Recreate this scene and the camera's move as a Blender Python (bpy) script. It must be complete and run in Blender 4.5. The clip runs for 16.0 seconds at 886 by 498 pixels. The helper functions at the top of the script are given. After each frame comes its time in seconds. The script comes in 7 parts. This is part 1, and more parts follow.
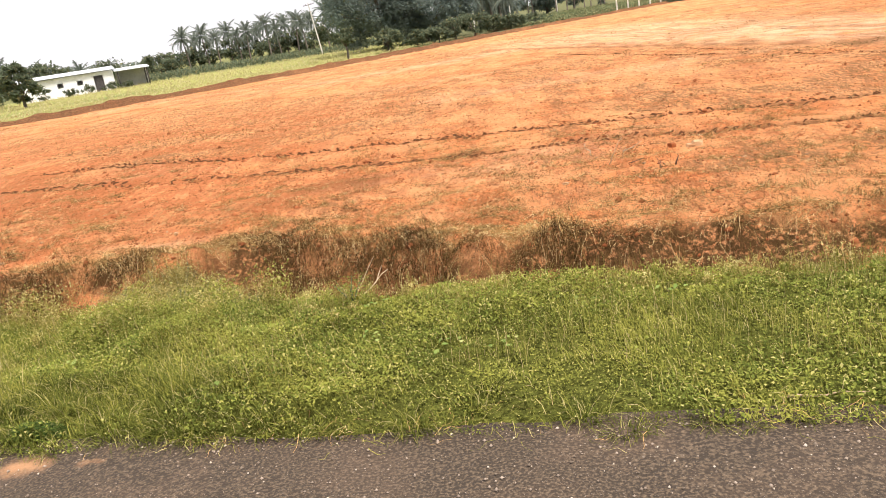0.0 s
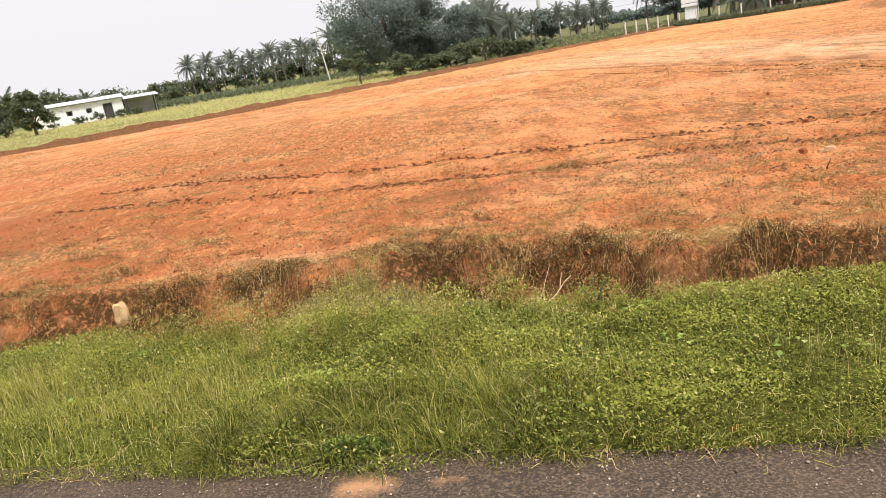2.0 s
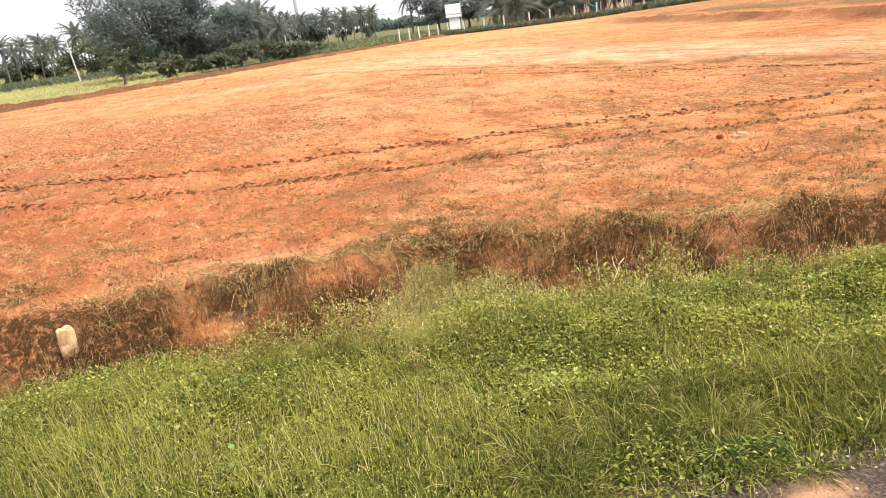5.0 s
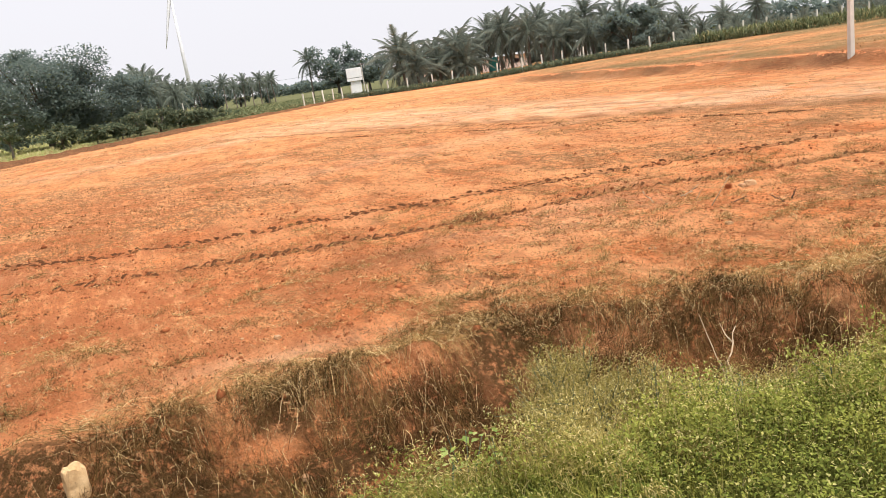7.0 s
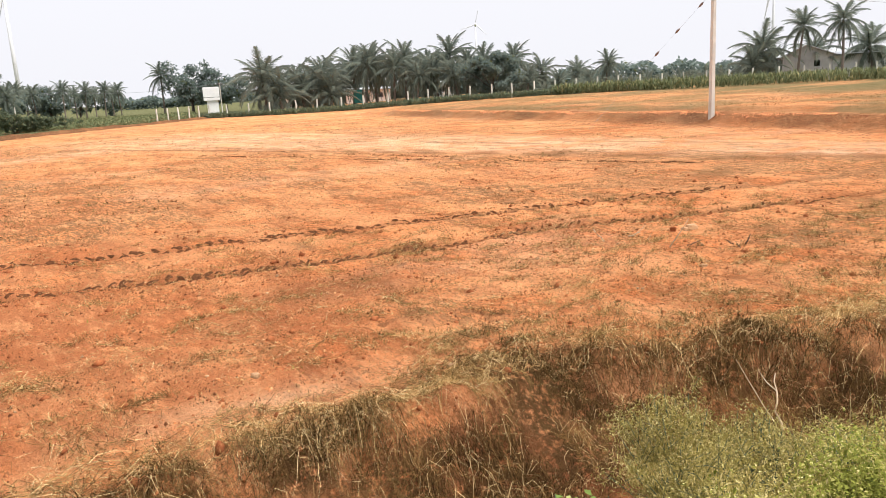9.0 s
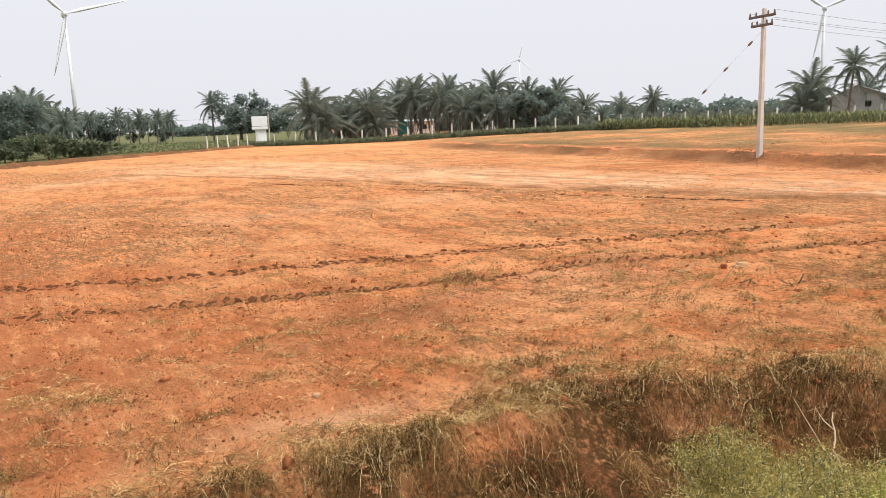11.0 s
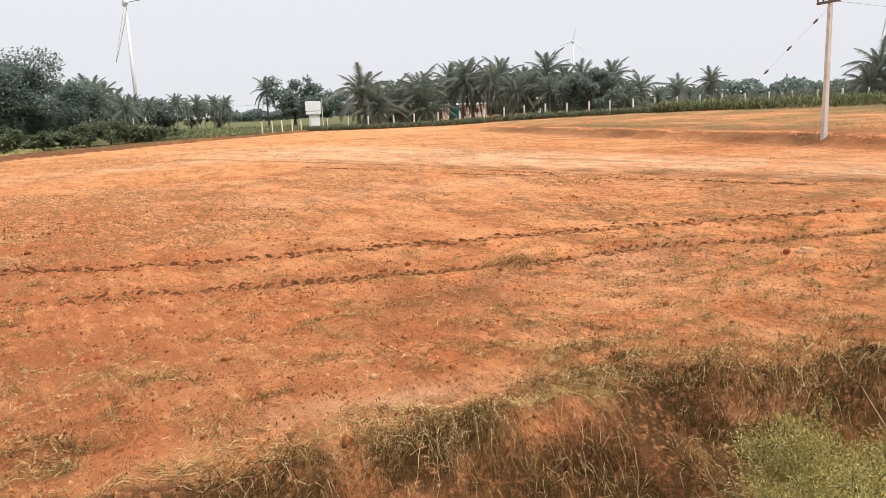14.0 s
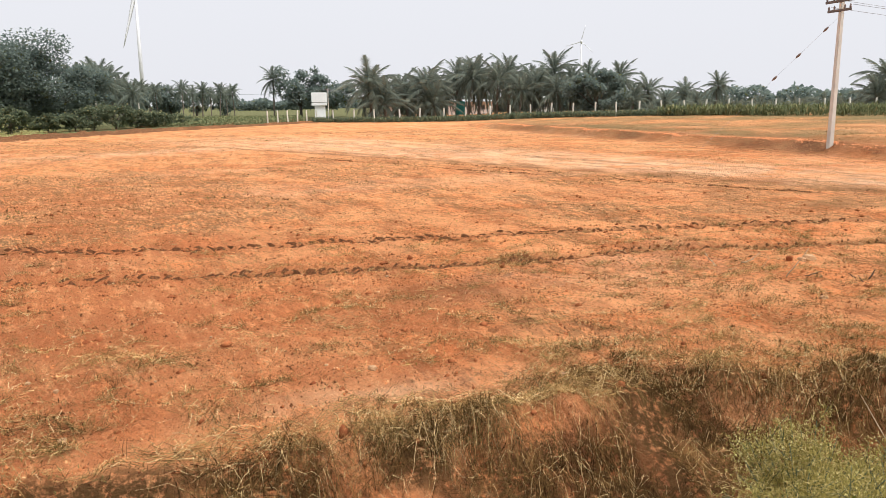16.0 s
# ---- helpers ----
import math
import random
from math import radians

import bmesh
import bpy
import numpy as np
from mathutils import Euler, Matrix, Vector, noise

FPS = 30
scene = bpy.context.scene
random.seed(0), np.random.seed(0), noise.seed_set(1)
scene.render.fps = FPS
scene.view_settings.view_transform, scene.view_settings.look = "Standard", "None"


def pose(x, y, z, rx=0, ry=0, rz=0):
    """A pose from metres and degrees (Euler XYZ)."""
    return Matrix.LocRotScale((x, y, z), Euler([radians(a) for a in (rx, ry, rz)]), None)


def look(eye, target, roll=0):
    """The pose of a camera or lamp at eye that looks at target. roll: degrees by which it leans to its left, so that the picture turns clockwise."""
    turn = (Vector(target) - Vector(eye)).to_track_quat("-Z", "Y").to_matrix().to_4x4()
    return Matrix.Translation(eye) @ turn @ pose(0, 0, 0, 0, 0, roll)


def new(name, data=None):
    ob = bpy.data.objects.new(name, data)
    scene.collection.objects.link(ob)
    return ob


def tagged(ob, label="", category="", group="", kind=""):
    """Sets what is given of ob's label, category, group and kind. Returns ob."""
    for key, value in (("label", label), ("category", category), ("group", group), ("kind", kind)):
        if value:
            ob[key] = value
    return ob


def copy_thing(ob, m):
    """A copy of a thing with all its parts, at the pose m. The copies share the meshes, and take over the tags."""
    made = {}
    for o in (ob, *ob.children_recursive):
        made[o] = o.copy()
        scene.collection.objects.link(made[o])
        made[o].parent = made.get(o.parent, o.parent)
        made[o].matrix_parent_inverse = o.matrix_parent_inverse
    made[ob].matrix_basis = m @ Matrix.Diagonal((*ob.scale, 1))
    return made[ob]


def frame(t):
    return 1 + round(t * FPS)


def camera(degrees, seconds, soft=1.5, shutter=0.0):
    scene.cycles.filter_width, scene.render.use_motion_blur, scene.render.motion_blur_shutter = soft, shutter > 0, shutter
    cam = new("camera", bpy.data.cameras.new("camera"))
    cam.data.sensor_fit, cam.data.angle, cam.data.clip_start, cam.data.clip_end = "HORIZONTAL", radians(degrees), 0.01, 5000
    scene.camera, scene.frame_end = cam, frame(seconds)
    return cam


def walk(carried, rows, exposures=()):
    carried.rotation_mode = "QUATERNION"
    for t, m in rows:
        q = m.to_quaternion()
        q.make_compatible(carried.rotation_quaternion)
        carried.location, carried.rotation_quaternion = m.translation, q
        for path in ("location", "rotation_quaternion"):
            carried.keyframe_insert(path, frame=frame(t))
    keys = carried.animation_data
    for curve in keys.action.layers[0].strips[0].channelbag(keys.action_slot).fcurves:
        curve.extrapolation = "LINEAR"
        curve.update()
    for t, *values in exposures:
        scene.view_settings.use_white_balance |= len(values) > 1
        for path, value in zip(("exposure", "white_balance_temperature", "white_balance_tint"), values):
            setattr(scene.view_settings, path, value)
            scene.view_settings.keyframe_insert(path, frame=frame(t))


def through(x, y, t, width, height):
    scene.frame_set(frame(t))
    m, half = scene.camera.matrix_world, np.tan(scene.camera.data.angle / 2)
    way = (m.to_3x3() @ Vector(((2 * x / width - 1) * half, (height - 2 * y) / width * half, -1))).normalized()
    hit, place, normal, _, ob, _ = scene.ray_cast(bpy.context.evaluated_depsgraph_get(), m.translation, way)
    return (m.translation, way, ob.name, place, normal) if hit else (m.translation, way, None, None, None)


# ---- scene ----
cam = camera(60.84, 16.0, soft=0.7)
# seconds, x, y, z, yaw, pitch, roll
ROWS = [
    (0, -0.006, 0.049, 1.387, -0.85, -16.96, 8.62),
    (0.5, -0.32, 0.143, 1.367, 0.41, -16.22, 9.14),
    (1, -0.728, 0.331, 1.393, 1.55, -14.67, 9.91),
    (1.5, -1.121, 0.361, 1.367, 0.42, -14.32, 9.67),
    (2, -1.466, 0.41, 1.349, -1.07, -15.04, 9.01),
    (2.5, -1.877, 0.566, 1.361, -3.05, -16.04, 7.71),
    (3, -2.222, 0.634, 1.348, -5.98, -19.13, 5.68),
    (3.5, -2.565, 0.711, 1.337, -8.82, -20.38, 4.37),
    (4, -2.907, 0.981, 1.334, -12.2, -18.89, 4.48),
    (4.5, -3.18, 1.149, 1.335, -15.81, -17.86, 5.74),
    (7, -4.185, 2.563, 1.385, -26.73, -13.57, 8.24),
    (7.5, -4.381, 2.989, 1.39, -28.63, -13.17, 7.48),
    (8, -4.625, 3.237, 1.347, -31.55, -13.31, 6.04),
    (8.5, -4.726, 3.465, 1.363, -35.78, -13.16, 4.22),
    (9, -4.864, 3.648, 1.339, -37.41, -12.1, 3.07),
    (11.5, -5.067, 3.609, 1.354, -33.23, -9.29, 1.9),
    (12, -5.078, 3.615, 1.351, -32.21, -9.58, 2.22),
    (12.5, -5.08, 3.63, 1.347, -31.51, -9.91, 2.42),
    (13, -5.08, 3.624, 1.35, -30.97, -10.2, 2.6),
    (13.5, -5.082, 3.631, 1.346, -30.57, -10.4, 2.62),
    (14, -5.089, 3.636, 1.345, -30.36, -10.59, 2.45),
    (14.5, -5.088, 3.632, 1.338, -30.17, -10.71, 2),
    (15, -5.093, 3.631, 1.342, -30.04, -10.79, 1.43),
    (15.5, -5.09, 3.642, 1.339, -29.97, -10.87, 0.87),
    (16, -5.098, 3.65, 1.33, -29.91, -10.89, 0.5),
]
EXPOSURES = [(0.0, 0.45, 6450, 13), (0.5, 0.44, 6450, 13), (1.0, 0.36, 6400, 13), (2.0, 0.23, 6400, 12), (2.5, 0.25, 6450, 13), (3.0, 0.42, 6750, 18), (3.5, 0.85, 5100, 17), (4.0, 0.69, 5900, 13), (4.5, 0.59, 6200, 14), (7.0, 0.23, 6300, 12), (9.0, 0.28, 6250, 11), (11.5, 0.08, 6200, 10), (16.0, 0.11, 6200, 10)]
walk(cam, [(t, pose(x, y, z, 90 + pitch, roll, yaw)) for t, x, y, z, yaw, pitch, roll in ROWS], EXPOSURES)

# ---- world and sun: bright hazy overcast ----
SUN_EL, SUN_AZ = 60.0, 146.0
world = bpy.data.worlds.new("hazy_sky")
scene.world = world
world.use_nodes = True
wn, wl = world.node_tree.nodes, world.node_tree.links
wn.clear()
sky = wn.new("ShaderNodeTexSky")
sky.sky_type, sky.sun_disc = "NISHITA", False
sky.sun_elevation, sky.sun_rotation = radians(SUN_EL), radians(SUN_AZ)
sky.dust_density, sky.air_density, sky.altitude = 6.0, 1.0, 300.0
coord = wn.new("ShaderNodeTexCoord")
sep = wn.new("ShaderNodeSeparateXYZ")
wl.new(coord.outputs["Generated"], sep.inputs[0])
clampz = wn.new("ShaderNodeMath")
clampz.operation = "MAXIMUM"
clampz.inputs[1].default_value = 0.0
wl.new(sep.outputs["Z"], clampz.inputs[0])
sq = wn.new("ShaderNodeMath")
sq.operation = "POWER"
sq.inputs[1].default_value = 1.6
wl.new(clampz.outputs[0], sq.inputs[0])
lum = wn.new("ShaderNodeMath")
lum.operation = "MULTIPLY_ADD"
lum.inputs[1].default_value, lum.inputs[2].default_value = 0.45, 0.835
wl.new(sq.outputs[0], lum.inputs[0])
cloud = wn.new("ShaderNodeVectorMath")
cloud.operation = "SCALE"
cloud.inputs[0].default_value = (1.0, 0.982, 0.995)
wl.new(lum.outputs[0], cloud.inputs["Scale"])
bg_sky = wn.new("ShaderNodeBackground")
bg_sky.inputs["Strength"].default_value = 0.05
wl.new(sky.outputs[0], bg_sky.inputs["Color"])
bg_cloud = wn.new("ShaderNodeBackground")
bg_cloud.inputs["Strength"].default_value = 1.0
wl.new(cloud.outputs[0], bg_cloud.inputs["Color"])
mixw = wn.new("ShaderNodeMixShader")
mixw.inputs[0].default_value = 0.92
wl.new(bg_sky.outputs[0], mixw.inputs[1])
wl.new(bg_cloud.outputs[0], mixw.inputs[2])
outw = wn.new("ShaderNodeOutputWorld")
wl.new(mixw.outputs[0], outw.inputs[0])

sun = new("sun", bpy.data.lights.new("sun", "SUN"))
sun.data.energy, sun.data.angle, sun.data.color = 3.9, radians(16), (1.0, 0.94, 0.86)
sa, se = radians(SUN_AZ), radians(SUN_EL)
sun_way = Vector((math.sin(sa) * math.cos(se), math.cos(sa) * math.cos(se), math.sin(se)))
sun.matrix_world = look(sun_way * 50, (0, 0, 0))


# ---- materials ----
def material(name, rough=0.85, spec=0.25):
    m = bpy.data.materials.new(name)
    m.use_nodes = True
    n, l = m.node_tree.nodes, m.node_tree.links
    b = n["Principled BSDF"]
    b.inputs["Roughness"].default_value = rough
    b.inputs["Specular IOR Level"].default_value = spec
    return m, n, l, b


def noise_node(n, l, vec, scale, detail=4.0, rough=0.6):
    t = n.new("ShaderNodeTexNoise")
    t.inputs["Scale"].default_value, t.inputs["Detail"].default_value, t.inputs["Roughness"].default_value = scale, detail, rough
    l.new(vec, t.inputs["Vector"])
    return t.outputs["Fac"]


def noise_colour(n, l, vec, scale):
    t = n.new("ShaderNodeTexNoise")
    t.inputs["Scale"].default_value = scale
    l.new(vec, t.inputs["Vector"])
    return t.outputs["Color"]


def ramp(n, l, fac, stops):
    r = n.new("ShaderNodeValToRGB")
    e = r.color_ramp.elements
    while len(e) < len(stops):
        e.new(0.5)
    for k, (p, c) in zip(e, stops):
        k.position, k.color = p, (*c, 1) if len(c) == 3 else c
    l.new(fac, r.inputs["Fac"])
    return r.outputs["Color"]


def mix(n, l, fac, a, b, mode="MIX"):
    x = n.new("ShaderNodeMix")
    x.data_type, x.blend_type = "RGBA", mode
    for sock, v in ((x.inputs[0], fac), (x.inputs[6], a), (x.inputs[7], b)):
        if isinstance(v, (int, float)):
            sock.default_value = v
        elif isinstance(v, tuple):
            sock.default_value = (*v, 1)
        else:
            l.new(v, sock)
    return x.outputs[2]


def mathn(n, l, op, a, b=None, clamp=False):
    x = n.new("ShaderNodeMath")
    x.operation, x.use_clamp = op, clamp
    for sock, v in zip(x.inputs, (a, b)):
        if v is None:
            continue
        if isinstance(v, (int, float)):
            sock.default_value = v
        else:
            l.new(v, sock)
    return x.outputs[0]


def band(n, l, v, lo, hi):
    x = n.new("ShaderNodeMapRange")
    x.inputs["From Min"].default_value, x.inputs["From Max"].default_value = lo, hi
    l.new(v, x.inputs["Value"])
    return x.outputs["Result"]


def bump(n, l, b, height, strength, distance):
    x = n.new("ShaderNodeBump")
    x.inputs["Strength"].default_value, x.inputs["Distance"].default_value = strength, distance
    l.new(height, x.inputs["Height"])
    l.new(x.outputs["Normal"], b.inputs["Normal"])


def attr(n, name):
    a = n.new("ShaderNodeAttribute")
    a.attribute_name = name
    return a.outputs["Fac"]


def soil_material():
    m, n, l, b = material("red_soil", 0.95, 0.0)
    p = n.new("ShaderNodeNewGeometry").outputs["Position"]
    stretch = n.new("ShaderNodeMapping")
    stretch.inputs["Rotation"].default_value = (0, 0, radians(18))
    stretch.inputs["Scale"].default_value = (0.35, 1.0, 1.0)
    l.new(p, stretch.inputs["Vector"])
    sv = stretch.outputs[0]
    axes = []
    for d in ((0.375 * 0.10, 0.927 * 0.10, 0.0), (0.927, -0.375, 0.0)):
        dot = n.new("ShaderNodeVectorMath")
        dot.operation = "DOT_PRODUCT"
        dot.inputs[1].default_value = d
        l.new(p, dot.inputs[0])
        axes.append(dot.outputs["Value"])
    comb = n.new("ShaderNodeCombineXYZ")
    l.new(axes[0], comb.inputs[0])
    l.new(axes[1], comb.inputs[1])
    furrow = noise_node(n, l, comb.outputs[0], 1.6, 5, 0.65)
    big = noise_node(n, l, sv, 0.22, 5, 0.6)
    mid = noise_node(n, l, sv, 1.3, 5, 0.65)
    fine = noise_node(n, l, p, 14, 5, 0.7)
    grit = noise_node(n, l, p, 70, 3, 0.7)
    crumb = noise_node(n, l, p, 26, 6, 0.8)
    deep = n.new("ShaderNodeMapping")
    deep.inputs["Rotation"].default_value = (0, 0, radians(24))
    deep.inputs["Scale"].default_value = (1.0, 0.42, 1.0)
    l.new(p, deep.inputs["Vector"])
    blotch = noise_node(n, l, deep.outputs[0], 3.2, 6, 0.75)
    rake = n.new("ShaderNodeMapping")
    rake.inputs["Rotation"].default_value = (0, 0, radians(20))
    rake.inputs["Scale"].default_value = (1.0, 0.26, 1.0)
    l.new(p, rake.inputs["Vector"])
    speck = noise_node(n, l, rake.outputs[0], 8.0, 6, 0.8)
    peck = noise_node(n, l, rake.outputs[0], 24.0, 4, 0.8)
    drift = noise_node(n, l, rake.outputs[0], 1.9, 7, 0.82)
    def cells(scale, vec):
        v = n.new("ShaderNodeTexVoronoi")
        v.inputs["Scale"].default_value = scale
        l.new(vec, v.inputs["Vector"])
        pick = n.new("ShaderNodeSeparateXYZ")
        l.new(v.outputs["Color"], pick.inputs[0])
        return v.outputs["Distance"], pick.outputs["X"], pick.outputs["Y"]

    def dots(scale, vec, share, size):
        """Round specks in a share of the cells, each of its own size."""
        d, a, b2 = cells(scale, vec)
        return mathn(n, l, "MULTIPLY", band(n, l, mathn(n, l, "SUBTRACT", d, mathn(n, l, "MULTIPLY", b2, size)), 0.05, -0.05), mathn(n, l, "LESS_THAN", a, share), clamp=True)
    warp = mix(n, l, 0.05, p, noise_colour(n, l, p, 6.0), "ADD")
    c = ramp(n, l, big, [(0.32, (0.74, 0.232, 0.08)), (0.5, (0.90, 0.322, 0.118)), (0.66, (0.96, 0.40, 0.157))])
    c = mix(n, l, band(n, l, mid, 0.42, 0.66), c, (0.95, 0.44, 0.192))
    c = mix(n, l, mathn(n, l, "MULTIPLY", band(n, l, furrow, 0.53, 0.60), 0.4), c, (0.40, 0.155, 0.07))
    c = mix(n, l, mathn(n, l, "MULTIPLY", band(n, l, blotch, 0.53, 0.62), 0.6), c, (0.42, 0.13, 0.05))
    c = mix(n, l, mathn(n, l, "MULTIPLY", band(n, l, drift, 0.53, 0.57), 0.42), c, (0.33, 0.145, 0.065))
    c = mix(n, l, mathn(n, l, "MULTIPLY", band(n, l, speck, 0.43, 0.36), 0.6), c, (0.95, 0.485, 0.225))
    c = mix(n, l, mathn(n, l, "MULTIPLY", band(n, l, speck, 0.56, 0.60), 0.48), c, (0.24, 0.085, 0.036))
    c = mix(n, l, mathn(n, l, "MULTIPLY", band(n, l, peck, 0.42, 0.37), 0.5), c, (0.95, 0.55, 0.26))
    c = mix(n, l, mathn(n, l, "MULTIPLY", band(n, l, peck, 0.575, 0.62), 0.6), c, (0.13, 0.05, 0.023))
    c = mix(n, l, mathn(n, l, "MULTIPLY", band(n, l, crumb, 0.57, 0.60), 0.65), c, (0.11, 0.04, 0.018))
    # dark dots put the small shadows beside clods into the soil colour
    c = mix(n, l, mathn(n, l, "MULTIPLY", dots(34, warp, 0.13, 0.5), 0.6), c, (0.14, 0.05, 0.022))
    c = mix(n, l, mathn(n, l, "MULTIPLY", dots(27, warp, 0.08, 0.4), 0.5), c, (0.95, 0.60, 0.31))
    c = mix(n, l, mathn(n, l, "MULTIPLY", dots(9, warp, 0.16, 0.42), 0.7), c, (0.17, 0.065, 0.03))
    c = mix(n, l, mathn(n, l, "MULTIPLY", band(n, l, grit, 0.57, 0.63), 0.36), c, (0.86, 0.52, 0.28))
    # smooth washed sand between the cloddy places
    wash = noise_node(n, l, deep.outputs[0], 1.1, 5, 0.6)
    c = mix(n, l, mathn(n, l, "MULTIPLY", band(n, l, wash, 0.49, 0.60), 0.65), c, mix(n, l, grit, (0.93, 0.40, 0.172), (0.97, 0.49, 0.228)))
    c = mix(n, l, mathn(n, l, "MULTIPLY", band(n, l, wash, 0.44, 0.34), 0.45), c, mix(n, l, fine, (0.36, 0.115, 0.045), (0.62, 0.215, 0.085)))
    # pale compacted wheel road across the field
    streak = noise_node(n, l, p, 1.1, 4, 0.7)
    pale = mathn(n, l, "MULTIPLY", attr(n, "pale"), band(n, l, streak, 0.3, 0.62), clamp=True)
    c = mix(n, l, pale, c, mix(n, l, grit, (0.87, 0.51, 0.29), (0.95, 0.64, 0.41)))
    rut = []
    for d in ((-0.009, 0.059, 0.0), (0.988, 0.153, 0.0)):
        dot = n.new("ShaderNodeVectorMath")
        dot.operation = "DOT_PRODUCT"
        dot.inputs[1].default_value = d
        l.new(p, dot.inputs[0])
        rut.append(dot.outputs["Value"])
    lane = n.new("ShaderNodeCombineXYZ")
    l.new(rut[0], lane.inputs[0])
    l.new(rut[1], lane.inputs[1])
    lines = noise_node(n, l, lane.outputs[0], 1.7, 7, 0.85)
    c = mix(n, l, mathn(n, l, "MULTIPLY", mathn(n, l, "MULTIPLY", band(n, l, lines, 0.52, 0.55), pale, clamp=True), 0.9), c, (0.27, 0.12, 0.06))
    # darker earth; along wheel lugs and in the ditch it also paints shade
    dark_and_shade = mathn(n, l, "MULTIPLY", attr(n, "dark_and_shade"), band(n, l, fine, 0.2, 0.5), clamp=True)
    c = mix(n, l, dark_and_shade, c, mix(n, l, grit, (0.07, 0.033, 0.019), (0.19, 0.083, 0.043)))
    # dry weed stubble and its litter; far out its dulling also stands for haze
    weed = mathn(n, l, "MULTIPLY", attr(n, "weed"), band(n, l, mathn(n, l, "ADD", mathn(n, l, "MULTIPLY", peck, 0.6), mathn(n, l, "MULTIPLY", speck, 0.4)), 0.46, 0.53), clamp=True)
    c = mix(n, l, mathn(n, l, "MULTIPLY", weed, 0.8), c, mix(n, l, grit, (0.17, 0.095, 0.045), (0.42, 0.25, 0.125)))
    raw = mathn(n, l, "MULTIPLY", attr(n, "raw"), band(n, l, speck, 0.36, 0.52), clamp=True)
    c = mix(n, l, mathn(n, l, "MULTIPLY", raw, 0.8), c, mix(n, l, grit, (0.46, 0.145, 0.06), (0.67, 0.235, 0.095)))
    litter = mathn(n, l, "MULTIPLY", attr(n, "litter"), band(n, l, mathn(n, l, "ADD", mathn(n, l, "MULTIPLY", fine, 0.6), mathn(n, l, "MULTIPLY", crumb, 0.4)), 0.44, 0.54), clamp=True)
    c = mix(n, l, mathn(n, l, "MULTIPLY", litter, 0.2), c, mix(n, l, grit, (0.075, 0.034, 0.015), (0.27, 0.125, 0.05)))
    # dark dead litter; its colour also stands for shade in the bank's gaps
    thatch_and_shade = mathn(n, l, "MULTIPLY", attr(n, "thatch_and_shade"), band(n, l, mathn(n, l, "ADD", mathn(n, l, "MULTIPLY", fine, 0.5), mathn(n, l, "MULTIPLY", crumb, 0.5)), 0.40, 0.50), clamp=True)
    c = mix(n, l, thatch_and_shade, c, mix(n, l, grit, (0.045, 0.026, 0.012), (0.16, 0.09, 0.036)))
    # living ground under the verge
    tone = noise_node(n, l, p, 0.9, 5, 0.6)
    verge = attr(n, "verge")
    c = mix(n, l, verge, c, mix(n, l, band(n, l, crumb, 0.38, 0.6), (0.05, 0.055, 0.014), (0.21, 0.22, 0.05)))
    # grass meadows past the earth bank
    meadow = attr(n, "meadow")
    g = mix(n, l, band(n, l, tone, 0.35, 0.65), (0.42, 0.38, 0.14), (0.28, 0.31, 0.10))
    far = noise_node(n, l, p, 0.05, 4, 0.6)
    g = mix(n, l, band(n, l, far, 0.5, 0.7), g, (0.18, 0.21, 0.075))
    g = mix(n, l, attr(n, "lush"), g, mix(n, l, band(n, l, tone, 0.35, 0.65), (0.17, 0.165, 0.085), (0.12, 0.125, 0.06)))
    c = mix(n, l, meadow, c, g)
    l.new(c, b.inputs["Base Color"])
    h = mathn(n, l, "ADD", mathn(n, l, "MULTIPLY", fine, 1.0), mathn(n, l, "MULTIPLY", grit, 0.4))
    h = mathn(n, l, "ADD", h, mathn(n, l, "MULTIPLY", mid, 1.2))
    h = mathn(n, l, "ADD", h, mathn(n, l, "MULTIPLY", crumb, 0.8))
    bump(n, l, b, h, 1.0, 0.075)
    return m


def asphalt_material():
    m, n, l, b = material("old_asphalt", 0.88, 0.3)
    p = n.new("ShaderNodeNewGeometry").outputs["Position"]
    v = n.new("ShaderNodeTexVoronoi")
    v.inputs["Scale"].default_value = 75
    l.new(p, v.inputs["Vector"])
    stone = noise_node(n, l, p, 90, 2, 0.6)
    blot = noise_node(n, l, p, 2.2, 5, 0.65)
    c = mix(n, l, band(n, l, stone, 0.45, 0.7), (0.042, 0.030, 0.020), (0.155, 0.11, 0.07))
    c = mix(n, l, mathn(n, l, "LESS_THAN", v.outputs["Distance"], 0.13), c, mix(n, l, band(n, l, blot, 0.4, 0.6), (0.12, 0.095, 0.075), (0.30, 0.25, 0.20)))
    c = mix(n, l, mathn(n, l, "MULTIPLY", band(n, l, blot, 0.45, 0.8), 0.3), c, (0.20, 0.125, 0.08))
    sandy = mathn(n, l, "ADD", attr(n, "sand"), mathn(n, l, "MULTIPLY", mathn(n, l, "SUBTRACT", noise_node(n, l, p, 9, 5, 0.7), 0.5), 1.4))
    c = mix(n, l, mathn(n, l, "MULTIPLY", band(n, l, sandy, 0.3, 0.85), 0.8, clamp=True), c, (0.44, 0.235, 0.115))
    l.new(c, b.inputs["Base Color"])
    bump(n, l, b, mathn(n, l, "SUBTRACT", stone, v.outputs["Distance"]), 0.8, 0.006)
    return m


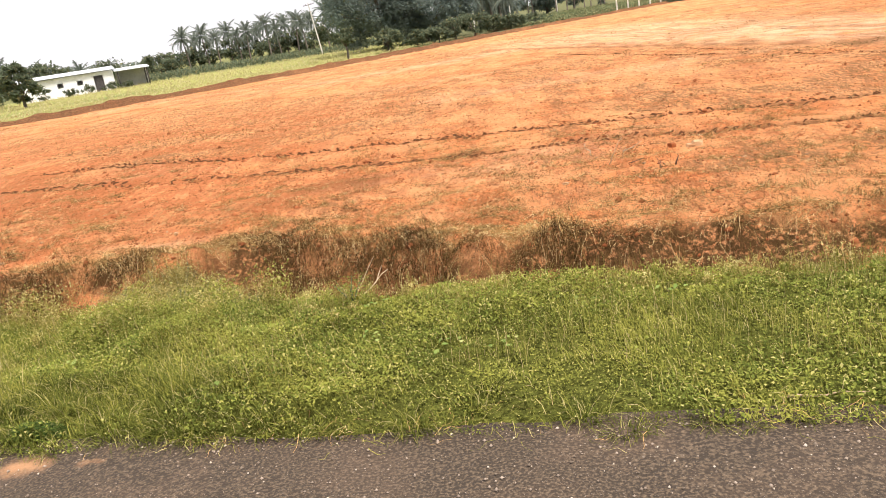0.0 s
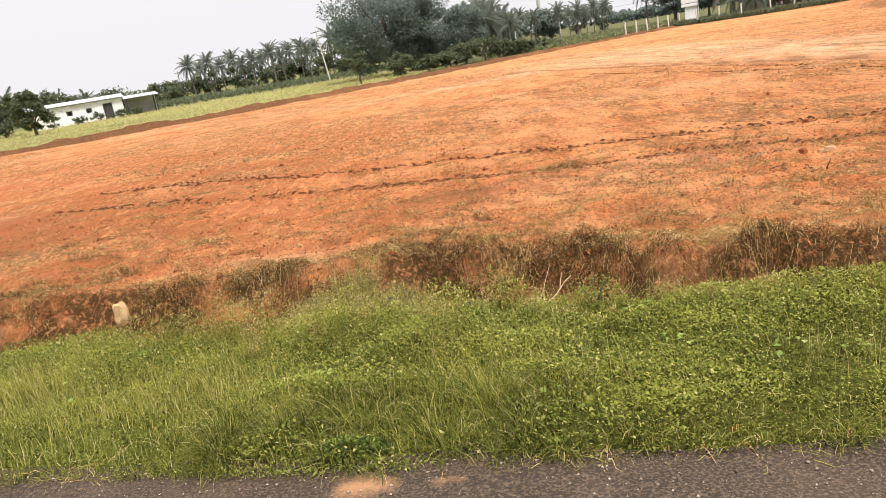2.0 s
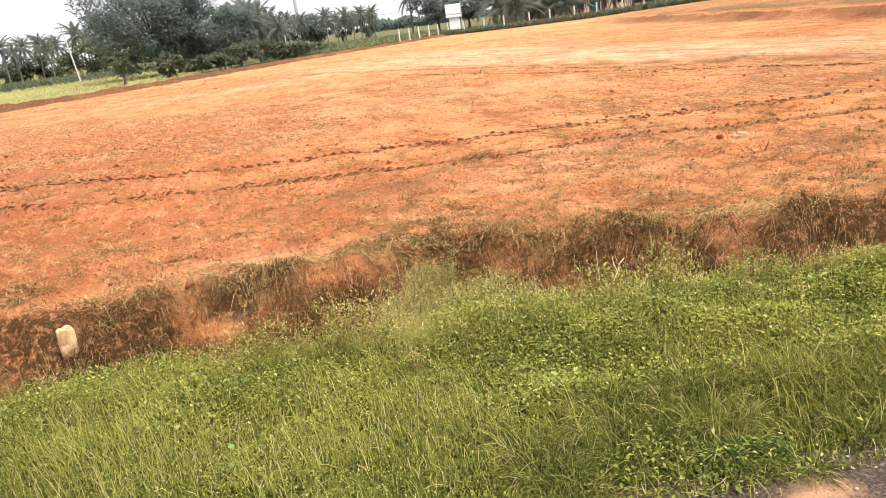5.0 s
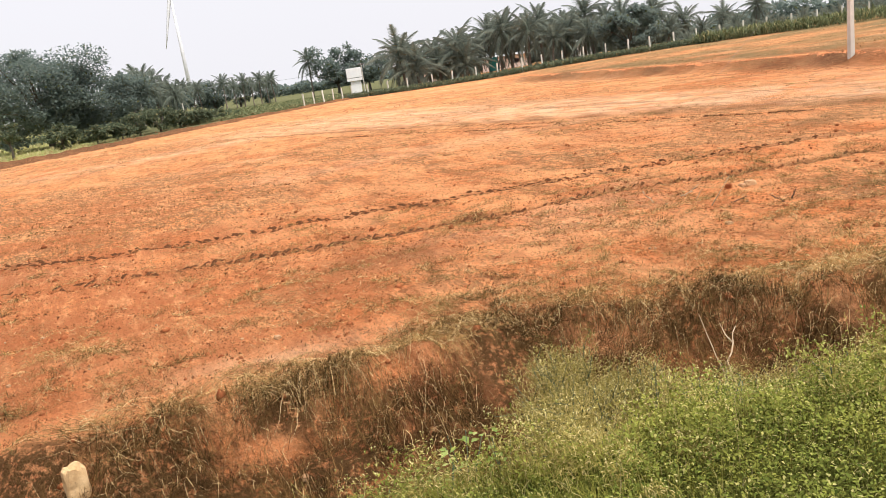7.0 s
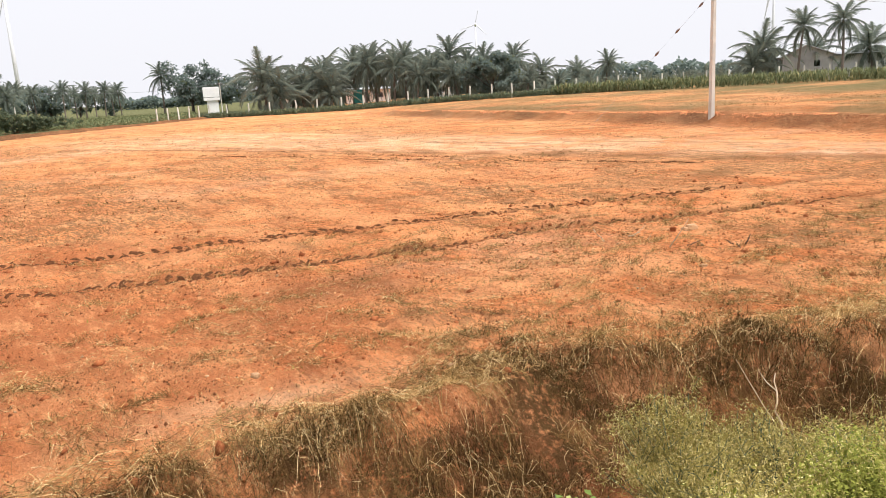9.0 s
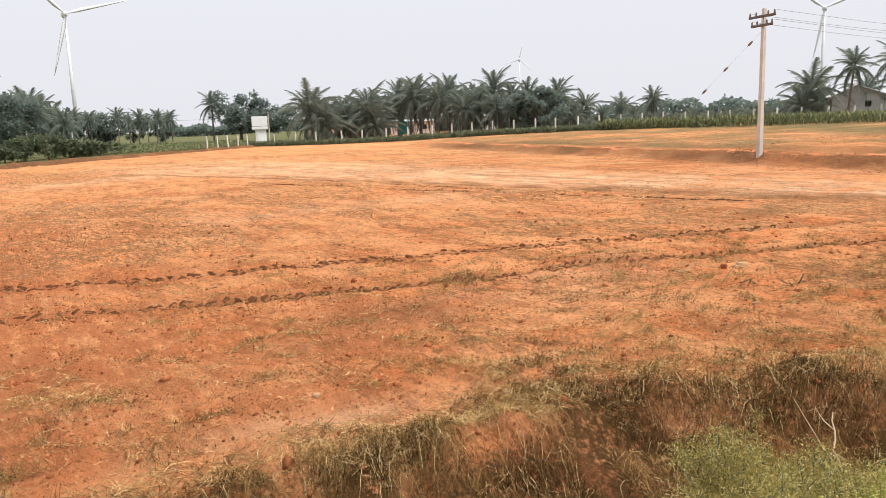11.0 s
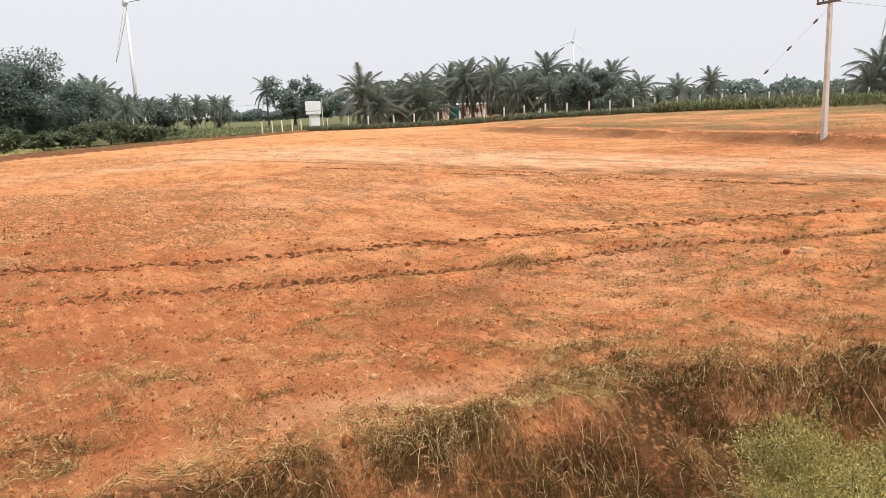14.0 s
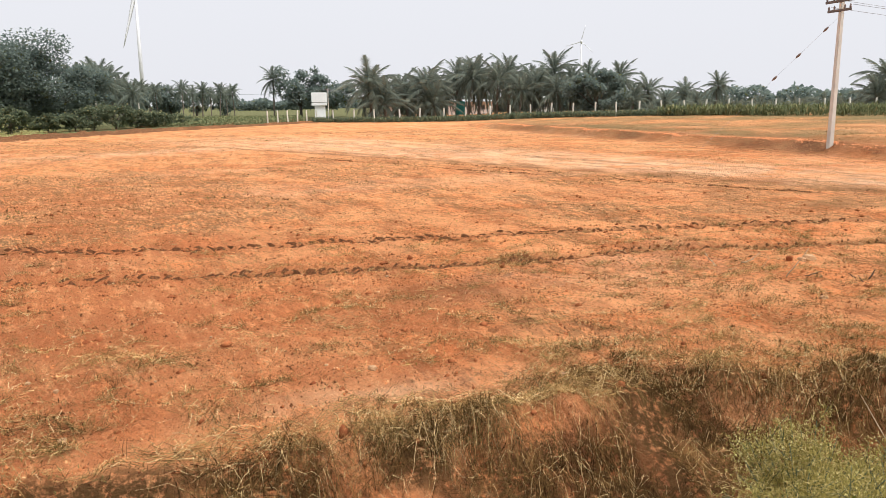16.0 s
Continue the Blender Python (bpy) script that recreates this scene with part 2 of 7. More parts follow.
def blade_material(name, dark, light, dry, dry_share=0.12, rough=0.7, through=0.25, skew=1.0):
    """Leaves and blades, each its own shade."""
    m, n, l, b = material(name, rough, 0.0 if rough > 0.65 else 0.15)
    geo = n.new("ShaderNodeNewGeometry")
    rnd = geo.outputs["Random Per Island"]
    patch = noise_node(n, l, geo.outputs["Position"], 1.7, 4, 0.65)
    c = mix(n, l, mathn(n, l, "POWER", rnd, skew), dark, light)
    c = mix(n, l, mathn(n, l, "MULTIPLY", band(n, l, patch, 0.5, 0.66), 0.6), c, light)
    c = mix(n, l, mathn(n, l, "MULTIPLY", band(n, l, patch, 0.46, 0.32), 0.6), c, dark)
    pick = n.new("ShaderNodeTexWhiteNoise")
    pick.noise_dimensions = "1D"
    l.new(mathn(n, l, "MULTIPLY", rnd, 77.7), pick.inputs["W"])
    c = mix(n, l, mathn(n, l, "LESS_THAN", pick.outputs["Value"], dry_share), c, dry)
    l.new(c, b.inputs["Base Color"])
    if through:
        t = n.new("ShaderNodeBsdfTranslucent")
        l.new(c, t.inputs["Color"])
        s = n.new("ShaderNodeMixShader")
        s.inputs[0].default_value = through
        l.new(b.outputs[0], s.inputs[1])
        l.new(t.outputs[0], s.inputs[2])
        l.new(s.outputs[0], n["Material Output"].inputs["Surface"])
    return m


def plain_material(name, a, c2, scale=6.0, rough=0.85, spec=0.25, depth=0.004, metal=0.0, per_object=0.0):
    m, n, l, b = material(name, rough, spec)
    o = n.new("ShaderNodeTexCoord").outputs["Object"]
    big = noise_node(n, l, o, scale, 5, 0.65)
    fine = noise_node(n, l, o, scale * 9, 4, 0.7)
    c = mix(n, l, band(n, l, big, 0.35, 0.65), a, c2)
    c = mix(n, l, mathn(n, l, "MULTIPLY", band(n, l, fine, 0.5, 0.75), 0.4), c, tuple(0.55 * v for v in a))
    if per_object:
        r = n.new("ShaderNodeObjectInfo").outputs["Random"]
        c = mix(n, l, mathn(n, l, "MULTIPLY", r, per_object), c, tuple(0.5 * v for v in a))
    l.new(c, b.inputs["Base Color"])
    b.inputs["Metallic"].default_value = metal
    bump(n, l, b, mathn(n, l, "ADD", big, fine), 0.5, depth)
    return m


SOIL = soil_material()
ASPHALT = asphalt_material()
RIM = blade_material("pale_rim_grass", (0.15, 0.125, 0.035), (0.48, 0.43, 0.12), (0.58, 0.46, 0.22), 0.18)
RANK = blade_material("rank_dark_grass", (0.055, 0.068, 0.014), (0.23, 0.24, 0.048), (0.50, 0.42, 0.2), 0.07)
GRASS = blade_material("verge_grass", (0.13, 0.135, 0.026), (0.38, 0.36, 0.074), (0.55, 0.47, 0.20), 0.10)
WEED = blade_material("verge_weed_leaf", (0.12, 0.138, 0.026), (0.34, 0.34, 0.07), (0.46, 0.42, 0.13), 0.08)
RIMLEAF = blade_material("ditch_weed_leaf", (0.07, 0.095, 0.019), (0.29, 0.32, 0.066), (0.46, 0.42, 0.15), 0.10)
LEAFBRIGHT = blade_material("bright_leaf", (0.17, 0.25, 0.06), (0.34, 0.40, 0.12), (0.40, 0.42, 0.15), 0.12)
STRAW = blade_material("dry_grass", (0.018, 0.010, 0.004), (0.29, 0.16, 0.058), (0.68, 0.48, 0.23), 0.07, 0.8, 0.0, 2.1)
RIMSTRAW = blade_material("pale_rim_straw", (0.05, 0.028, 0.011), (0.58, 0.355, 0.135), (0.80, 0.58, 0.29), 0.12, 0.8, 0.0, 1.8)
OLIVESTRAW = blade_material("olive_dying_grass", (0.035, 0.023, 0.008), (0.26, 0.165, 0.055), (0.62, 0.45, 0.2), 0.12, 0.8, 0.0, 1.4)
FIELDSTRAW = blade_material("pale_field_straw", (0.045, 0.02, 0.008), (0.72, 0.44, 0.18), (0.82, 0.60, 0.31), 0.08, 0.8, 0.0, 1.3)
FINESTUBBLE = blade_material("fine_stubble", (0.045, 0.024, 0.010), (0.36, 0.22, 0.09), (0.17, 0.15, 0.05), 0.25, 0.85, 0.0, 1.5)
DARKTUFT = blade_material("dark_tussock_grass", (0.02, 0.012, 0.005), (0.17, 0.095, 0.035), (0.60, 0.40, 0.17), 0.10, 0.85, 0.0, 1.4)
STUBBLE = blade_material("grey_stubble", (0.03, 0.018, 0.007), (0.36, 0.19, 0.065), (0.66, 0.45, 0.20), 0.12, 0.85, 0.0, 1.8)
FEATHER = blade_material("feathery_weed", (0.18, 0.148, 0.04), (0.49, 0.405, 0.125), (0.66, 0.54, 0.24), 0.2, 0.7, 0.4)
FLOWER = blade_material("pale_yellow_flower", (0.50, 0.46, 0.16), (0.66, 0.60, 0.28), (0.5, 0.42, 0.2), 0.1, 0.7, 0.1)
CORN = blade_material("maize_leaf", (0.10, 0.12, 0.06), (0.23, 0.25, 0.125), (0.38, 0.34, 0.17), 0.12)
# palm, tree and shrub leaf colours lifted and greyed to paint distance haze
FROND = blade_material("hazed_palm_leaflet", (0.135, 0.165, 0.135), (0.28, 0.31, 0.25), (0.26, 0.22, 0.12), 0.08, 0.55, 0.5)
TREELEAF = blade_material("hazed_tree_leaf", (0.12, 0.16, 0.143), (0.225, 0.27, 0.23), (0.15, 0.16, 0.07), 0.05, 0.6, 0.5)
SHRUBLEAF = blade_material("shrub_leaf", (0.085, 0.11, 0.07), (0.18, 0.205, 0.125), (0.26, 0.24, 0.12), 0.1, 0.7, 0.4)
CLOD = plain_material("soil_clod", (0.20, 0.062, 0.026), (0.42, 0.15, 0.06), 8, 0.95, 0.0, 0.006, per_object=0.5)
RIDGECLOD = plain_material("ridge_clod", (0.20, 0.08, 0.04), (0.42, 0.165, 0.08), 8, 0.95, 0.0, 0.006)
CRUMB = blade_material("soil_crumb", (0.09, 0.034, 0.015), (0.52, 0.19, 0.072), (0.62, 0.30, 0.13), 0.03, 0.95, 0.0, 1.3)
# dark soil of the wheel marks; on the lugs it paints their shade
DARKSOIL = plain_material("dark_track_soil", (0.06, 0.026, 0.013), (0.17, 0.07, 0.032), 30, 0.95, 0.0, 0.004)
# brighter earth colour that paints the sunlit lip of the terrace
SUNLITLIP = plain_material("sunlit_lip_earth", (0.58, 0.215, 0.09), (0.78, 0.33, 0.15), 7, 0.95, 0.0, 0.01)
LIMESTONE = plain_material("pale_stone", (0.52, 0.33, 0.155), (0.68, 0.475, 0.255), 12, 0.9, 0.2, 0.006)
PEBBLE = plain_material("field_stone", (0.40, 0.22, 0.11), (0.56, 0.36, 0.19), 20, 0.9, 0.2, 0.003, per_object=0.5)
CONCRETE = plain_material("weathered_concrete", (0.50, 0.47, 0.42), (0.62, 0.58, 0.51), 3, 0.9, 0.2, 0.003)
POSTSTONE = plain_material("whitewashed_post", (0.68, 0.64, 0.54), (0.78, 0.75, 0.66), 3, 0.9, 0.2, 0.003, per_object=0.3)
WHITEWALL = plain_material("whitewashed_wall", (0.80, 0.80, 0.79), (0.88, 0.88, 0.86), 0.8, 0.9, 0.2, 0.004)
PINKWALL = plain_material("pale_pink_wall", (0.84, 0.75, 0.71), (0.88, 0.81, 0.77), 0.8, 0.9, 0.2, 0.004)
GREYWALL = plain_material("grey_plaster", (0.36, 0.36, 0.35), (0.47, 0.47, 0.45), 0.8, 0.9, 0.2, 0.004)
SHEET = plain_material("roof_sheet", (0.52, 0.54, 0.56), (0.64, 0.66, 0.67), 1.5, 0.5, 0.5, 0.003)
DARKWOOD = plain_material("dark_timber", (0.05, 0.045, 0.045), (0.09, 0.08, 0.075), 5, 0.8, 0.3, 0.003)
TEAL = plain_material("teal_netting", (0.05, 0.30, 0.27), (0.08, 0.38, 0.34), 4, 0.8, 0.3, 0.003)
BARK = plain_material("palm_bark", (0.13, 0.105, 0.085), (0.22, 0.185, 0.15), 5, 0.9, 0.2, 0.01)
TREEBARK = plain_material("tree_bark", (0.09, 0.075, 0.06), (0.15, 0.125, 0.10), 5, 0.9, 0.2, 0.01)
IRON = plain_material("rusted_iron", (0.09, 0.075, 0.07), (0.16, 0.12, 0.10), 12, 0.7, 0.4, 0.002)
PORCELAIN = plain_material("brown_porcelain", (0.12, 0.07, 0.05), (0.18, 0.11, 0.08), 10, 0.3, 0.5, 0.001)
WIRE = plain_material("galvanised_wire", (0.20, 0.20, 0.20), (0.30, 0.30, 0.30), 20, 0.5, 0.5, 0.001)
TURBINE = plain_material("turbine_white", (0.70, 0.70, 0.72), (0.74, 0.74, 0.76), 0.05, 0.5, 0.4, 0.001)
STICKWOOD = plain_material("bleached_stick", (0.42, 0.29, 0.17), (0.58, 0.44, 0.29), 15, 0.9, 0.2, 0.003)
DARKSTICK = plain_material("dark_root", (0.10, 0.06, 0.04), (0.17, 0.11, 0.07), 15, 0.9, 0.2, 0.003)


# ---- shape of the land ----
def step(x, a, b):
    t = np.clip((np.asarray(x, float) - a) / (b - a), 0, 1)
    return t * t * (3 - 2 * t)


def lattice(ix, iy, seed):
    h = (ix.astype(np.int64) * 374761393 + iy.astype(np.int64) * 668265263 + seed * 1442695041) & 0x7FFFFFFF
    h = ((h ^ (h >> 13)) * 1274126177) & 0x7FFFFFFF
    return ((h ^ (h >> 16)) & 0xFFFF) / 65535.0


def vnoise(x, y, scale, seed=0):
    x, y = np.asarray(x, float) * scale, np.asarray(y, float) * scale
    ix, iy = np.floor(x), np.floor(y)
    fx, fy = x - ix, y - iy
    fx, fy = fx * fx * (3 - 2 * fx), fy * fy * (3 - 2 * fy)
    a, b = lattice(ix, iy, seed), lattice(ix + 1, iy, seed)
    c, d = lattice(ix, iy + 1, seed), lattice(ix + 1, iy + 1, seed)
    return (a * (1 - fx) + b * fx) * (1 - fy) + (c * (1 - fx) + d * fx) * fy


def fbm(x, y, scale, octaves=4, seed=0):
    total, amp, norm = 0, 1.0, 0
    for k in range(octaves):
        total = total + amp * vnoise(x, y, scale * 2**k, seed + k)
        norm += amp
        amp *= 0.5
    return total / norm


ROAD_SLOPE = 0.201


def across(x, y):
    """Metres from the road's edge towards the field."""
    return y + ROAD_SLOPE * x - 2.5


def bank_edge(x):
    """How far from the road the field's cut edge runs."""
    x = np.asarray(x, float)
    line = 3.38 + 0.62 * step(x, 0.6, -1.7) - 0.28 * step(x, -2.3, -4.2) + 0.22 * (fbm(x, x * 0 + 3.3, 1.6, 3, 5) - 0.5)
    for cx, wide, back in ((-2.65, 0.38, -0.16), (-1.75, 0.36, 0.20), (-0.45, 0.28, 0.14), (0.55, 0.4, 0.10), (-3.75, 0.3, 0.08)):
        line = line + back * np.exp(-((x - cx) / wide) ** 2)
    return line


def berm_side(x, y):
    """Metres past the line of the far earth bank."""
    return (-(x + 30) * 52.6 + (y - 40) * 58) / 78.3


def terrace_side(x, y):
    """Metres up from the foot of the low terrace step."""
    return (x - 19.3 - (y - 15) * 0.262) / 1.034


def low_track(x):
    return 10.95 - 0.325 * x + 0.34 * np.exp(-((np.asarray(x) - 2.1) / 1.0) ** 2)


def high_track(x):
    return 13.0 - 0.345 * x + 0.12 * np.sin(np.asarray(x) * 0.7 + 0.6) * 0.5


def track_gap(x, y):
    """Distance to the nearer of the two wheel tracks."""
    return (y - low_track(x)) / 1.05, (y - high_track(x)) / 1.05


TUSSOCKS = []
seeded = random.Random(23)
reach = -7.4
while reach < 5.2:
    size = seeded.uniform(0.14, 0.36)
    TUSSOCKS.append((reach, float(bank_edge(reach)) + seeded.uniform(-0.55, -0.10), size, seeded.uniform(0.06, 0.13) * (0.6 + size)))
    if seeded.random() < 0.45:
        TUSSOCKS.append((reach + seeded.uniform(-0.2, 0.2), float(bank_edge(reach)) + seeded.uniform(0.15, 0.8), size * 0.7, seeded.uniform(0.02, 0.05)))
    reach += size * seeded.uniform(0.9, 1.9)


def tussock_rise(x, v):
    """Height of the straw-covered hummocks along the cut edge."""
    h = np.zeros(np.broadcast(x, v).shape)
    near = (v > 2.0) & (v < 5.6) & (x > -8.2) & (x < 6.0)
    if not near.any():
        return h
    a, b = np.broadcast_to(x, h.shape)[near], np.broadcast_to(v, h.shape)[near]
    best = np.zeros(a.shape)
    for tx, tv, size, tall in TUSSOCKS:
        d = ((a - tx) / (size * 1.25)) ** 2 + ((b - tv) / (size * 0.85)) ** 2
        best = np.maximum(best, tall * np.clip(1 - d, 0, 1) ** 0.8)
    h[near] = best
    return h


def bare_face(x, v):
    """Where red earth shows bare on the face of the bank, 0 to 1."""
    face = 1.1 * np.exp(-((x + 2.62) / 0.34) ** 2 - ((v - 3.72) / 0.15) ** 2) + 0.8 * np.exp(-((x + 1.38) / 0.12) ** 2 - ((v - 3.7) / 0.14) ** 2) + 0.8 * np.exp(-((x + 3.6) / 0.3) ** 2 - ((v - 3.5) / 0.12) ** 2)
    return np.clip(face, 0, 1)


def mats(x, y):
    """How thickly dead grass lies on the field, 0 to 1."""
    v = across(x, y)
    d = 0.42 * fbm(x * 0.75 + y * 0.25, y, 1.2, 3, 53) + 0.58 * fbm(x * 0.8, y, 4.5, 3, 54)
    return step(d, 0.49 + 0.008 * np.clip(v - 3.5, 0, 8), 0.62 + 0.004 * np.clip(v - 3.5, 0, 8)) * step(v, 3.2, 3.8) * step(v, 15, 9) * (1 - 0.95 * np.exp(-((x + 3.4) / 0.9) ** 4 - ((v - 4.5) / 0.4) ** 4))


STUBBLE_PATCHES = [(8.15, 12.25, 0.9, 0.45, 0.22), (-13.0, 29.0, 5.5, 6.0, 0.15), (-11.0, 20.0, 2.2, 2.5, 0.13), (-5.6, 18.3, 1.5, 0.8, -0.14), (-6.5, 23.0, 3.5, 6.0, 0.09), (-10.0, 29.0, 5.0, 8.0, 0.09), (-6.5, 9.0, 1.5, 2.5, 0.08), (-2.2, 25.0, 3.0, 4.0, 0.17), (-1.7, 20.5, 1.4, 1.5, 0.10), (-3.8, 18.0, 2.6, 2.2, 0.20), (0.3, 22.0, 1.3, 1.6, 0.08), (2.2, 21.0, 1.2, 2.2, 0.08), (7.3, 13.7, 0.9, 0.7, 0.10), (12.3, 18.7, 1.2, 1.6, 0.12), (1.7, 16.4, 1.6, 0.8, -0.12), (-4.0, 15.9, 1.8, 0.5, -0.10), (-2.4, 16.8, 1.8, 1.2, 0.12), (-3.6, 12.4, 1.2, 1.0, 0.10), (-1.8, 31.0, 3.0, 2.2, -0.12), (3.0, 10.0, 2.2, 2.0, -0.22), (6.4, 10.2, 2.4, 1.6, -0.16), (1.6, 13.4, 2.0, 1.6, -0.12)]


def stubble_share(x, y):
    """Where the mown weeds stand thickest on the open field."""
    extra = 0
    for px, py, wide, deep, much in STUBBLE_PATCHES:
        extra = extra + much * np.exp(-(((x - px) / wide) ** 2 + ((y - py) / deep) ** 2))
    return step(extra + 0.6 * fbm(x + 0.3 * y, y * 0.7, 0.28, 4, 61) + 0.4 * fbm(x, y * 0.6, 1.5, 3, 66), 0.50, 0.62)


def land(x, y, fine=True):
    x, y = np.asarray(x, float), np.asarray(y, float)
    v = across(x, y)
    e = bank_edge(x)
    verge = -0.112 - 0.10 * step(v, 0.0, 1.9)
    field = -0.40 - 0.14 * step(v, 4.2, 8.2) - 0.06 * step(v, 8.0, 14.0) - 0.14 * step(v, 14.0, 70.0) - 0.14 * step(x, 12, -12) * step(v, 25, 55)
    field = field + 0.10 * step(x, -3.0, -7.0) * step(v, 4.0, 9.0) * step(v, 40, 20)
    field = field + 0.05 * (fbm(x, y, 0.25, 3, 11) - 0.5) * step(v, 4.2, 6.5)
    ts = terrace_side(x, y)
    lip = ts + 1.1 * (fbm(x, y, 0.5, 3, 17) - 0.5)
    on = step(y, 68, 56)
    field = field + on * (0.30 * step(lip, -0.25, 0.35) + 0.10 * step(lip, 4.3, 4.9) + 0.13 * np.exp(-((ts - 0.6) / 0.8) ** 2) * (0.5 + fbm(x, y, 0.5, 2, 3)))
    field = field + 0.30 * step(ts, 1.5, 16) * step(y, 15, 60) + 0.20 * step(ts, 12, 40) + 0.30 * (1 - on) * step(ts, -6, 12)
    # sunk ditch between verge and field
    z = verge + (-0.80 + 0.12 * (fbm(x, y, 0.8, 2, 8) - 0.5) - verge) * step(v, 1.75, 2.45)
    lump = 0.10 * np.exp(-(((x + 2.65) / 0.55) ** 2 + ((v - 3.62) / 0.34) ** 2))
    ee = e + 0.28 * (fbm(x, v * 0.4, 2.6, 3, 14) - 0.5)
    rise = 0.40 * step(v, ee - 1.05, ee - 0.20) + 0.60 * step(v, ee - 0.46, ee + 0.04)
    z = z * (1 - rise) + field * rise + lump
    z = z + 0.07 * np.exp(-((v - e - 0.15) / 0.3) ** 2) * (fbm(x, y, 1.5, 3, 2) - 0.3)
    z = z - 0.13 * np.exp(-((x + 4.62) / 0.32) ** 2 - ((v - 3.36) / 0.22) ** 2)
    z = z + tussock_rise(x, v) * (0.75 + 0.6 * (fbm(x, y, 7, 2, 25) - 0.5))
    # far earth bank and lower meadows behind it
    bs = berm_side(x, y)
    near = step(v, 20, 30)
    z = z - near * 0.05 * step(bs, 0.5, 2.0)
    if fine:
        mask = step(v, e - 1.0, e + 0.1)
        z = z + mask * (0.075 * (fbm(x, y, 2.2, 4, 21) - 0.5) + 0.075 * (fbm(x, y, 8, 3, 31) - 0.5))
        z = z + (0.30 * (fbm(x, y, 3.0, 4, 41) - 0.5) + 0.06 * (fbm(x, y, 14, 2, 42) - 0.5)) * step(v, 1.9, 2.6) * (1 - step(v, e - 0.15, e + 0.35))
        low, high = track_gap(x, y)
        worn = 0.55 + 0.9 * (fbm(x, y, 0.5, 2, 51) - 0.3)
        for gap, ph in ((low, 0.0), (high, 1.3)):
            lug = 0.5 + 0.5 * np.sin(x * 26.0 + np.abs(gap) * 22 + ph)
            z = z + mask * worn * (-0.05 * np.exp(-(gap / 0.16) ** 2) + 0.05 * lug * np.exp(-(gap / 0.15) ** 4) + 0.03 * np.exp(-((np.abs(gap) - 0.27) / 0.08) ** 2))
    return z


def ground_z(x, y):
    return float(land(np.array([x]), np.array([y]))[0])


def axis(lo, a, b, hi, fine, grow, back=None):
    inner = list(np.arange(a, b + fine / 2, fine))
    s, p, out = fine, b, []
    while p < hi:
        s *= grow
        p += s
        out.append(min(p, hi))
    s, p, pre = fine, a, []
    while p > lo:
        s *= back or grow
        p -= s
        pre.append(max(p, lo))
    return np.array(pre[::-1] + inner + out)


def part(name, bm, mat, parent=None, label=""):
    """One mesh object from a bmesh, under a thing or a part."""
    me = bpy.data.meshes.new(name)
    bm.to_mesh(me)
    bm.free()
    return placed(name, me, mat, parent, label)


def placed(name, me, mat, parent=None, label="", m=None):
    if mat and not me.materials:
        me.materials.append(mat)
    ob = new(name, me)
    ob.parent = parent
    if m is not None:
        ob.matrix_basis = m
    return tagged(ob, label)


def thing(name, m, label, category, group="", kind=""):
    ob = new(name)
    ob.matrix_basis = m
    ob.empty_display_size = 0.2
    return tagged(ob, label, category, group, kind)


def quick_mesh(name, verts, quads=None, tris=None, smooth=False):
    """Mesh from numpy arrays of corners, four- and three-sided faces."""
    me = bpy.data.meshes.new(name)
    quads = np.zeros((0, 4), np.int32) if quads is None else np.asarray(quads, np.int32)
    tris = np.zeros((0, 3), np.int32) if tris is None else np.asarray(tris, np.int32)
    me.vertices.add(len(verts))
    me.vertices.foreach_set("co", np.asarray(verts, np.float32).ravel())
    loops = np.concatenate([quads.ravel(), tris.ravel()])
    me.loops.add(len(loops))
    me.loops.foreach_set("vertex_index", loops)
    nq, nt = len(quads), len(tris)
    me.polygons.add(nq + nt)
    start = np.concatenate([np.arange(nq) * 4, nq * 4 + np.arange(nt) * 3]).astype(np.int32)
    me.polygons.foreach_set("loop_start", start)
    me.update(calc_edges=True)
    me.validate()
    if smooth:
        me.polygons.foreach_set("use_smooth", np.ones(nq + nt, bool))
    return me


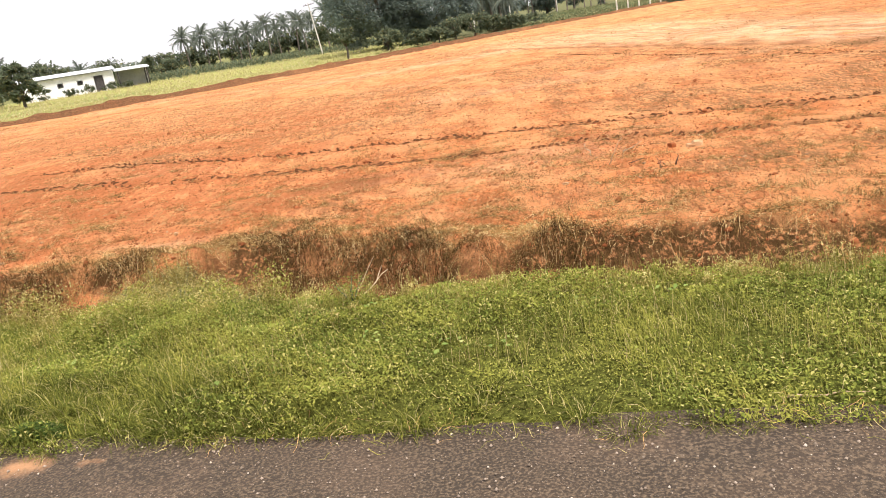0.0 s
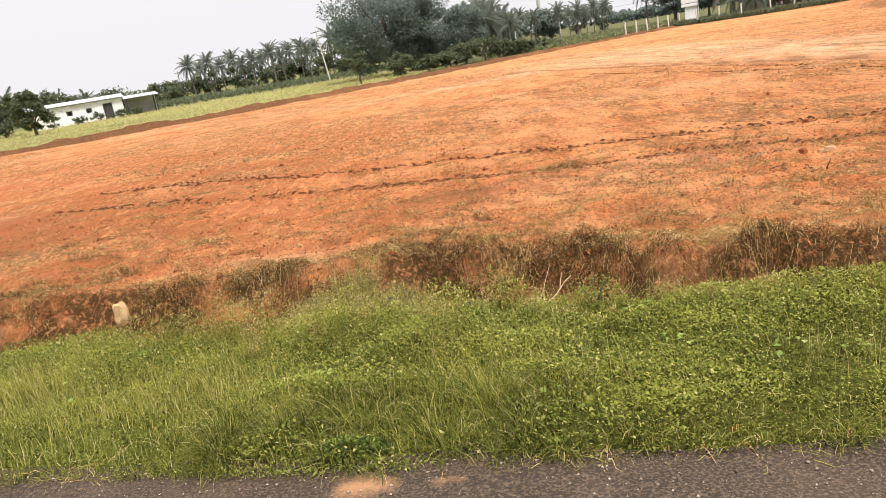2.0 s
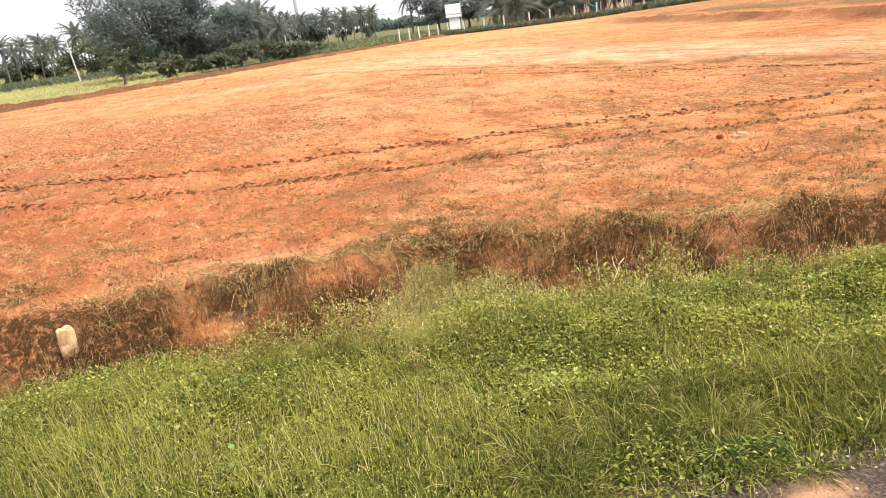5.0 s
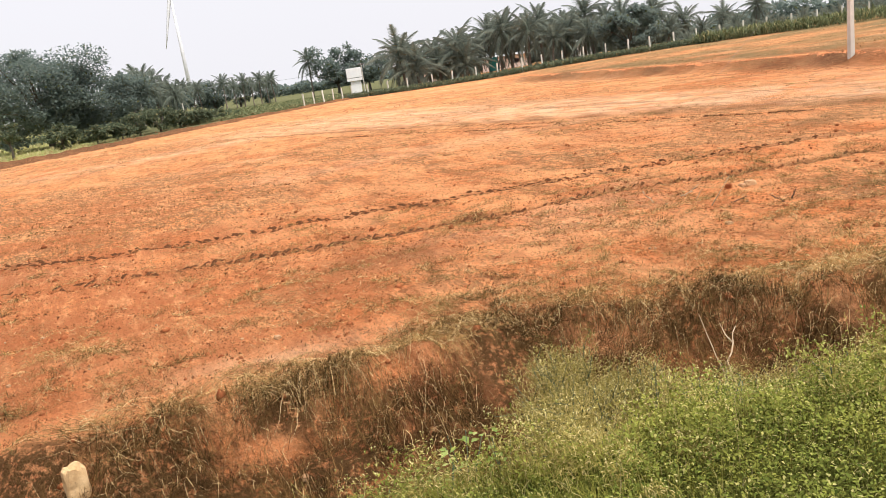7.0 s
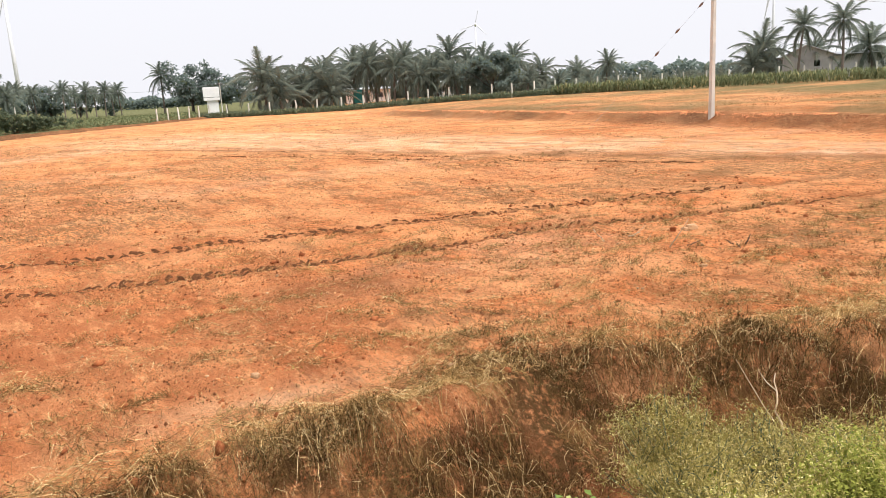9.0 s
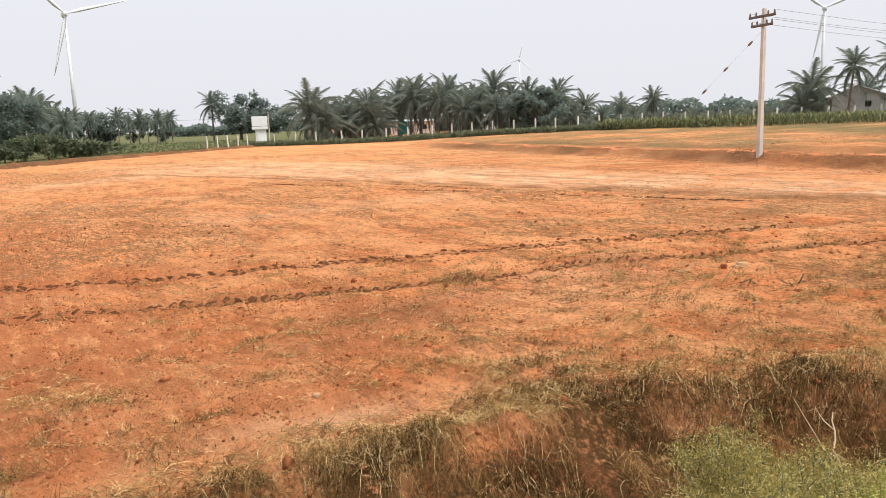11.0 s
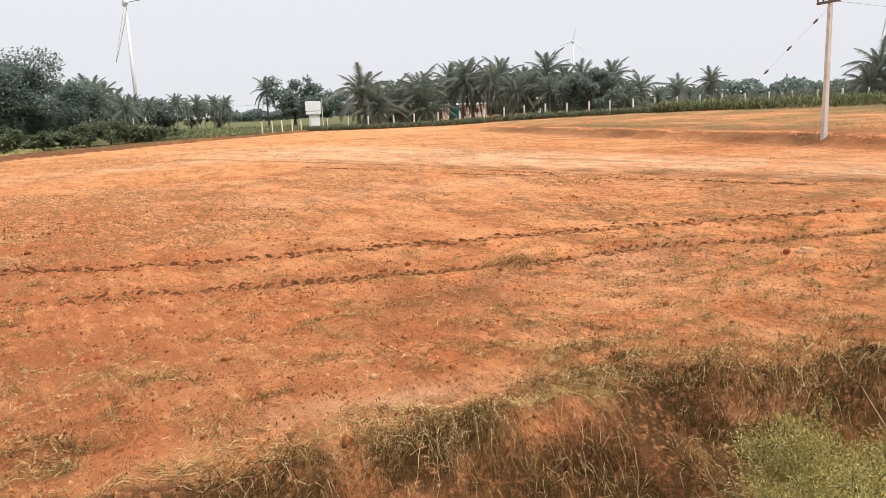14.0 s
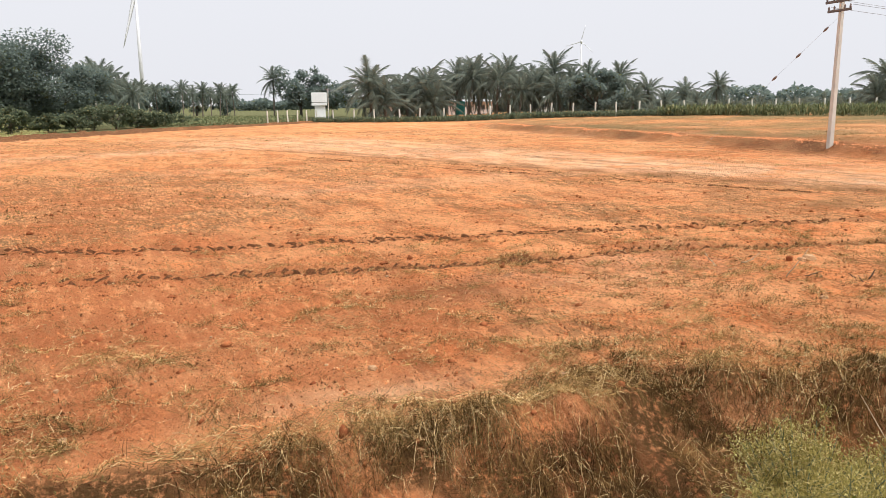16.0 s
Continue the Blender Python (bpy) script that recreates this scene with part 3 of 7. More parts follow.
# ---- ground: one sheet out to the horizon ----
def build_ground():
    xs = np.unique(np.concatenate([axis(-2600, -7.0, 4.6, 2600, 0.054, 1.10), np.arange(15.0, 33.0, 0.35)]))
    ys = axis(-900, 4.6, 9.2, 4200, 0.042, 1.030, 1.14)
    X, Y = np.meshgrid(xs, ys)
    Z = land(X, Y)
    v = across(X, Y)
    Z = np.where(v < -0.25, -0.2, Z)
    nx, ny = len(xs), len(ys)
    idx = np.arange(nx * ny).reshape(ny, nx)
    quads = np.stack([idx[:-1, :-1], idx[:-1, 1:], idx[1:, 1:], idx[1:, :-1]], -1).reshape(-1, 4)
    me = quick_mesh("ground", np.stack([X, Y, Z], -1).reshape(-1, 3), quads, smooth=True)
    e = bank_edge(X)
    wob = 0.5 * (fbm(X, Y, 1.3, 3, 71) - 0.5)
    verge = step(v + wob, 2.25, 1.85)
    ts, bs = terrace_side(X, Y), berm_side(X, Y)
    mid_x, half = 13.2 - (Y - 14) * 0.155, 2.3 + 0.10 * (Y - 14)
    half = np.clip(half, 1.6, 6)
    pale = np.exp(-((X - mid_x) / half) ** 6) * step(Y, 62, 40) * step(Y, 4, 10) * (0.55 + 0.6 * fbm((X - mid_x) * 1.6, Y * 0.12, 1.0, 3, 82))
    rut = np.exp(-((X - mid_x + half * 0.98) / 0.22) ** 2) + 0.7 * np.exp(-((X - mid_x + half * 0.75) / 0.15) ** 2)
    rut = rut * step(Y, 48, 36) * step(Y, 8, 12)
    curl = np.exp(-((Y - 39 - 0.06 * X - 1.6 * np.sin(X * 0.25)) / 2.6) ** 2) * step(X, 14, 8) * step(X, -16, 2) * 0.7
    pale = np.maximum(pale, curl)
    spots = step(fbm(X * 0.6, Y, 0.3, 4, 81), 0.58, 0.72) * step(v, 5, 8) * 0.3
    shelf = 0.45 * np.exp(-(((X + 3.1) / 0.8) ** 2 + ((v - 4.5) / 0.22) ** 2))
    pale = np.maximum.reduce([pale, spots, shelf])
    dark_and_shade = (0.75 * np.exp(-((ts - 0.2) / 0.9) ** 2) + 0.5 * np.exp(-((ts - 4.0) / 1.6) ** 2)) * step(Y, 64, 50) * (ts > -6) * (0.5 + fbm(X, Y, 0.6, 3, 84))
    dark_and_shade = np.maximum(dark_and_shade, 0.8 * np.exp(-((bs + 0.1) / 0.6) ** 2) * step(v, 18, 28))
    low, high = track_gap(X, Y)
    # dark bands and lug stripes paint the shade of the tread marks
    dark_and_shade = np.maximum(dark_and_shade, 0.9 * (np.exp(-(low / 0.15) ** 2) + 0.85 * np.exp(-(high / 0.13) ** 2)) * step(v, 4, 6) * step(v, 30, 20) * (0.4 + fbm(X, Y, 0.7, 2, 52)) * (0.6 + 0.4 * (np.sin(X * 26.0 + np.abs(np.where(np.abs(low) < np.abs(high), low, high)) * 22 + np.where(np.abs(low) < np.abs(high), 0, 1.3)) < 0)))
    dark_and_shade = np.maximum(dark_and_shade, rut * 0.8)
    dark_and_shade = np.maximum(dark_and_shade, 0.5 * step(X, -3.5, -6.0) * step(v, 3.8, 4.6) * step(v, 12, 8) * step(fbm(X * 0.6, Y, 0.8, 4, 93), 0.35, 0.6))
    dark_and_shade = np.maximum(dark_and_shade, 0.75 * np.exp(-(((X + 1.6) / 0.7) ** 2 + ((Y - 9.95) / 0.55) ** 2)) + 0.6 * np.exp(-(((X - 8.15) / 0.9) ** 2 + ((Y - 12.25) / 0.4) ** 2)) + 0.9 * np.exp(-(((X - 0.1) / 0.45) ** 2 + ((Y - 11.05) / 0.28) ** 2)))
    # ditch and lower bank face darkened: brown soil and painted shade together
    dark_and_shade = np.maximum(dark_and_shade, 0.6 * (1 - 0.85 * bare_face(X, v)) * step(v, 1.8, 2.3) * (1 - step(v + 0.5 * (fbm(X, Y, 2.5, 3, 92) - 0.5), e - 0.55, e - 0.05)))
    dark_and_shade = np.maximum(dark_and_shade, 0.12 * step(fbm(X * 0.5, Y, 0.9, 4, 91), 0.56, 0.7) * step(v, 4.5, 6) * step(v, 16, 10))
    weed = (0.45 * step(v, 9, 16) + 1.1 * stubble_share(X, Y)) * step(v, 4, 6) * (1 - 0.7 * pale)
    weed = np.maximum(weed, 0.8 * np.exp(-((X + 14) / 6) ** 2 - ((Y - 28) / 8) ** 2))
    weed = np.maximum(weed, 0.55 * step(X, -3, -8) * step(v, 6, 10))
    weed = np.maximum(weed, 1.1 * step(ts, 1.0, 4) * (0.55 + 0.45 * step(fbm(X * 0.4, Y, 0.2, 3, 62), 0.35, 0.6)))
    meadow = np.maximum(step(bs, 0.9, 1.8) * step(v, 18, 26), step(ts, 42, 47) * step(v, 10, 20))
    meadow = np.maximum(meadow, 0.55 * step(ts, 0.8, 4) * step(fbm(X, Y, 0.35, 4, 85), 0.32, 0.6) + 0.3 * step(ts, 12, 26))
    for name, a in (("verge", np.maximum(verge, (v < -5.6) * 1.0)), ("pale", pale), ("litter", mats(X, Y)), ("raw", (0.15 + 0.85 * step(X, 0.0, -4.0)) * step(v, 3.0, 3.6) * step(v, 26, 12) * step(fbm(X * 0.5, Y, 0.7, 4, 94), 0.36, 0.6)), ("dark_and_shade", dark_and_shade), ("weed", weed), ("meadow", meadow), ("thatch_and_shade", step(v, 1.9, 2.3) * (1 - step(v, e - 0.05, e + 0.2)) * step(0.55 * fbm(X, v, 2.0, 3, 43) + 0.45 * fbm(X, v, 6.0, 2, 44), 0.30, 0.48) * 0.95 * (1 - 0.9 * bare_face(X, v))), ("lush", np.maximum(step(X, -9, 4), 0.7 * step(Y, 100, 125)))):
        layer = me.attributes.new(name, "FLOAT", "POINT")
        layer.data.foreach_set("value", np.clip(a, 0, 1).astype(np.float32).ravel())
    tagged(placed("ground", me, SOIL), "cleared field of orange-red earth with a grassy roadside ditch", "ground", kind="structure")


build_ground()


def build_road():
    us = axis(-600, -7, 5, 600, 0.06, 1.12)
    vs = np.concatenate([[-5.6, -5.5], np.arange(-4.5, -1.0, 0.5), np.arange(-1.0, 0.14, 0.05), [0.15]])
    verts, nv = [], len(vs)
    for u in us:
        ragged = 0.22 * (fbm(np.array([u]), np.array([2.0]), 1.1, 4, 15)[0] - 0.5)
        for k, w in enumerate(vs):
            vv = w + ragged * max(0, 1 + w / 0.6) if w > -0.6 else w
            x = u
            y = 2.5 - ROAD_SLOPE * x + vv
            z = -0.088 - 0.004 * max(0, (w + 2.8)) + 0.004 * float(np.sin(u * 3 + w * 5))
            if k == nv - 1:
                z -= 0.09
            verts.append((x, y, z))
    idx = np.arange(len(verts)).reshape(len(us), nv)
    quads = np.stack([idx[:-1, :-1], idx[1:, :-1], idx[1:, 1:], idx[:-1, 1:]], -1).reshape(-1, 4)
    me = quick_mesh("road", verts, quads, smooth=True)
    P = np.array(verts)
    sand = np.zeros(len(P))
    for sx, sy, a, b in ((-1.94, 2.79, 0.13, 0.09), (-1.65, 2.73, 0.07, 0.028)):
        dx, dy = P[:, 0] - sx, P[:, 1] - sy
        sand = np.maximum(sand, np.exp(-(((dx - 0.2 * dy) / a) ** 2 + ((dy + 0.2 * dx) / b) ** 2)))
    me.attributes.new("sand", "FLOAT", "POINT").data.foreach_set("value", sand.astype(np.float32))
    tagged(placed("road", me, ASPHALT), "worn dark asphalt country road with a ragged edge", "road", kind="structure")


build_road()


def earth_bank():
    """The dark ridge of pushed-up earth along the far edge of the field."""
    ss = np.concatenate([np.arange(-60, 0, 1.0), np.arange(0, 79, 0.3)])
    cs = np.array([-1.9, -1.5, -1.2, -0.95, -0.7, -0.5, -0.3, -0.1, 0.15, 0.4, 0.7, 1.0, 1.4, 1.8])
    S, C = np.meshgrid(ss, cs, indexing="ij")
    dx, dy = 58 / 78.3, 52.6 / 78.3
    wob = 0.5 * (fbm(S, S * 0, 0.12, 3, 4) - 0.5)
    X, Y = -30 + dx * S - dy * (C + wob), 40 + dy * S + dx * (C + wob)
    h = 0.34 * np.exp(-(C / 0.42) ** 2) * (0.45 + 1.0 * fbm(X, Y, 0.5, 4, 6)) * (1 + 0.8 * (fbm(X, Y, 1.8, 3, 16) - 0.5)) * (0.62 + 0.38 * step(S, 62, 30))
    Z = land(X, Y, False) + np.where((np.abs(C) > 1.75), -0.15, h + 0.01)
    idx = np.arange(S.size).reshape(S.shape)
    quads = np.stack([idx[:-1, :-1], idx[1:, :-1], idx[1:, 1:], idx[:-1, 1:]], -1).reshape(-1, 4)
    me = quick_mesh("earth_bank", np.stack([X, Y, Z], -1).reshape(-1, 3), quads, smooth=True)
    for name, val in (("dark_and_shade", 0.7 + 0.7 * fbm(X, Y, 0.8, 3, 19)), ("weed", 0.55 + step(C, 0.2, 1.2) * 0.4)):
        me.attributes.new(name, "FLOAT", "POINT").data.foreach_set("value", np.asarray(val, np.float32).ravel())
    tagged(placed("earth_bank", me, SOIL), "low ridge of dark red pushed-up earth", "earth bank", kind="structure")


earth_bank()

# ---- plants near the road ----
rng = np.random.default_rng(7)


def blades(name, x, y, z, length, width, lean, head, curl, mat, label, category, drape=0.0, simple=False):
    """Thin tapered blades, each bent over along its heading; one mesh."""
    n = len(x)
    dx, dy = np.cos(head), np.sin(head)
    sx, sy = -dy, dx
    verts = np.zeros((n, 5, 3))
    up1, out1 = length * 0.55 * np.cos(lean), length * 0.55 * np.sin(lean)
    l2 = lean + curl
    up2, out2 = up1 + length * 0.45 * np.cos(l2), out1 + length * 0.45 * np.sin(l2)
    for k, (o, u, w) in enumerate(((0, 0, -0.5), (0, 0, 0.5), (out1, up1, 0.42), (out1, up1, -0.42))):
        verts[:, k, 0] = x + dx * o + sx * w * width
        verts[:, k, 1] = y + dy * o + sy * w * width
        verts[:, k, 2] = z + u
    verts[:, 4, 0], verts[:, 4, 1], verts[:, 4, 2] = x + dx * out2, y + dy * out2, z + up2
    if drape:
        # lying on the land, lifted a little
        lift = drape * rng.random((n, 1)) * np.array([[0.3, 0.3, 1.0, 1.0, 0.5]]) + 0.003
        verts[:, :, 2] = land(verts[:, :, 0], verts[:, :, 1]) + lift
        verts[:, 3, 2] = verts[:, 2, 2]
        verts[:, 1, 2] = verts[:, 0, 2]
    if simple:
        me = quick_mesh(name, verts[:, (0, 1, 4)].reshape(-1, 3), tris=np.arange(n * 3).reshape(-1, 3))
        return tagged(placed(name, me, mat), label, category, kind="stuff")
    b = np.arange(n)[:, None] * 5
    me = quick_mesh(name, verts.reshape(-1, 3), b + np.array([[0, 1, 2, 3]]), b + np.array([[3, 2, 4]]))
    return tagged(placed(name, me, mat), label, category, kind="stuff")


def ribbons(name, pts, width, turn, mat, label, category, tip=0.25):
    """Narrow tapering ribbons along rows of points (n, k, 3); one mesh."""
    n, k, _ = pts.shape
    d = np.gradient(pts, axis=1)
    side = np.stack([-d[..., 1], d[..., 0], turn[:, None] * np.hypot(d[..., 0], d[..., 1])], -1)
    side /= np.linalg.norm(side, axis=2)[..., None] + 1e-9
    side *= (width[:, None] * np.linspace(1.0, tip, k)[None])[..., None] * 0.5
    verts = np.stack([pts - side, pts + side], 2)
    b = (np.arange(n)[:, None] * 2 * k + 2 * np.arange(k - 1)[None]).reshape(-1, 1)
    me = quick_mesh(name, verts.reshape(-1, 3), b + np.array([[0, 1, 3, 2]]))
    return tagged(placed(name, me, mat), label, category, kind="stuff")


def strands(name, x, y, head, length, width, sway, lift, mat, label, category, seed, segs=3, hang=0.0):
    """Long dead stalks lying on the land, or hanging down over its edges."""
    r = np.random.default_rng(seed)
    n = len(x)
    px, py, h = x.copy(), y.copy(), head.copy()
    z = land(px, py) + 0.004 + lift * r.random(n) * 0.4
    pts = np.zeros((n, segs + 1, 3))
    pts[:, 0] = np.stack([px, py, z], -1)
    high = lift * r.random(n) ** 1.5
    for k in range(1, segs + 1):
        h = h + sway * r.normal(0, 1, n)
        px, py = px + np.cos(h) * length / segs, py + np.sin(h) * length / segs
        g = land(px, py) + 0.004 + high * (math.sin(math.pi * k / segs) + 0.15)
        z = np.maximum(g, z - hang * length / segs) if hang else g
        pts[:, k] = np.stack([px, py, z], -1)
    return ribbons(name, pts, width, r.normal(0, 0.7, n), mat, label, category)


def arcs(name, x, y, z, length, width, lean, curl, head, mat, label, category, segs=3, seed=1):
    """Growing grass blades that rise and bend over."""
    r = np.random.default_rng(seed)
    n = len(x)
    pts = np.zeros((n, segs + 1, 3))
    p = np.stack([x, y, z], -1)
    pts[:, 0] = p
    for k in range(segs):
        a = lean + curl * k / segs
        p = p + (length / segs)[:, None] * np.stack([np.cos(head) * np.sin(a), np.sin(head) * np.sin(a), np.cos(a)], -1)
        pts[:, k + 1] = p
    return ribbons(name, pts, width, r.normal(0, 0.3, n), mat, label, category)


def leaves(name, x, y, z, size, tilt, head, mat, label, category, slim=0.55):
    """Small folded leaves of two triangles."""
    n = len(x)
    dx, dy = np.cos(head), np.sin(head)
    sx, sy = -dy, dx
    verts = np.zeros((n, 4, 3))
    c, s = np.cos(tilt), np.sin(tilt)
    for k, (a, w, f) in enumerate(((0, 0, 0), (0.5, -0.5, 0.12), (1.0, 0, 0), (0.5, 0.5, 0.12))):
        verts[:, k, 0] = x + size * (dx * a * c + sx * w * slim)
        verts[:, k, 1] = y + size * (dy * a * c + sy * w * slim)
        verts[:, k, 2] = z + size * (a * s + f)
    b = np.arange(n)[:, None] * 4
    me = quick_mesh(name, verts.reshape(-1, 3), tris=(b[:, :, None] + np.array([[[0, 1, 2], [0, 2, 3]]])).reshape(-1, 3))
    if mat is None:
        return me
    return tagged(placed(name, me, mat), label, category, kind="stuff")


def verge_points(n, u0, u1, v0, v1, seed, patchy=0.0):
    r = np.random.default_rng(seed)
    x = r.uniform(u0, u1, n)
    v = r.uniform(v0, v1, n)
    edge = 0.16 * (fbm(x, x * 0 + 9.0, 1.4, 3, 33) - 0.45)
    keep = v > edge
    y = v + 2.5 - ROAD_SLOPE * x
    if patchy:
        keep &= fbm(x, y, 2.0, 3, seed) > patchy * r.random(n)
    x, y = x[keep], y[keep]
    return x, y, land(x, y, False), r


CLOVER = blade_material("clover_leaf", (0.035, 0.062, 0.015), (0.10, 0.15, 0.036), (0.17, 0.2, 0.07), 0.05)
# rank grass green, darkened further to paint deep shade in the tufts
SHADEGRASS = blade_material("shaded_edge_grass", (0.03, 0.042, 0.009), (0.16, 0.175, 0.036), (0.42, 0.36, 0.16), 0.06)


def turf(x, v):
    """Height of the matted verge growth over the soil."""
    y = v + 2.5 - ROAD_SLOPE * x
    low = 0.015 + 0.10 * np.clip(2.2 * fbm(x, y, 1.7, 3, 301) - 0.7, 0, 1) + 0.05 * fbm(x, y, 6.0, 2, 302)
    mound = 0.13 * np.exp(-((x + 1.9) / 0.75) ** 4 - ((v - 0.42) / 0.30) ** 2) + 0.06 * np.exp(-((x + 3.4) / 0.9) ** 2 - ((v - 1.7) / 0.3) ** 2)
    return (low + mound * (0.6 + 0.7 * fbm(x, y, 3.5, 2, 303))) * step(v, -0.06, 0.14)


def verge_grass():
    """Low matted grass, ranker in a long mound by the asphalt, thin and pale along the ditch."""
    x, y, z, r = verge_points(84000, -6.2, 3.3, -0.06, 2.15, 101)
    v = across(x, y)
    grassy = 0.55 * fbm(x, y, 1.1, 3, 18) + 0.45 * fbm(x, y, 4.5, 2, 19) + 0.14 * np.exp(-((x + 1.9) / 0.9) ** 4 - ((v - 0.4) / 0.4) ** 2)
    keep = grassy > 0.29 + 0.22 * r.random(len(x))
    x, y, z, v = x[keep], y[keep], z[keep], v[keep]
    n = len(x)
    h = turf(x, v)
    sweep = 6.0 * fbm(x, y, 0.7, 2, 304) + r.normal(0, 1.0, n)
    length = (0.035 + 0.05 * r.random(n)) * (0.8 + 4.0 * h)
    dark = r.random(n) < 0.15 + 0.65 * step(v + 0.4 * (fbm(x, y, 1.2, 2, 12) - 0.5), 0.55, 0.15) + 0.5 * step(fbm(x, y, 1.3, 3, 13), 0.52, 0.64)
    for pick, mat, name, label in ((dark, RANK, "rank_verge_grass", "dark green rank grass close to the asphalt"), (~dark, GRASS, "verge_grass", "short matted yellow-green verge grass beside the road")):
        m = pick.sum()
        arcs(name, x[pick], y[pick], z[pick] + 0.35 * h[pick] * r.random(m), length[pick], 0.0022 + 0.0026 * r.random(m), np.abs(r.normal(0.5, 0.4, m)), r.uniform(0.7, 2.2, m), sweep[pick], mat, label, "grass", 2)
    # drooping tufts in the mound and along the asphalt
    r = np.random.default_rng(5)
    cx = np.concatenate([r.uniform(-2.65, -1.15, 44), r.uniform(-6.8, 3.8, 62)])
    cv = np.concatenate([r.uniform(0.10, 0.68, 44), np.abs(r.normal(0.10, 0.14, 62))])
    big = np.concatenate([r.uniform(0.75, 1.25, 44), r.uniform(0.35, 0.8, 62)])
    k = np.repeat(np.arange(len(cx)), (230 * big).astype(int))
    n = len(k)
    a = r.uniform(0, 6.283, n)
    d = 0.075 * big[k] * np.sqrt(r.random(n))
    x, v = cx[k] + np.cos(a) * d * 1.3, cv[k] + np.sin(a) * d
    y = v + 2.5 - ROAD_SLOPE * x
    head = np.where(r.random(n) < 0.3, r.normal(-1.6, 0.7, n), a + r.normal(0, 0.5, n))
    pale = r.random(n) < 0.22
    for pick, mat, name, label in ((~pale, SHADEGRASS, "grass_tufts", "dense drooping grass tufts along the asphalt, coloured dark for deep shade"), (pale, GRASS, "pale_grass_tufts", "pale drooping blades among the dark road-edge tufts")):
        m = pick.sum()
        arcs(name, x[pick], y[pick], land(x[pick], y[pick], False) - 0.01, (0.09 + 0.13 * r.random(m)) * big[k][pick], 0.0022 + 0.0022 * r.random(m), np.abs(r.normal(0.3, 0.3, m)), r.uniform(1.0, 2.8, m), head[pick], mat, label, "grass", 4)
    # creeping runners and dead stalks over the broken asphalt edge
    r = np.random.default_rng(131)
    n = 3000
    x, v = r.uniform(-7.0, 4.0, n), r.normal(0.07, 0.07, n)
    y = v + 2.5 - ROAD_SLOPE * x
    keep = fbm(x, y, 1.8, 3, 132) > 0.25 + 0.45 * r.random(n)
    x, y = x[keep], y[keep]
    n = len(x)
    length = 0.04 + 0.12 * r.random(n) ** 3
    head = np.where(r.random(n) < 0.3, r.normal(-1.6, 0.9, n), r.uniform(0, 6.283, n))
    pts = np.zeros((n, 4, 3))
    for j in range(4):
        pts[:, j] = np.stack([x, y, np.maximum(land(x, y, False) + 0.01, -0.088) + 0.012 + 0.02 * r.random(n) * (j % 2)], -1)
        head = head + r.normal(0, 0.35, n)
        x, y = x + np.cos(head) * length / 3, y + np.sin(head) * length / 3
    live = r.random(n) < 0.7
    ribbons("edge_runners", pts[~live], 0.0012 + 0.0014 * r.random((~live).sum()), r.normal(0, 0.3, (~live).sum()), FIELDSTRAW, "dry runners and roots creeping over the asphalt edge", "dry grass")
    ribbons("creeping_grass", pts[live], 0.0018 + 0.002 * r.random(live.sum()), r.normal(0, 0.3, live.sum()), GRASS, "green runners of creeping grass over the asphalt edge", "grass")
    # thin seeding grass towards the ditch
    x, y, z, r = verge_points(17000, -6.8, 4.0, 0.55, 2.25, 141)
    v = across(x, y)
    keep = (fbm(x, y, 1.5, 3, 142) + 0.16 * step(v, 1.2, 2.0) + 0.14 * np.exp(-((x + 1.3) / 1.3) ** 2) > 0.46 + 0.25 * r.random(len(x)))
    x, y, z, v = x[keep], y[keep], z[keep], v[keep]
    n = len(x)
    arcs("seeding_grass", x, y, z, 0.07 + 0.17 * r.random(n) ** 1.6, 0.0016 + 0.0014 * r.random(n), np.abs(r.normal(0, 0.22, n)), r.uniform(0.1, 0.7, n), r.uniform(0, 6.283, n), RIM, "thin pale seeding grass along the ditch", "grass", 2)


def outer_grass():
    """The same roadside grass further along the road and on its other side."""
    r = np.random.default_rng(151)
    n = 52000
    x = np.where(r.random(n) < 0.5, -7.0 - 11 * r.random(n), 4.0 + 11 * r.random(n))
    v = r.uniform(-0.05, 2.1, n)
    m = n // 3
    x[:m], v[:m] = r.uniform(-11, 8, m), -5.65 - 2.2 * r.random(m)
    y = v + 2.5 - ROAD_SLOPE * x
    z = np.where(v < -1, -0.2, land(x, y, False))
    blades("outer_grass", x, y, z - 0.005, 0.04 + 0.10 * r.random(n), 0.006 + 0.006 * r.random(n), np.abs(r.normal(0.2, 0.6, n)), r.uniform(0, 6.283, n), r.uniform(0, 1, n),
           GRASS, "green grass along the rest of the road", "grass", 0.0, True)


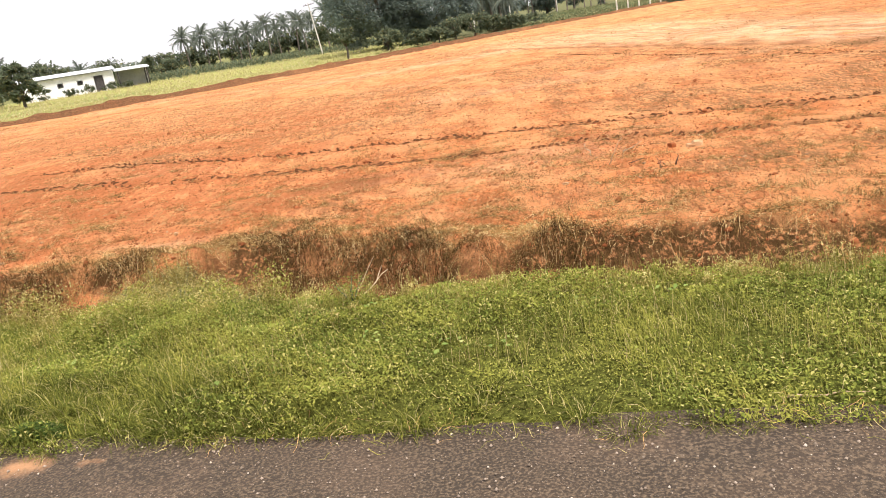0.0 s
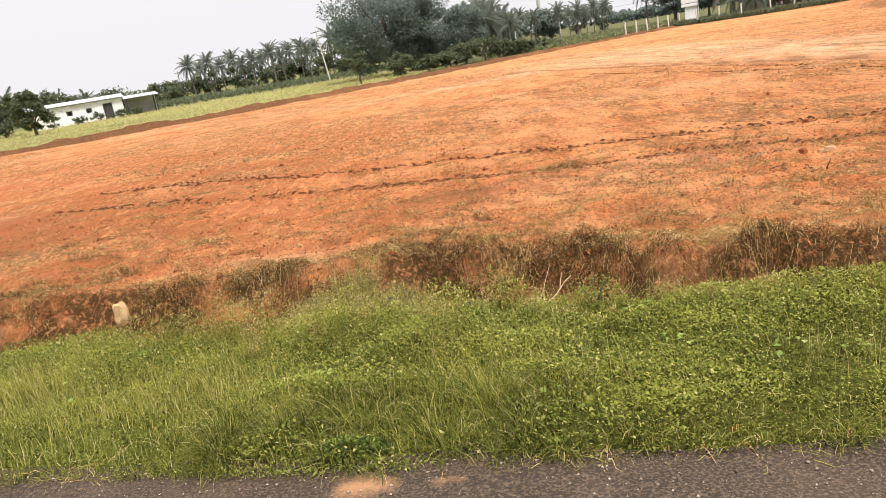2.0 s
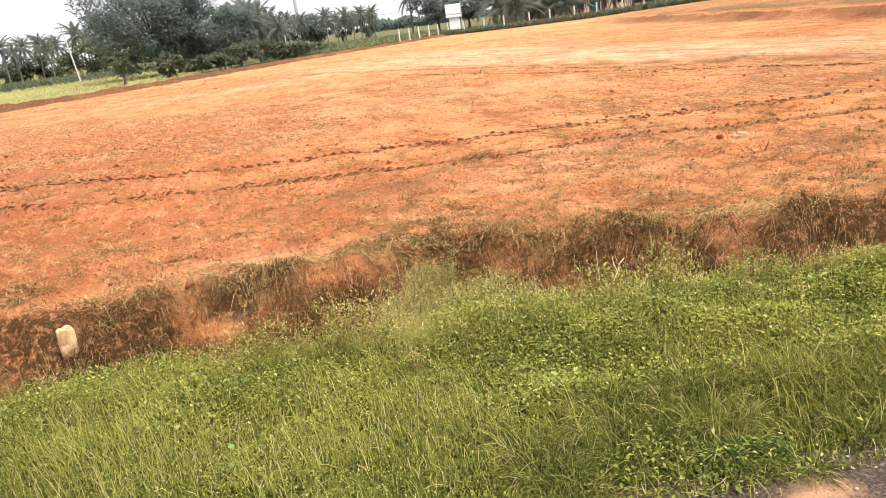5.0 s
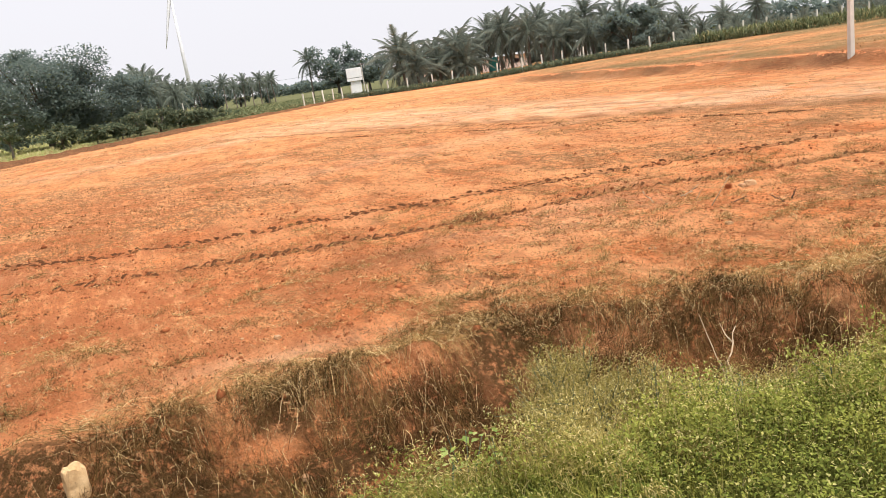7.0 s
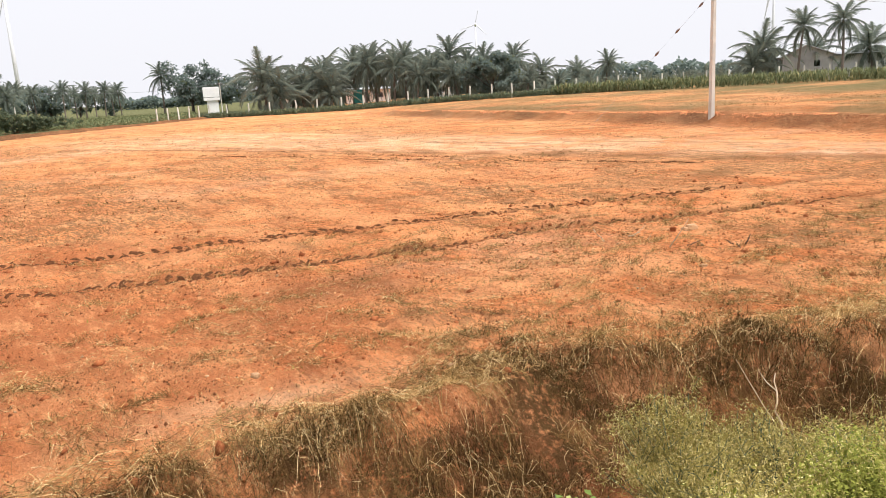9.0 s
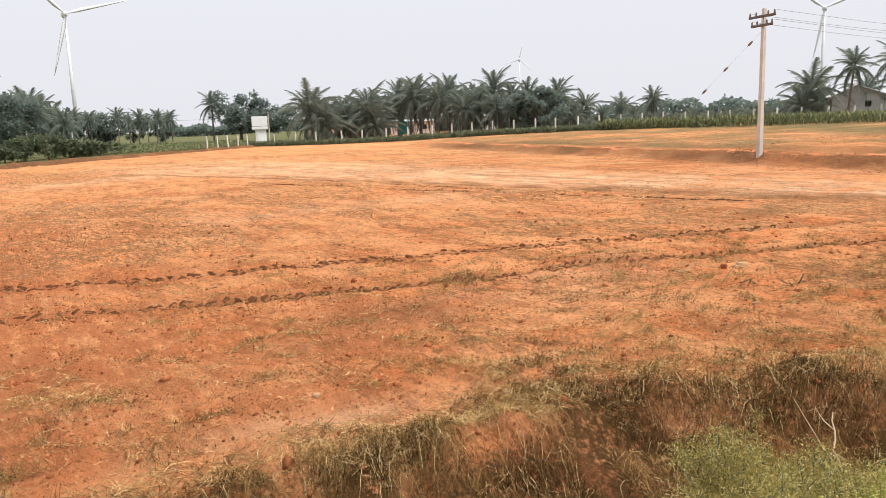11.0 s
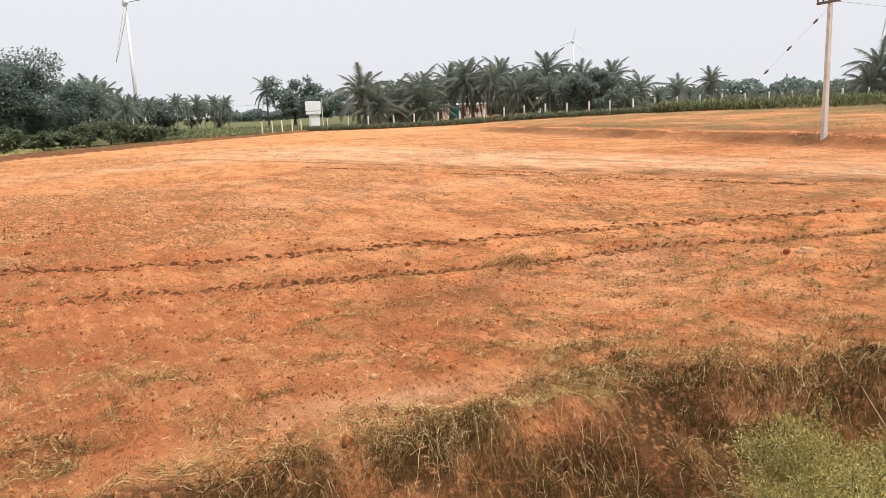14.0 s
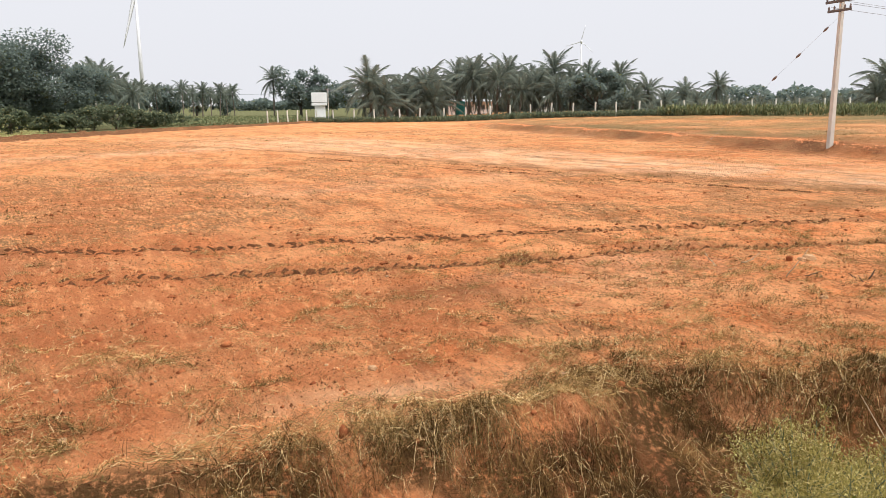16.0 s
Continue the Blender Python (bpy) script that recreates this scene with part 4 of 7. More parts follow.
def verge_weeds():
    """Tiny-leaved creeping weeds matted over the verge."""
    x, y, z, r = verge_points(165000, -6.2, 3.3, -0.04, 2.12, 202)
    v = across(x, y)
    leafy = 0.06 + 0.5 * fbm(x, y, 1.1, 3, 203) + 0.5 * fbm(x, y, 5.5, 2, 204) + 0.07 * step(v, 0.2, 0.9) - 0.45 * np.exp(-((x + 1.9) / 0.8) ** 4 - ((v - 0.4) / 0.33) ** 2)
    keep = leafy > 0.24 + 0.30 * r.random(len(x))
    x, y, z, v = x[keep], y[keep], z[keep], v[keep]
    n = len(x)
    h = np.maximum(turf(x, v), 0.03)
    tone = 0.6 * fbm(x, y, 1.7, 3, 205) + 0.4 * fbm(x, y, 7.0, 2, 208) + 0.06 * r.normal(0, 1, n) - 0.10 * step(v, 0.5, 0.1)
    size = 0.008 + 0.0095 * r.random(n) ** 2
    size *= 0.75 + 0.6 * step(fbm(x, y, 0.9, 2, 207), 0.5, 0.62)
    zz = z + h * (0.35 + 0.75 * np.sqrt(r.random(n)))
    tilt, head = r.normal(0.25, 0.55, n), r.uniform(0, 6.283, n)
    for pick, mat, name, label in ((tone < 0.49, RIMLEAF, "dark_verge_weeds", "dark green small-leaved weeds matted in the verge"), (tone >= 0.49, WEED, "verge_weeds", "yellow-green small-leaved weeds matted among verge grass")):
        leaves(name, x[pick], y[pick], zz[pick], size[pick], tilt[pick], head[pick], mat, label, "weeds", 0.6)
    # dark clover patch under the tall tufts
    r = np.random.default_rng(37)
    n = 1500
    a, d = r.uniform(0, 6.283, n), np.sqrt(r.random(n))
    x, v = -2.0 + 0.16 * np.cos(a) * d, 0.13 + 0.07 * np.sin(a) * d
    y = v + 2.5 - ROAD_SLOPE * x
    leaves("clover_patch", x, y, land(x, y, False) + 0.02 + 0.06 * np.sqrt(1.02 - d ** 2) * r.uniform(0.7, 1.05, n), 0.009 + 0.007 * r.random(n), r.normal(0.1, 0.35, n), r.uniform(0, 6.283, n), CLOVER, "dark blue-green clover patch at the asphalt edge", "clover", 0.8)
    # rank broad leaves along the ditch
    r = np.random.default_rng(39)
    n = 27000
    x, v = r.uniform(-5.0, -1.2, n), r.normal(1.72, 0.24, n)
    y = v + 2.5 - ROAD_SLOPE * x
    bed = 0.6 * fbm(x, y, 1.4, 2, 205) + 0.4 * fbm(x, y, 5.0, 2, 206)
    keep = bed > 0.40 + 0.16 * r.random(n)
    x, y, bed = x[keep], y[keep], bed[keep]
    n = len(x)
    leaves("ditch_side_weeds", x, y, land(x, y, False) + (0.01 + 0.14 * r.random(n)) * np.clip(5 * (bed - 0.38), 0.2, 1.0), 0.008 + 0.012 * r.random(n) ** 1.8, r.normal(0.3, 0.5, n),
           r.uniform(0, 6.283, n), RIMLEAF, "fresh green broad-leaved weeds along the ditch", "weeds", 0.65)
    # tall feathery weeds standing along the ditch
    r = np.random.default_rng(211)
    m = 230
    cx, cv = r.uniform(-3.6, 2.6, m), r.normal(1.92, 0.22, m)
    tall = r.uniform(0.10, 0.32, m) * np.where(cx > -1.0, 0.5, 1.0)
    k = np.repeat(np.arange(m), (120 + 600 * tall).astype(int))
    n = len(k)
    f = r.random(n) ** 0.7
    spread = tall[k] * (0.12 + 0.35 * f)
    x, v = cx[k] + r.normal(0, 1, n) * spread * 0.6, cv[k] + r.normal(0, 1, n) * spread * 0.5
    y = v + 2.5 - ROAD_SLOPE * x
    base = land(cx[k], cv[k] + 2.5 - ROAD_SLOPE * cx[k], False)
    z = np.maximum(base + tall[k] * f * r.uniform(0.8, 1.1, n), land(x, y, False) + 0.01)
    kind = (r.random(m) < 0.62)[k]
    size, tilt, head = 0.012 + 0.018 * r.random(n), r.normal(0.4, 0.6, n), r.uniform(0, 6.283, n)
    leaves("feathery_ditch_weeds", x[kind], y[kind], z[kind], size[kind], tilt[kind], head[kind], FEATHER, "grey-green feathery weeds standing along the ditch", "weeds", 0.2)
    leaves("leafy_ditch_weeds", x[~kind], y[~kind], z[~kind], size[~kind] * 0.9, tilt[~kind], head[~kind], WEED, "leafy green weeds standing along the ditch", "weeds", 0.45)
    tops = f > 0.93
    leaves("ditch_weed_flowers", x[tops], y[tops], z[tops] + 0.01, 0.005 + 0.004 * r.random(tops.sum()), tilt[tops], head[tops], FLOWER, "tiny pale flower heads on the ditch weeds", "flowers", 0.9)
    # brighter broad-leaved seedlings here and there
    r = np.random.default_rng(31)
    cx, cv = r.uniform(-6.5, 3.5, 26), r.uniform(0.5, 2.0, 26)
    cx[:4], cv[:4] = (-1.27, -1.33, -1.18, 1.0), (0.44, 0.42, 0.47, 1.4)
    k = np.repeat(np.arange(26), 7)
    n = len(k)
    x, y = cx[k] + r.normal(0, 0.045, n), cv[k] + 2.5 - ROAD_SLOPE * cx[k] + r.normal(0, 0.045, n)
    leaves("bright_seedlings", x, y, land(x, y, False) + 0.04 + 0.05 * r.random(n), 0.018 + 0.026 * r.random(n), r.normal(0.2, 0.3, n),
           r.uniform(0, 6.283, n), LEAFBRIGHT, "bright green broad-leaved seedlings in the verge", "weeds", 0.8)


def bank_straw():
    """Dead grass draped over the rim of the cut bank, hanging down its face and lying in the ditch."""
    r = np.random.default_rng(41)

    def scatter(n, lo, hi, seed, gaps, soft=0.2):
        x = r.uniform(-7.2, 4.8, n)
        x[: n // 2] = r.uniform(-4.6, 0.9, n // 2)
        v = bank_edge(x) + r.uniform(lo, hi, n)
        y = v + 2.5 - ROAD_SLOPE * x
        keep = 0.6 * fbm(x, y, 1.6, 3, seed) + 0.4 * fbm(x, y, 5.0, 2, seed + 1) > gaps + soft * r.random(n)
        keep &= bare_face(x, v) < 0.2 + 0.7 * r.random(n)
        return x[keep], y[keep]
    # hanging over the rim
    x, y = scatter(15000, -0.2, 0.25, 43, 0.43, 0.10)
    n = len(x)
    head = -0.2 + 3.6 * (fbm(x, y, 1.1, 2, 47) - 0.5) + r.normal(0, 0.45, n) + 3.14159 * (r.random(n) < 0.5)
    head = np.where(r.random(n) < 0.3, r.uniform(0, 6.283, n), head)
    strands("bank_dry_grass", x, y, head, 0.06 + 0.20 * r.random(n) ** 1.5, 0.0018 + 0.0016 * r.random(n), 0.45, 0.06, RIMSTRAW, "long dead grass draped over the rim of the cut bank", "dry grass", 42, 4, 0.0)
    # brown tangle down the face
    x, y = scatter(42000, -1.0, 0.05, 45, 0.40, 0.10)
    n = len(x)
    head = -0.2 + 3.6 * (fbm(x, y, 1.6, 2, 48) - 0.5) + r.normal(0, 0.55, n) + 3.14159 * (r.random(n) < 0.5)
    head = np.where(r.random(n) < 0.25, r.normal(-1.8, 0.6, n), head)
    strands("bank_tangle", x, y, head, 0.05 + 0.17 * r.random(n) ** 1.6, 0.0016 + 0.0018 * r.random(n), 0.5, 0.10, STRAW, "brown tangle of dead grass down the face of the bank", "dry grass", 44, 3, 0.0)
    # combed mats lying back over the field edge
    x, y = scatter(8500, -0.10, 0.50, 49, 0.44)
    n = len(x)
    head = 0.15 + 3.2 * (fbm(x, y, 1.1, 2, 50) - 0.5) + r.normal(0, 0.45, n) + 3.14159 * (r.random(n) < 0.5)
    strands("rim_mats", x, y, head, 0.07 + 0.20 * r.random(n) ** 1.5, 0.0018 + 0.0020 * r.random(n), 0.35, 0.04, RIMSTRAW, "combed mats of pale dead grass on the field edge", "dry grass", 46)
    # tussocks of dying grass along the rim
    tus = np.array(TUSSOCKS)
    k = r.choice(len(tus), 5000, p=tus[:, 2] ** 1.5 / (tus[:, 2] ** 1.5).sum())
    n = len(k)
    ang, d = r.uniform(0, 6.283, n), np.sqrt(r.random(n))
    x, v = tus[k, 0] + np.cos(ang) * d * tus[k, 2], tus[k, 1] + np.sin(ang) * d * tus[k, 2] * 0.6
    keep = bare_face(x, v) < 0.35
    x, v, ang = x[keep], v[keep], ang[keep]
    n = len(x)
    y = v + 2.5 - ROAD_SLOPE * x
    arcs("bank_tussocks", x, y, land(x, y) - 0.01, 0.06 + 0.14 * r.random(n), 0.0018 + 0.0018 * r.random(n), np.abs(r.normal(1.0, 0.3, n)), r.uniform(0.4, 1.4, n), np.where(r.random(n) < 0.25, r.normal(-1.7, 0.8, n), ang + r.normal(0, 0.6, n)), OLIVESTRAW, "olive-brown tussocks of dying grass along the bank", "dry grass", 3)
    n = 9000
    x, v = r.uniform(-7.2, 4.6, n), r.uniform(1.8, 2.9, n)
    y = v + 2.5 - ROAD_SLOPE * x
    keep = fbm(x, y, 1.5, 3, 45) > 0.25 + 0.5 * r.random(n)
    x, y = x[keep], y[keep]
    n = len(x)
    arcs("ditch_grass", x, y, land(x, y) - 0.01, 0.10 + 0.20 * r.random(n), 0.002 + 0.0015 * r.random(n), np.abs(r.normal(0.4, 0.35, n)), r.uniform(0.3, 1.3, n), r.uniform(0, 6.283, n), RIM, "half-dead pale grass standing in the ditch", "dry grass", 2)


def field_straw():
    """Dead grass lying in mats and loose wisps on the red soil."""
    r = np.random.default_rng(51)
    n = 150000
    x = r.uniform(-8.5, 6.5, n)
    d = r.random(n) ** 1.5
    v = bank_edge(x) + 0.05 + 10.5 * d
    y = v + 2.5 - ROAD_SLOPE * x
    keep = mats(x, y) > 0.02 + 0.98 * r.random(n)
    keep |= r.random(n) < 0.10
    x, y, d = x[keep], y[keep], d[keep]
    n = len(x)
    lay = -0.25 + 2.6 * (fbm(x, y, 1.3, 2, 55) - 0.5)
    strands("straw_litter", x, y, lay + r.normal(0, 0.7, n) + 3.14159 * (r.random(n) < 0.5), 0.02 + 0.10 * r.random(n) ** 2, (0.0016 + 0.0016 * r.random(n)) * (1 + 0.9 * d), 0.45, 0.028, FIELDSTRAW,
            "dead grass lying in mats and wisps on red soil", "straw", 52, 2)
    # loose heaps of cut grass
    m = 400
    cx = r.uniform(-6.8, 5.8, m)
    cv = bank_edge(cx) + np.concatenate([np.abs(r.normal(0.1, 0.6, 110)), 0.3 + 6.2 * r.random(m - 110) ** 1.5])
    cv = np.where((np.abs(cx + 3.2) < 0.75) & (cv > 4.1) & (cv < 4.8), 3.85, cv)
    cx[:26] = (-4.1, -3.3, -2.4, 1.39, 0.3, 2.6, 0.0, 0.2, 0.35, 0.8, 1.2, 2.15, -4.48, -4.3, 1.5, 1.9, 0.6, 1.85, 1.27, 1.37, 0.69, -0.15, 0.48, 1.68, 1.55, 2.1)
    cv[:26] = (3.85, 3.85, 4.2, 4.4, 4.6, 4.4, 8.62, 8.66, 8.7, 5.85, 6.66, 6.87, 5.78, 5.6, 6.7, 6.8, 5.44, 5.46, 5.59, 4.37, 5.22, 4.23, 4.49, 5.24, 4.47, 5.42)
    big = 0.45 + 0.9 * r.random(m) ** 1.6
    big[:26] = 1.3
    k = np.repeat(np.arange(m), (125 * big).astype(int))
    n = len(k)
    turn = r.normal(-0.1, 0.5, m)[k]
    a, b2 = r.normal(0, 1, n) * 0.13 * big[k], r.normal(0, 1, n) * 0.038 * big[k]
    x = cx[k] + a * np.cos(turn) - b2 * np.sin(turn)
    y = cv[k] + 2.5 - ROAD_SLOPE * cx[k] + a * np.sin(turn) + b2 * np.cos(turn)
    head, length, width = turn + r.normal(0, 0.65, n) + 3.14159 * (r.random(n) < 0.5), 0.04 + 0.12 * r.random(n) ** 1.6, 0.0018 + 0.0018 * r.random(n)
    old = r.random(n) < 0.68
    strands("cut_grass_heaps", x[old], y[old], head[old], length[old], width[old], 0.5, 0.06, OLIVESTRAW, "loose heaps of cut olive-brown grass on the soil", "dry grass", 57, 2)
    strands("pale_heap_straw", x[~old], y[~old], head[~old], length[~old], width[~old], 0.5, 0.06, FIELDSTRAW, "pale dry stalks among the heaps of cut grass", "dry grass", 58, 2)
    # fine mown stubble, thick in places
    for name, n, x0, x1, y0, y1, wide, tall in (("fine_stubble", 250000, -10.5, 12.0, 7.2, 20.0, 0.007, 0.030), ("far_stubble", 120000, -24.0, 26.0, 18.0, 62.0, 0.030, 0.045), ("terrace_stubble", 90000, 19.0, 50.0, 14.0, 66.0, 0.035, 0.06)):
        x, y = r.uniform(x0, x1, n), y0 + (y1 - y0) * r.random(n) ** 1.3
        low, high = track_gap(x, y)
        keep = (stubble_share(x, y) * (1 - step(fbm(x, y, 6.0, 2, 67), 0.52, 0.40)) > 0.04 + 0.96 * r.random(n)) & (berm_side(x, y) < -1) & (np.minimum(np.abs(low), np.abs(high)) > 0.2) & ((terrace_side(x, y) > 1.0) | (name[0] != "t"))
        x, y = x[keep], y[keep]
        n = len(x)
        blades(name, x, y, land(x, y) - 0.004, tall * (0.4 + 1.2 * r.random(n) ** 2), wide * (0.5 + r.random(n)), np.abs(r.normal(0.8, 0.4, n)), r.uniform(0, 6.283, n), r.uniform(0, 0.8, n),
               STUBBLE if name[0] == "t" else FINESTUBBLE, "fine brown stubble of mown weeds on the red field", "stubble", 0.0, True)
    # small dark tussocks of half-buried grass on the open soil
    m = 14500
    cx, cy = r.uniform(-9.0, 13.0, m), 6.2 + 21 * r.random(m) ** 1.4
    dens = 0.45 * fbm(cx + 0.4 * cy, cy * 0.8, 0.45, 3, 71) + 0.55 * fbm(cx, cy * 0.7, 1.6, 3, 72)
    keep = (dens > 0.38 + 0.24 * r.random(m)) & (across(cx, cy) > bank_edge(cx) + 0.3)
    cx, cy = cx[keep], cy[keep]
    m = len(cx)
    wide = 0.016 + 0.070 * r.random(m) ** 2.2
    k = np.repeat(np.arange(m), (5 + 150 * wide).astype(int))
    n = len(k)
    x, y = cx[k] + r.normal(0, 1, n) * wide[k] * 1.2, cy[k] + r.normal(0, 1, n) * wide[k] * 0.8
    blades("field_tussocks", x, y, land(x, y) - 0.003, (0.012 + 0.03 * r.random(n)) * (0.7 + 6 * wide[k]), 0.0035 + 0.004 * r.random(n) + 0.0002 * y, np.abs(r.normal(1.0, 0.35, n)), r.uniform(0, 6.283, n), r.uniform(0, 0.8, n),
           DARKTUFT, "small dark tussocks of half-buried grass on red soil", "dry grass", 0.0, True)
    # tufts of stubble and seedlings standing over the whole field
    m = 11000
    cx, cy = r.uniform(-26, 34, m), 6.6 + 52 * r.random(m) ** 1.45
    dens = 0.5 * fbm(cx, cy * 0.6, 0.5, 4, 61) + 0.5 * fbm(cx, cy * 0.5, 2.2, 2, 64)
    keep = (dens > 0.36 + 0.26 * r.random(m)) & (berm_side(cx, cy) < -1) & (across(cx, cy) > bank_edge(cx) + 0.4)
    cx, cy = cx[keep], cy[keep]
    m = len(cx)
    k = np.repeat(np.arange(m), 6)
    n = len(k)
    away = np.clip(cy[k] - 6, 0, 60)
    x = cx[k] + r.normal(0, 1, n) * (0.025 + 0.0022 * away)
    y = cy[k] + r.normal(0, 1, n) * (0.025 + 0.0022 * away)
    tall = (0.3 + 0.8 * r.random(m) ** 2)[k]
    green = ((r.random(m) < 0.22) & (terrace_side(cx, cy) < -1))[k]
    shape = (tall * (0.025 + 0.035 * r.random(n) + 0.0007 * away), 0.005 + 0.004 * r.random(n) + 0.0009 * away, np.abs(r.normal(0.7, 0.4, n)), r.uniform(0, 6.283, n), r.uniform(0, 1, n))
    z = land(x, y) - 0.005
    blades("field_stubble", x[~green], y[~green], z[~green], *[q[~green] for q in shape], STUBBLE, "tufts of brown stubble standing over the field", "stubble", 0.0, True)
    blades("field_seedlings", x[green], y[green], z[green], *[q[green] for q in shape], WEED, "tufts of low green seedlings over the field", "seedlings", 0.0, True)


def clods():
    """Crumbs and clods of earth."""
    r = np.random.default_rng(61)
    n = 7000
    x = r.uniform(-9, 9, n)
    y = bank_edge(x) + 2.5 - ROAD_SLOPE * x + 14 * r.random(n) ** 1.8 - 0.2
    m = n // 3
    x[:m] = r.uniform(-9, 7, m)
    pick = r.random(m) < 0.5
    y[:m] = np.where(pick, low_track(x[:m]), high_track(x[:m])) + r.normal(0, 0.3, m)
    size = 0.005 + 0.017 * r.random(n) ** 3.5
    size[:m] *= 1.2
    size[-900:] = 0.016 + 0.034 * r.random(900) ** 2.5
    oct_v = np.array([(1, 0, 0), (0, 1, 0), (-1, 0, 0), (0, -1, 0), (0, 0, 0.8), (0.5, 0.5, -0.5), (-0.5, -0.5, -0.5)])
    f = np.array([(0, 1, 4), (1, 2, 4), (2, 3, 4), (3, 0, 4), (1, 0, 5), (3, 2, 6), (0, 3, 5), (3, 6, 5), (2, 1, 6), (1, 5, 6)])
    verts = oct_v[None] * size[:, None, None] * r.uniform(0.6, 1.4, (n, 7, 3))
    verts += np.stack([x, y, land(x, y)], -1)[:, None]
    me = quick_mesh("soil_clods", verts.reshape(-1, 3), tris=(np.arange(n)[:, None, None] * 7 + f[None]).reshape(-1, 3))
    tagged(placed("soil_clods", me, CLOD), "loose crumbs and clods of red earth", "clods", kind="stuff")


def tyre_tracks():
    """Two lines of pressed wheel lugs: slanting ridges, coloured dark to stand for their shade."""
    r = np.random.default_rng(71)
    for name, base, slope, x0, x1, hand in (("tyre_track", 10.92, -0.32, -8.6, 6.4, 1), ("tyre_track", 12.98, -0.345, -8.8, 6.6, -1)):
        verts, tris = [], []
        s = x0
        while s < x1:
            mid = float(low_track(s) if base < 12 else high_track(s))
            strength = 0.45 + 0.8 * float(vnoise(np.array([s]), np.array([base]), 0.55, 7)[0])
            for side in (-1, 1):
                if r.random() > strength:
                    continue
                c = Vector((s + (0.066 if side > 0 else 0) + r.normal(0, 0.008), mid + side * 0.105 + r.normal(0, 0.014), 0))
                a = math.atan(slope) + side * hand * 0.75 + r.normal(0, 0.12)
                d, e = Vector((math.cos(a), math.sin(a), 0)), Vector((-math.sin(a), math.cos(a), 0))
                worn = 1.0 - 0.2 * float(step(np.array(s), -1.0, 2.5))
                ln, wd, ht = r.uniform(0.06, 0.10) * worn, r.uniform(0.022, 0.034) * worn, r.uniform(0.014, 0.032) * worn
                k = len(verts)
                pts = [c - d * ln - e * wd, c + d * ln - e * wd, c + d * ln + e * wd, c - d * ln + e * wd]
                tops = [c - d * ln * 0.7 + e * r.normal(0, 0.01), c + e * r.normal(0, 0.012), c + d * ln * 0.7 + e * r.normal(0, 0.01)]
                for p in pts:
                    verts.append((p.x, p.y, ground_z(p.x, p.y) - 0.012))
                for p, q in zip(tops, (0.8, 1.1, 0.7)):
                    verts.append((p.x, p.y, ground_z(p.x, p.y) + ht * q))
                for f in ((0, 1, 5), (0, 5, 4), (1, 6, 5), (1, 2, 6), (2, 3, 5), (2, 5, 6), (3, 4, 5), (3, 0, 4)):
                    tris.append([k + i for i in f])
            s += 0.132 + r.normal(0, 0.01)
        me = quick_mesh(name, verts, tris=tris)
        tagged(placed(name, me, DARKSOIL), "line of chevron lug marks pressed into red soil", "tyre track", "tyre tracks", "stuff")


def crumbs():
    """Countless small crumbs of soil."""
    r = np.random.default_rng(67)
    n = 48000
    x = r.uniform(-9, 8, n)
    far = r.random(n)
    x[:30000] = r.uniform(-7, 3, 30000)
    far[:30000] = 0.5 * r.random(30000) ** 0.8
    y = bank_edge(x) + 2.5 - ROAD_SLOPE * x + 16 * far ** 1.5 - 0.1
    keep = fbm(x, y, 1.7, 3, 68) > 0.25 + 0.4 * r.random(n)
    x, y = x[keep], y[keep]
    n = len(x)
    s = (0.004 + 0.011 * r.random(n) ** 3.5) * (1 + 0.9 * far[keep])
    v = np.array([(1, 0, -0.3), (-0.5, 0.87, -0.3), (-0.5, -0.87, -0.3), (0, 0, 0.9)])[None] * s[:, None, None] * r.uniform(0.6, 1.4, (n, 4, 3))
    v += np.stack([x, y, land(x, y)], -1)[:, None]
    f = np.array([(0, 1, 3), (1, 2, 3), (2, 0, 3)])
    me = quick_mesh("soil_crumbs", v.reshape(-1, 3), tris=(np.arange(n)[:, None, None] * 4 + f[None]).reshape(-1, 3))
    tagged(placed("soil_crumbs", me, CRUMB), "fine crumbs of red earth", "crumbs", kind="stuff")


tyre_tracks()
crumbs()


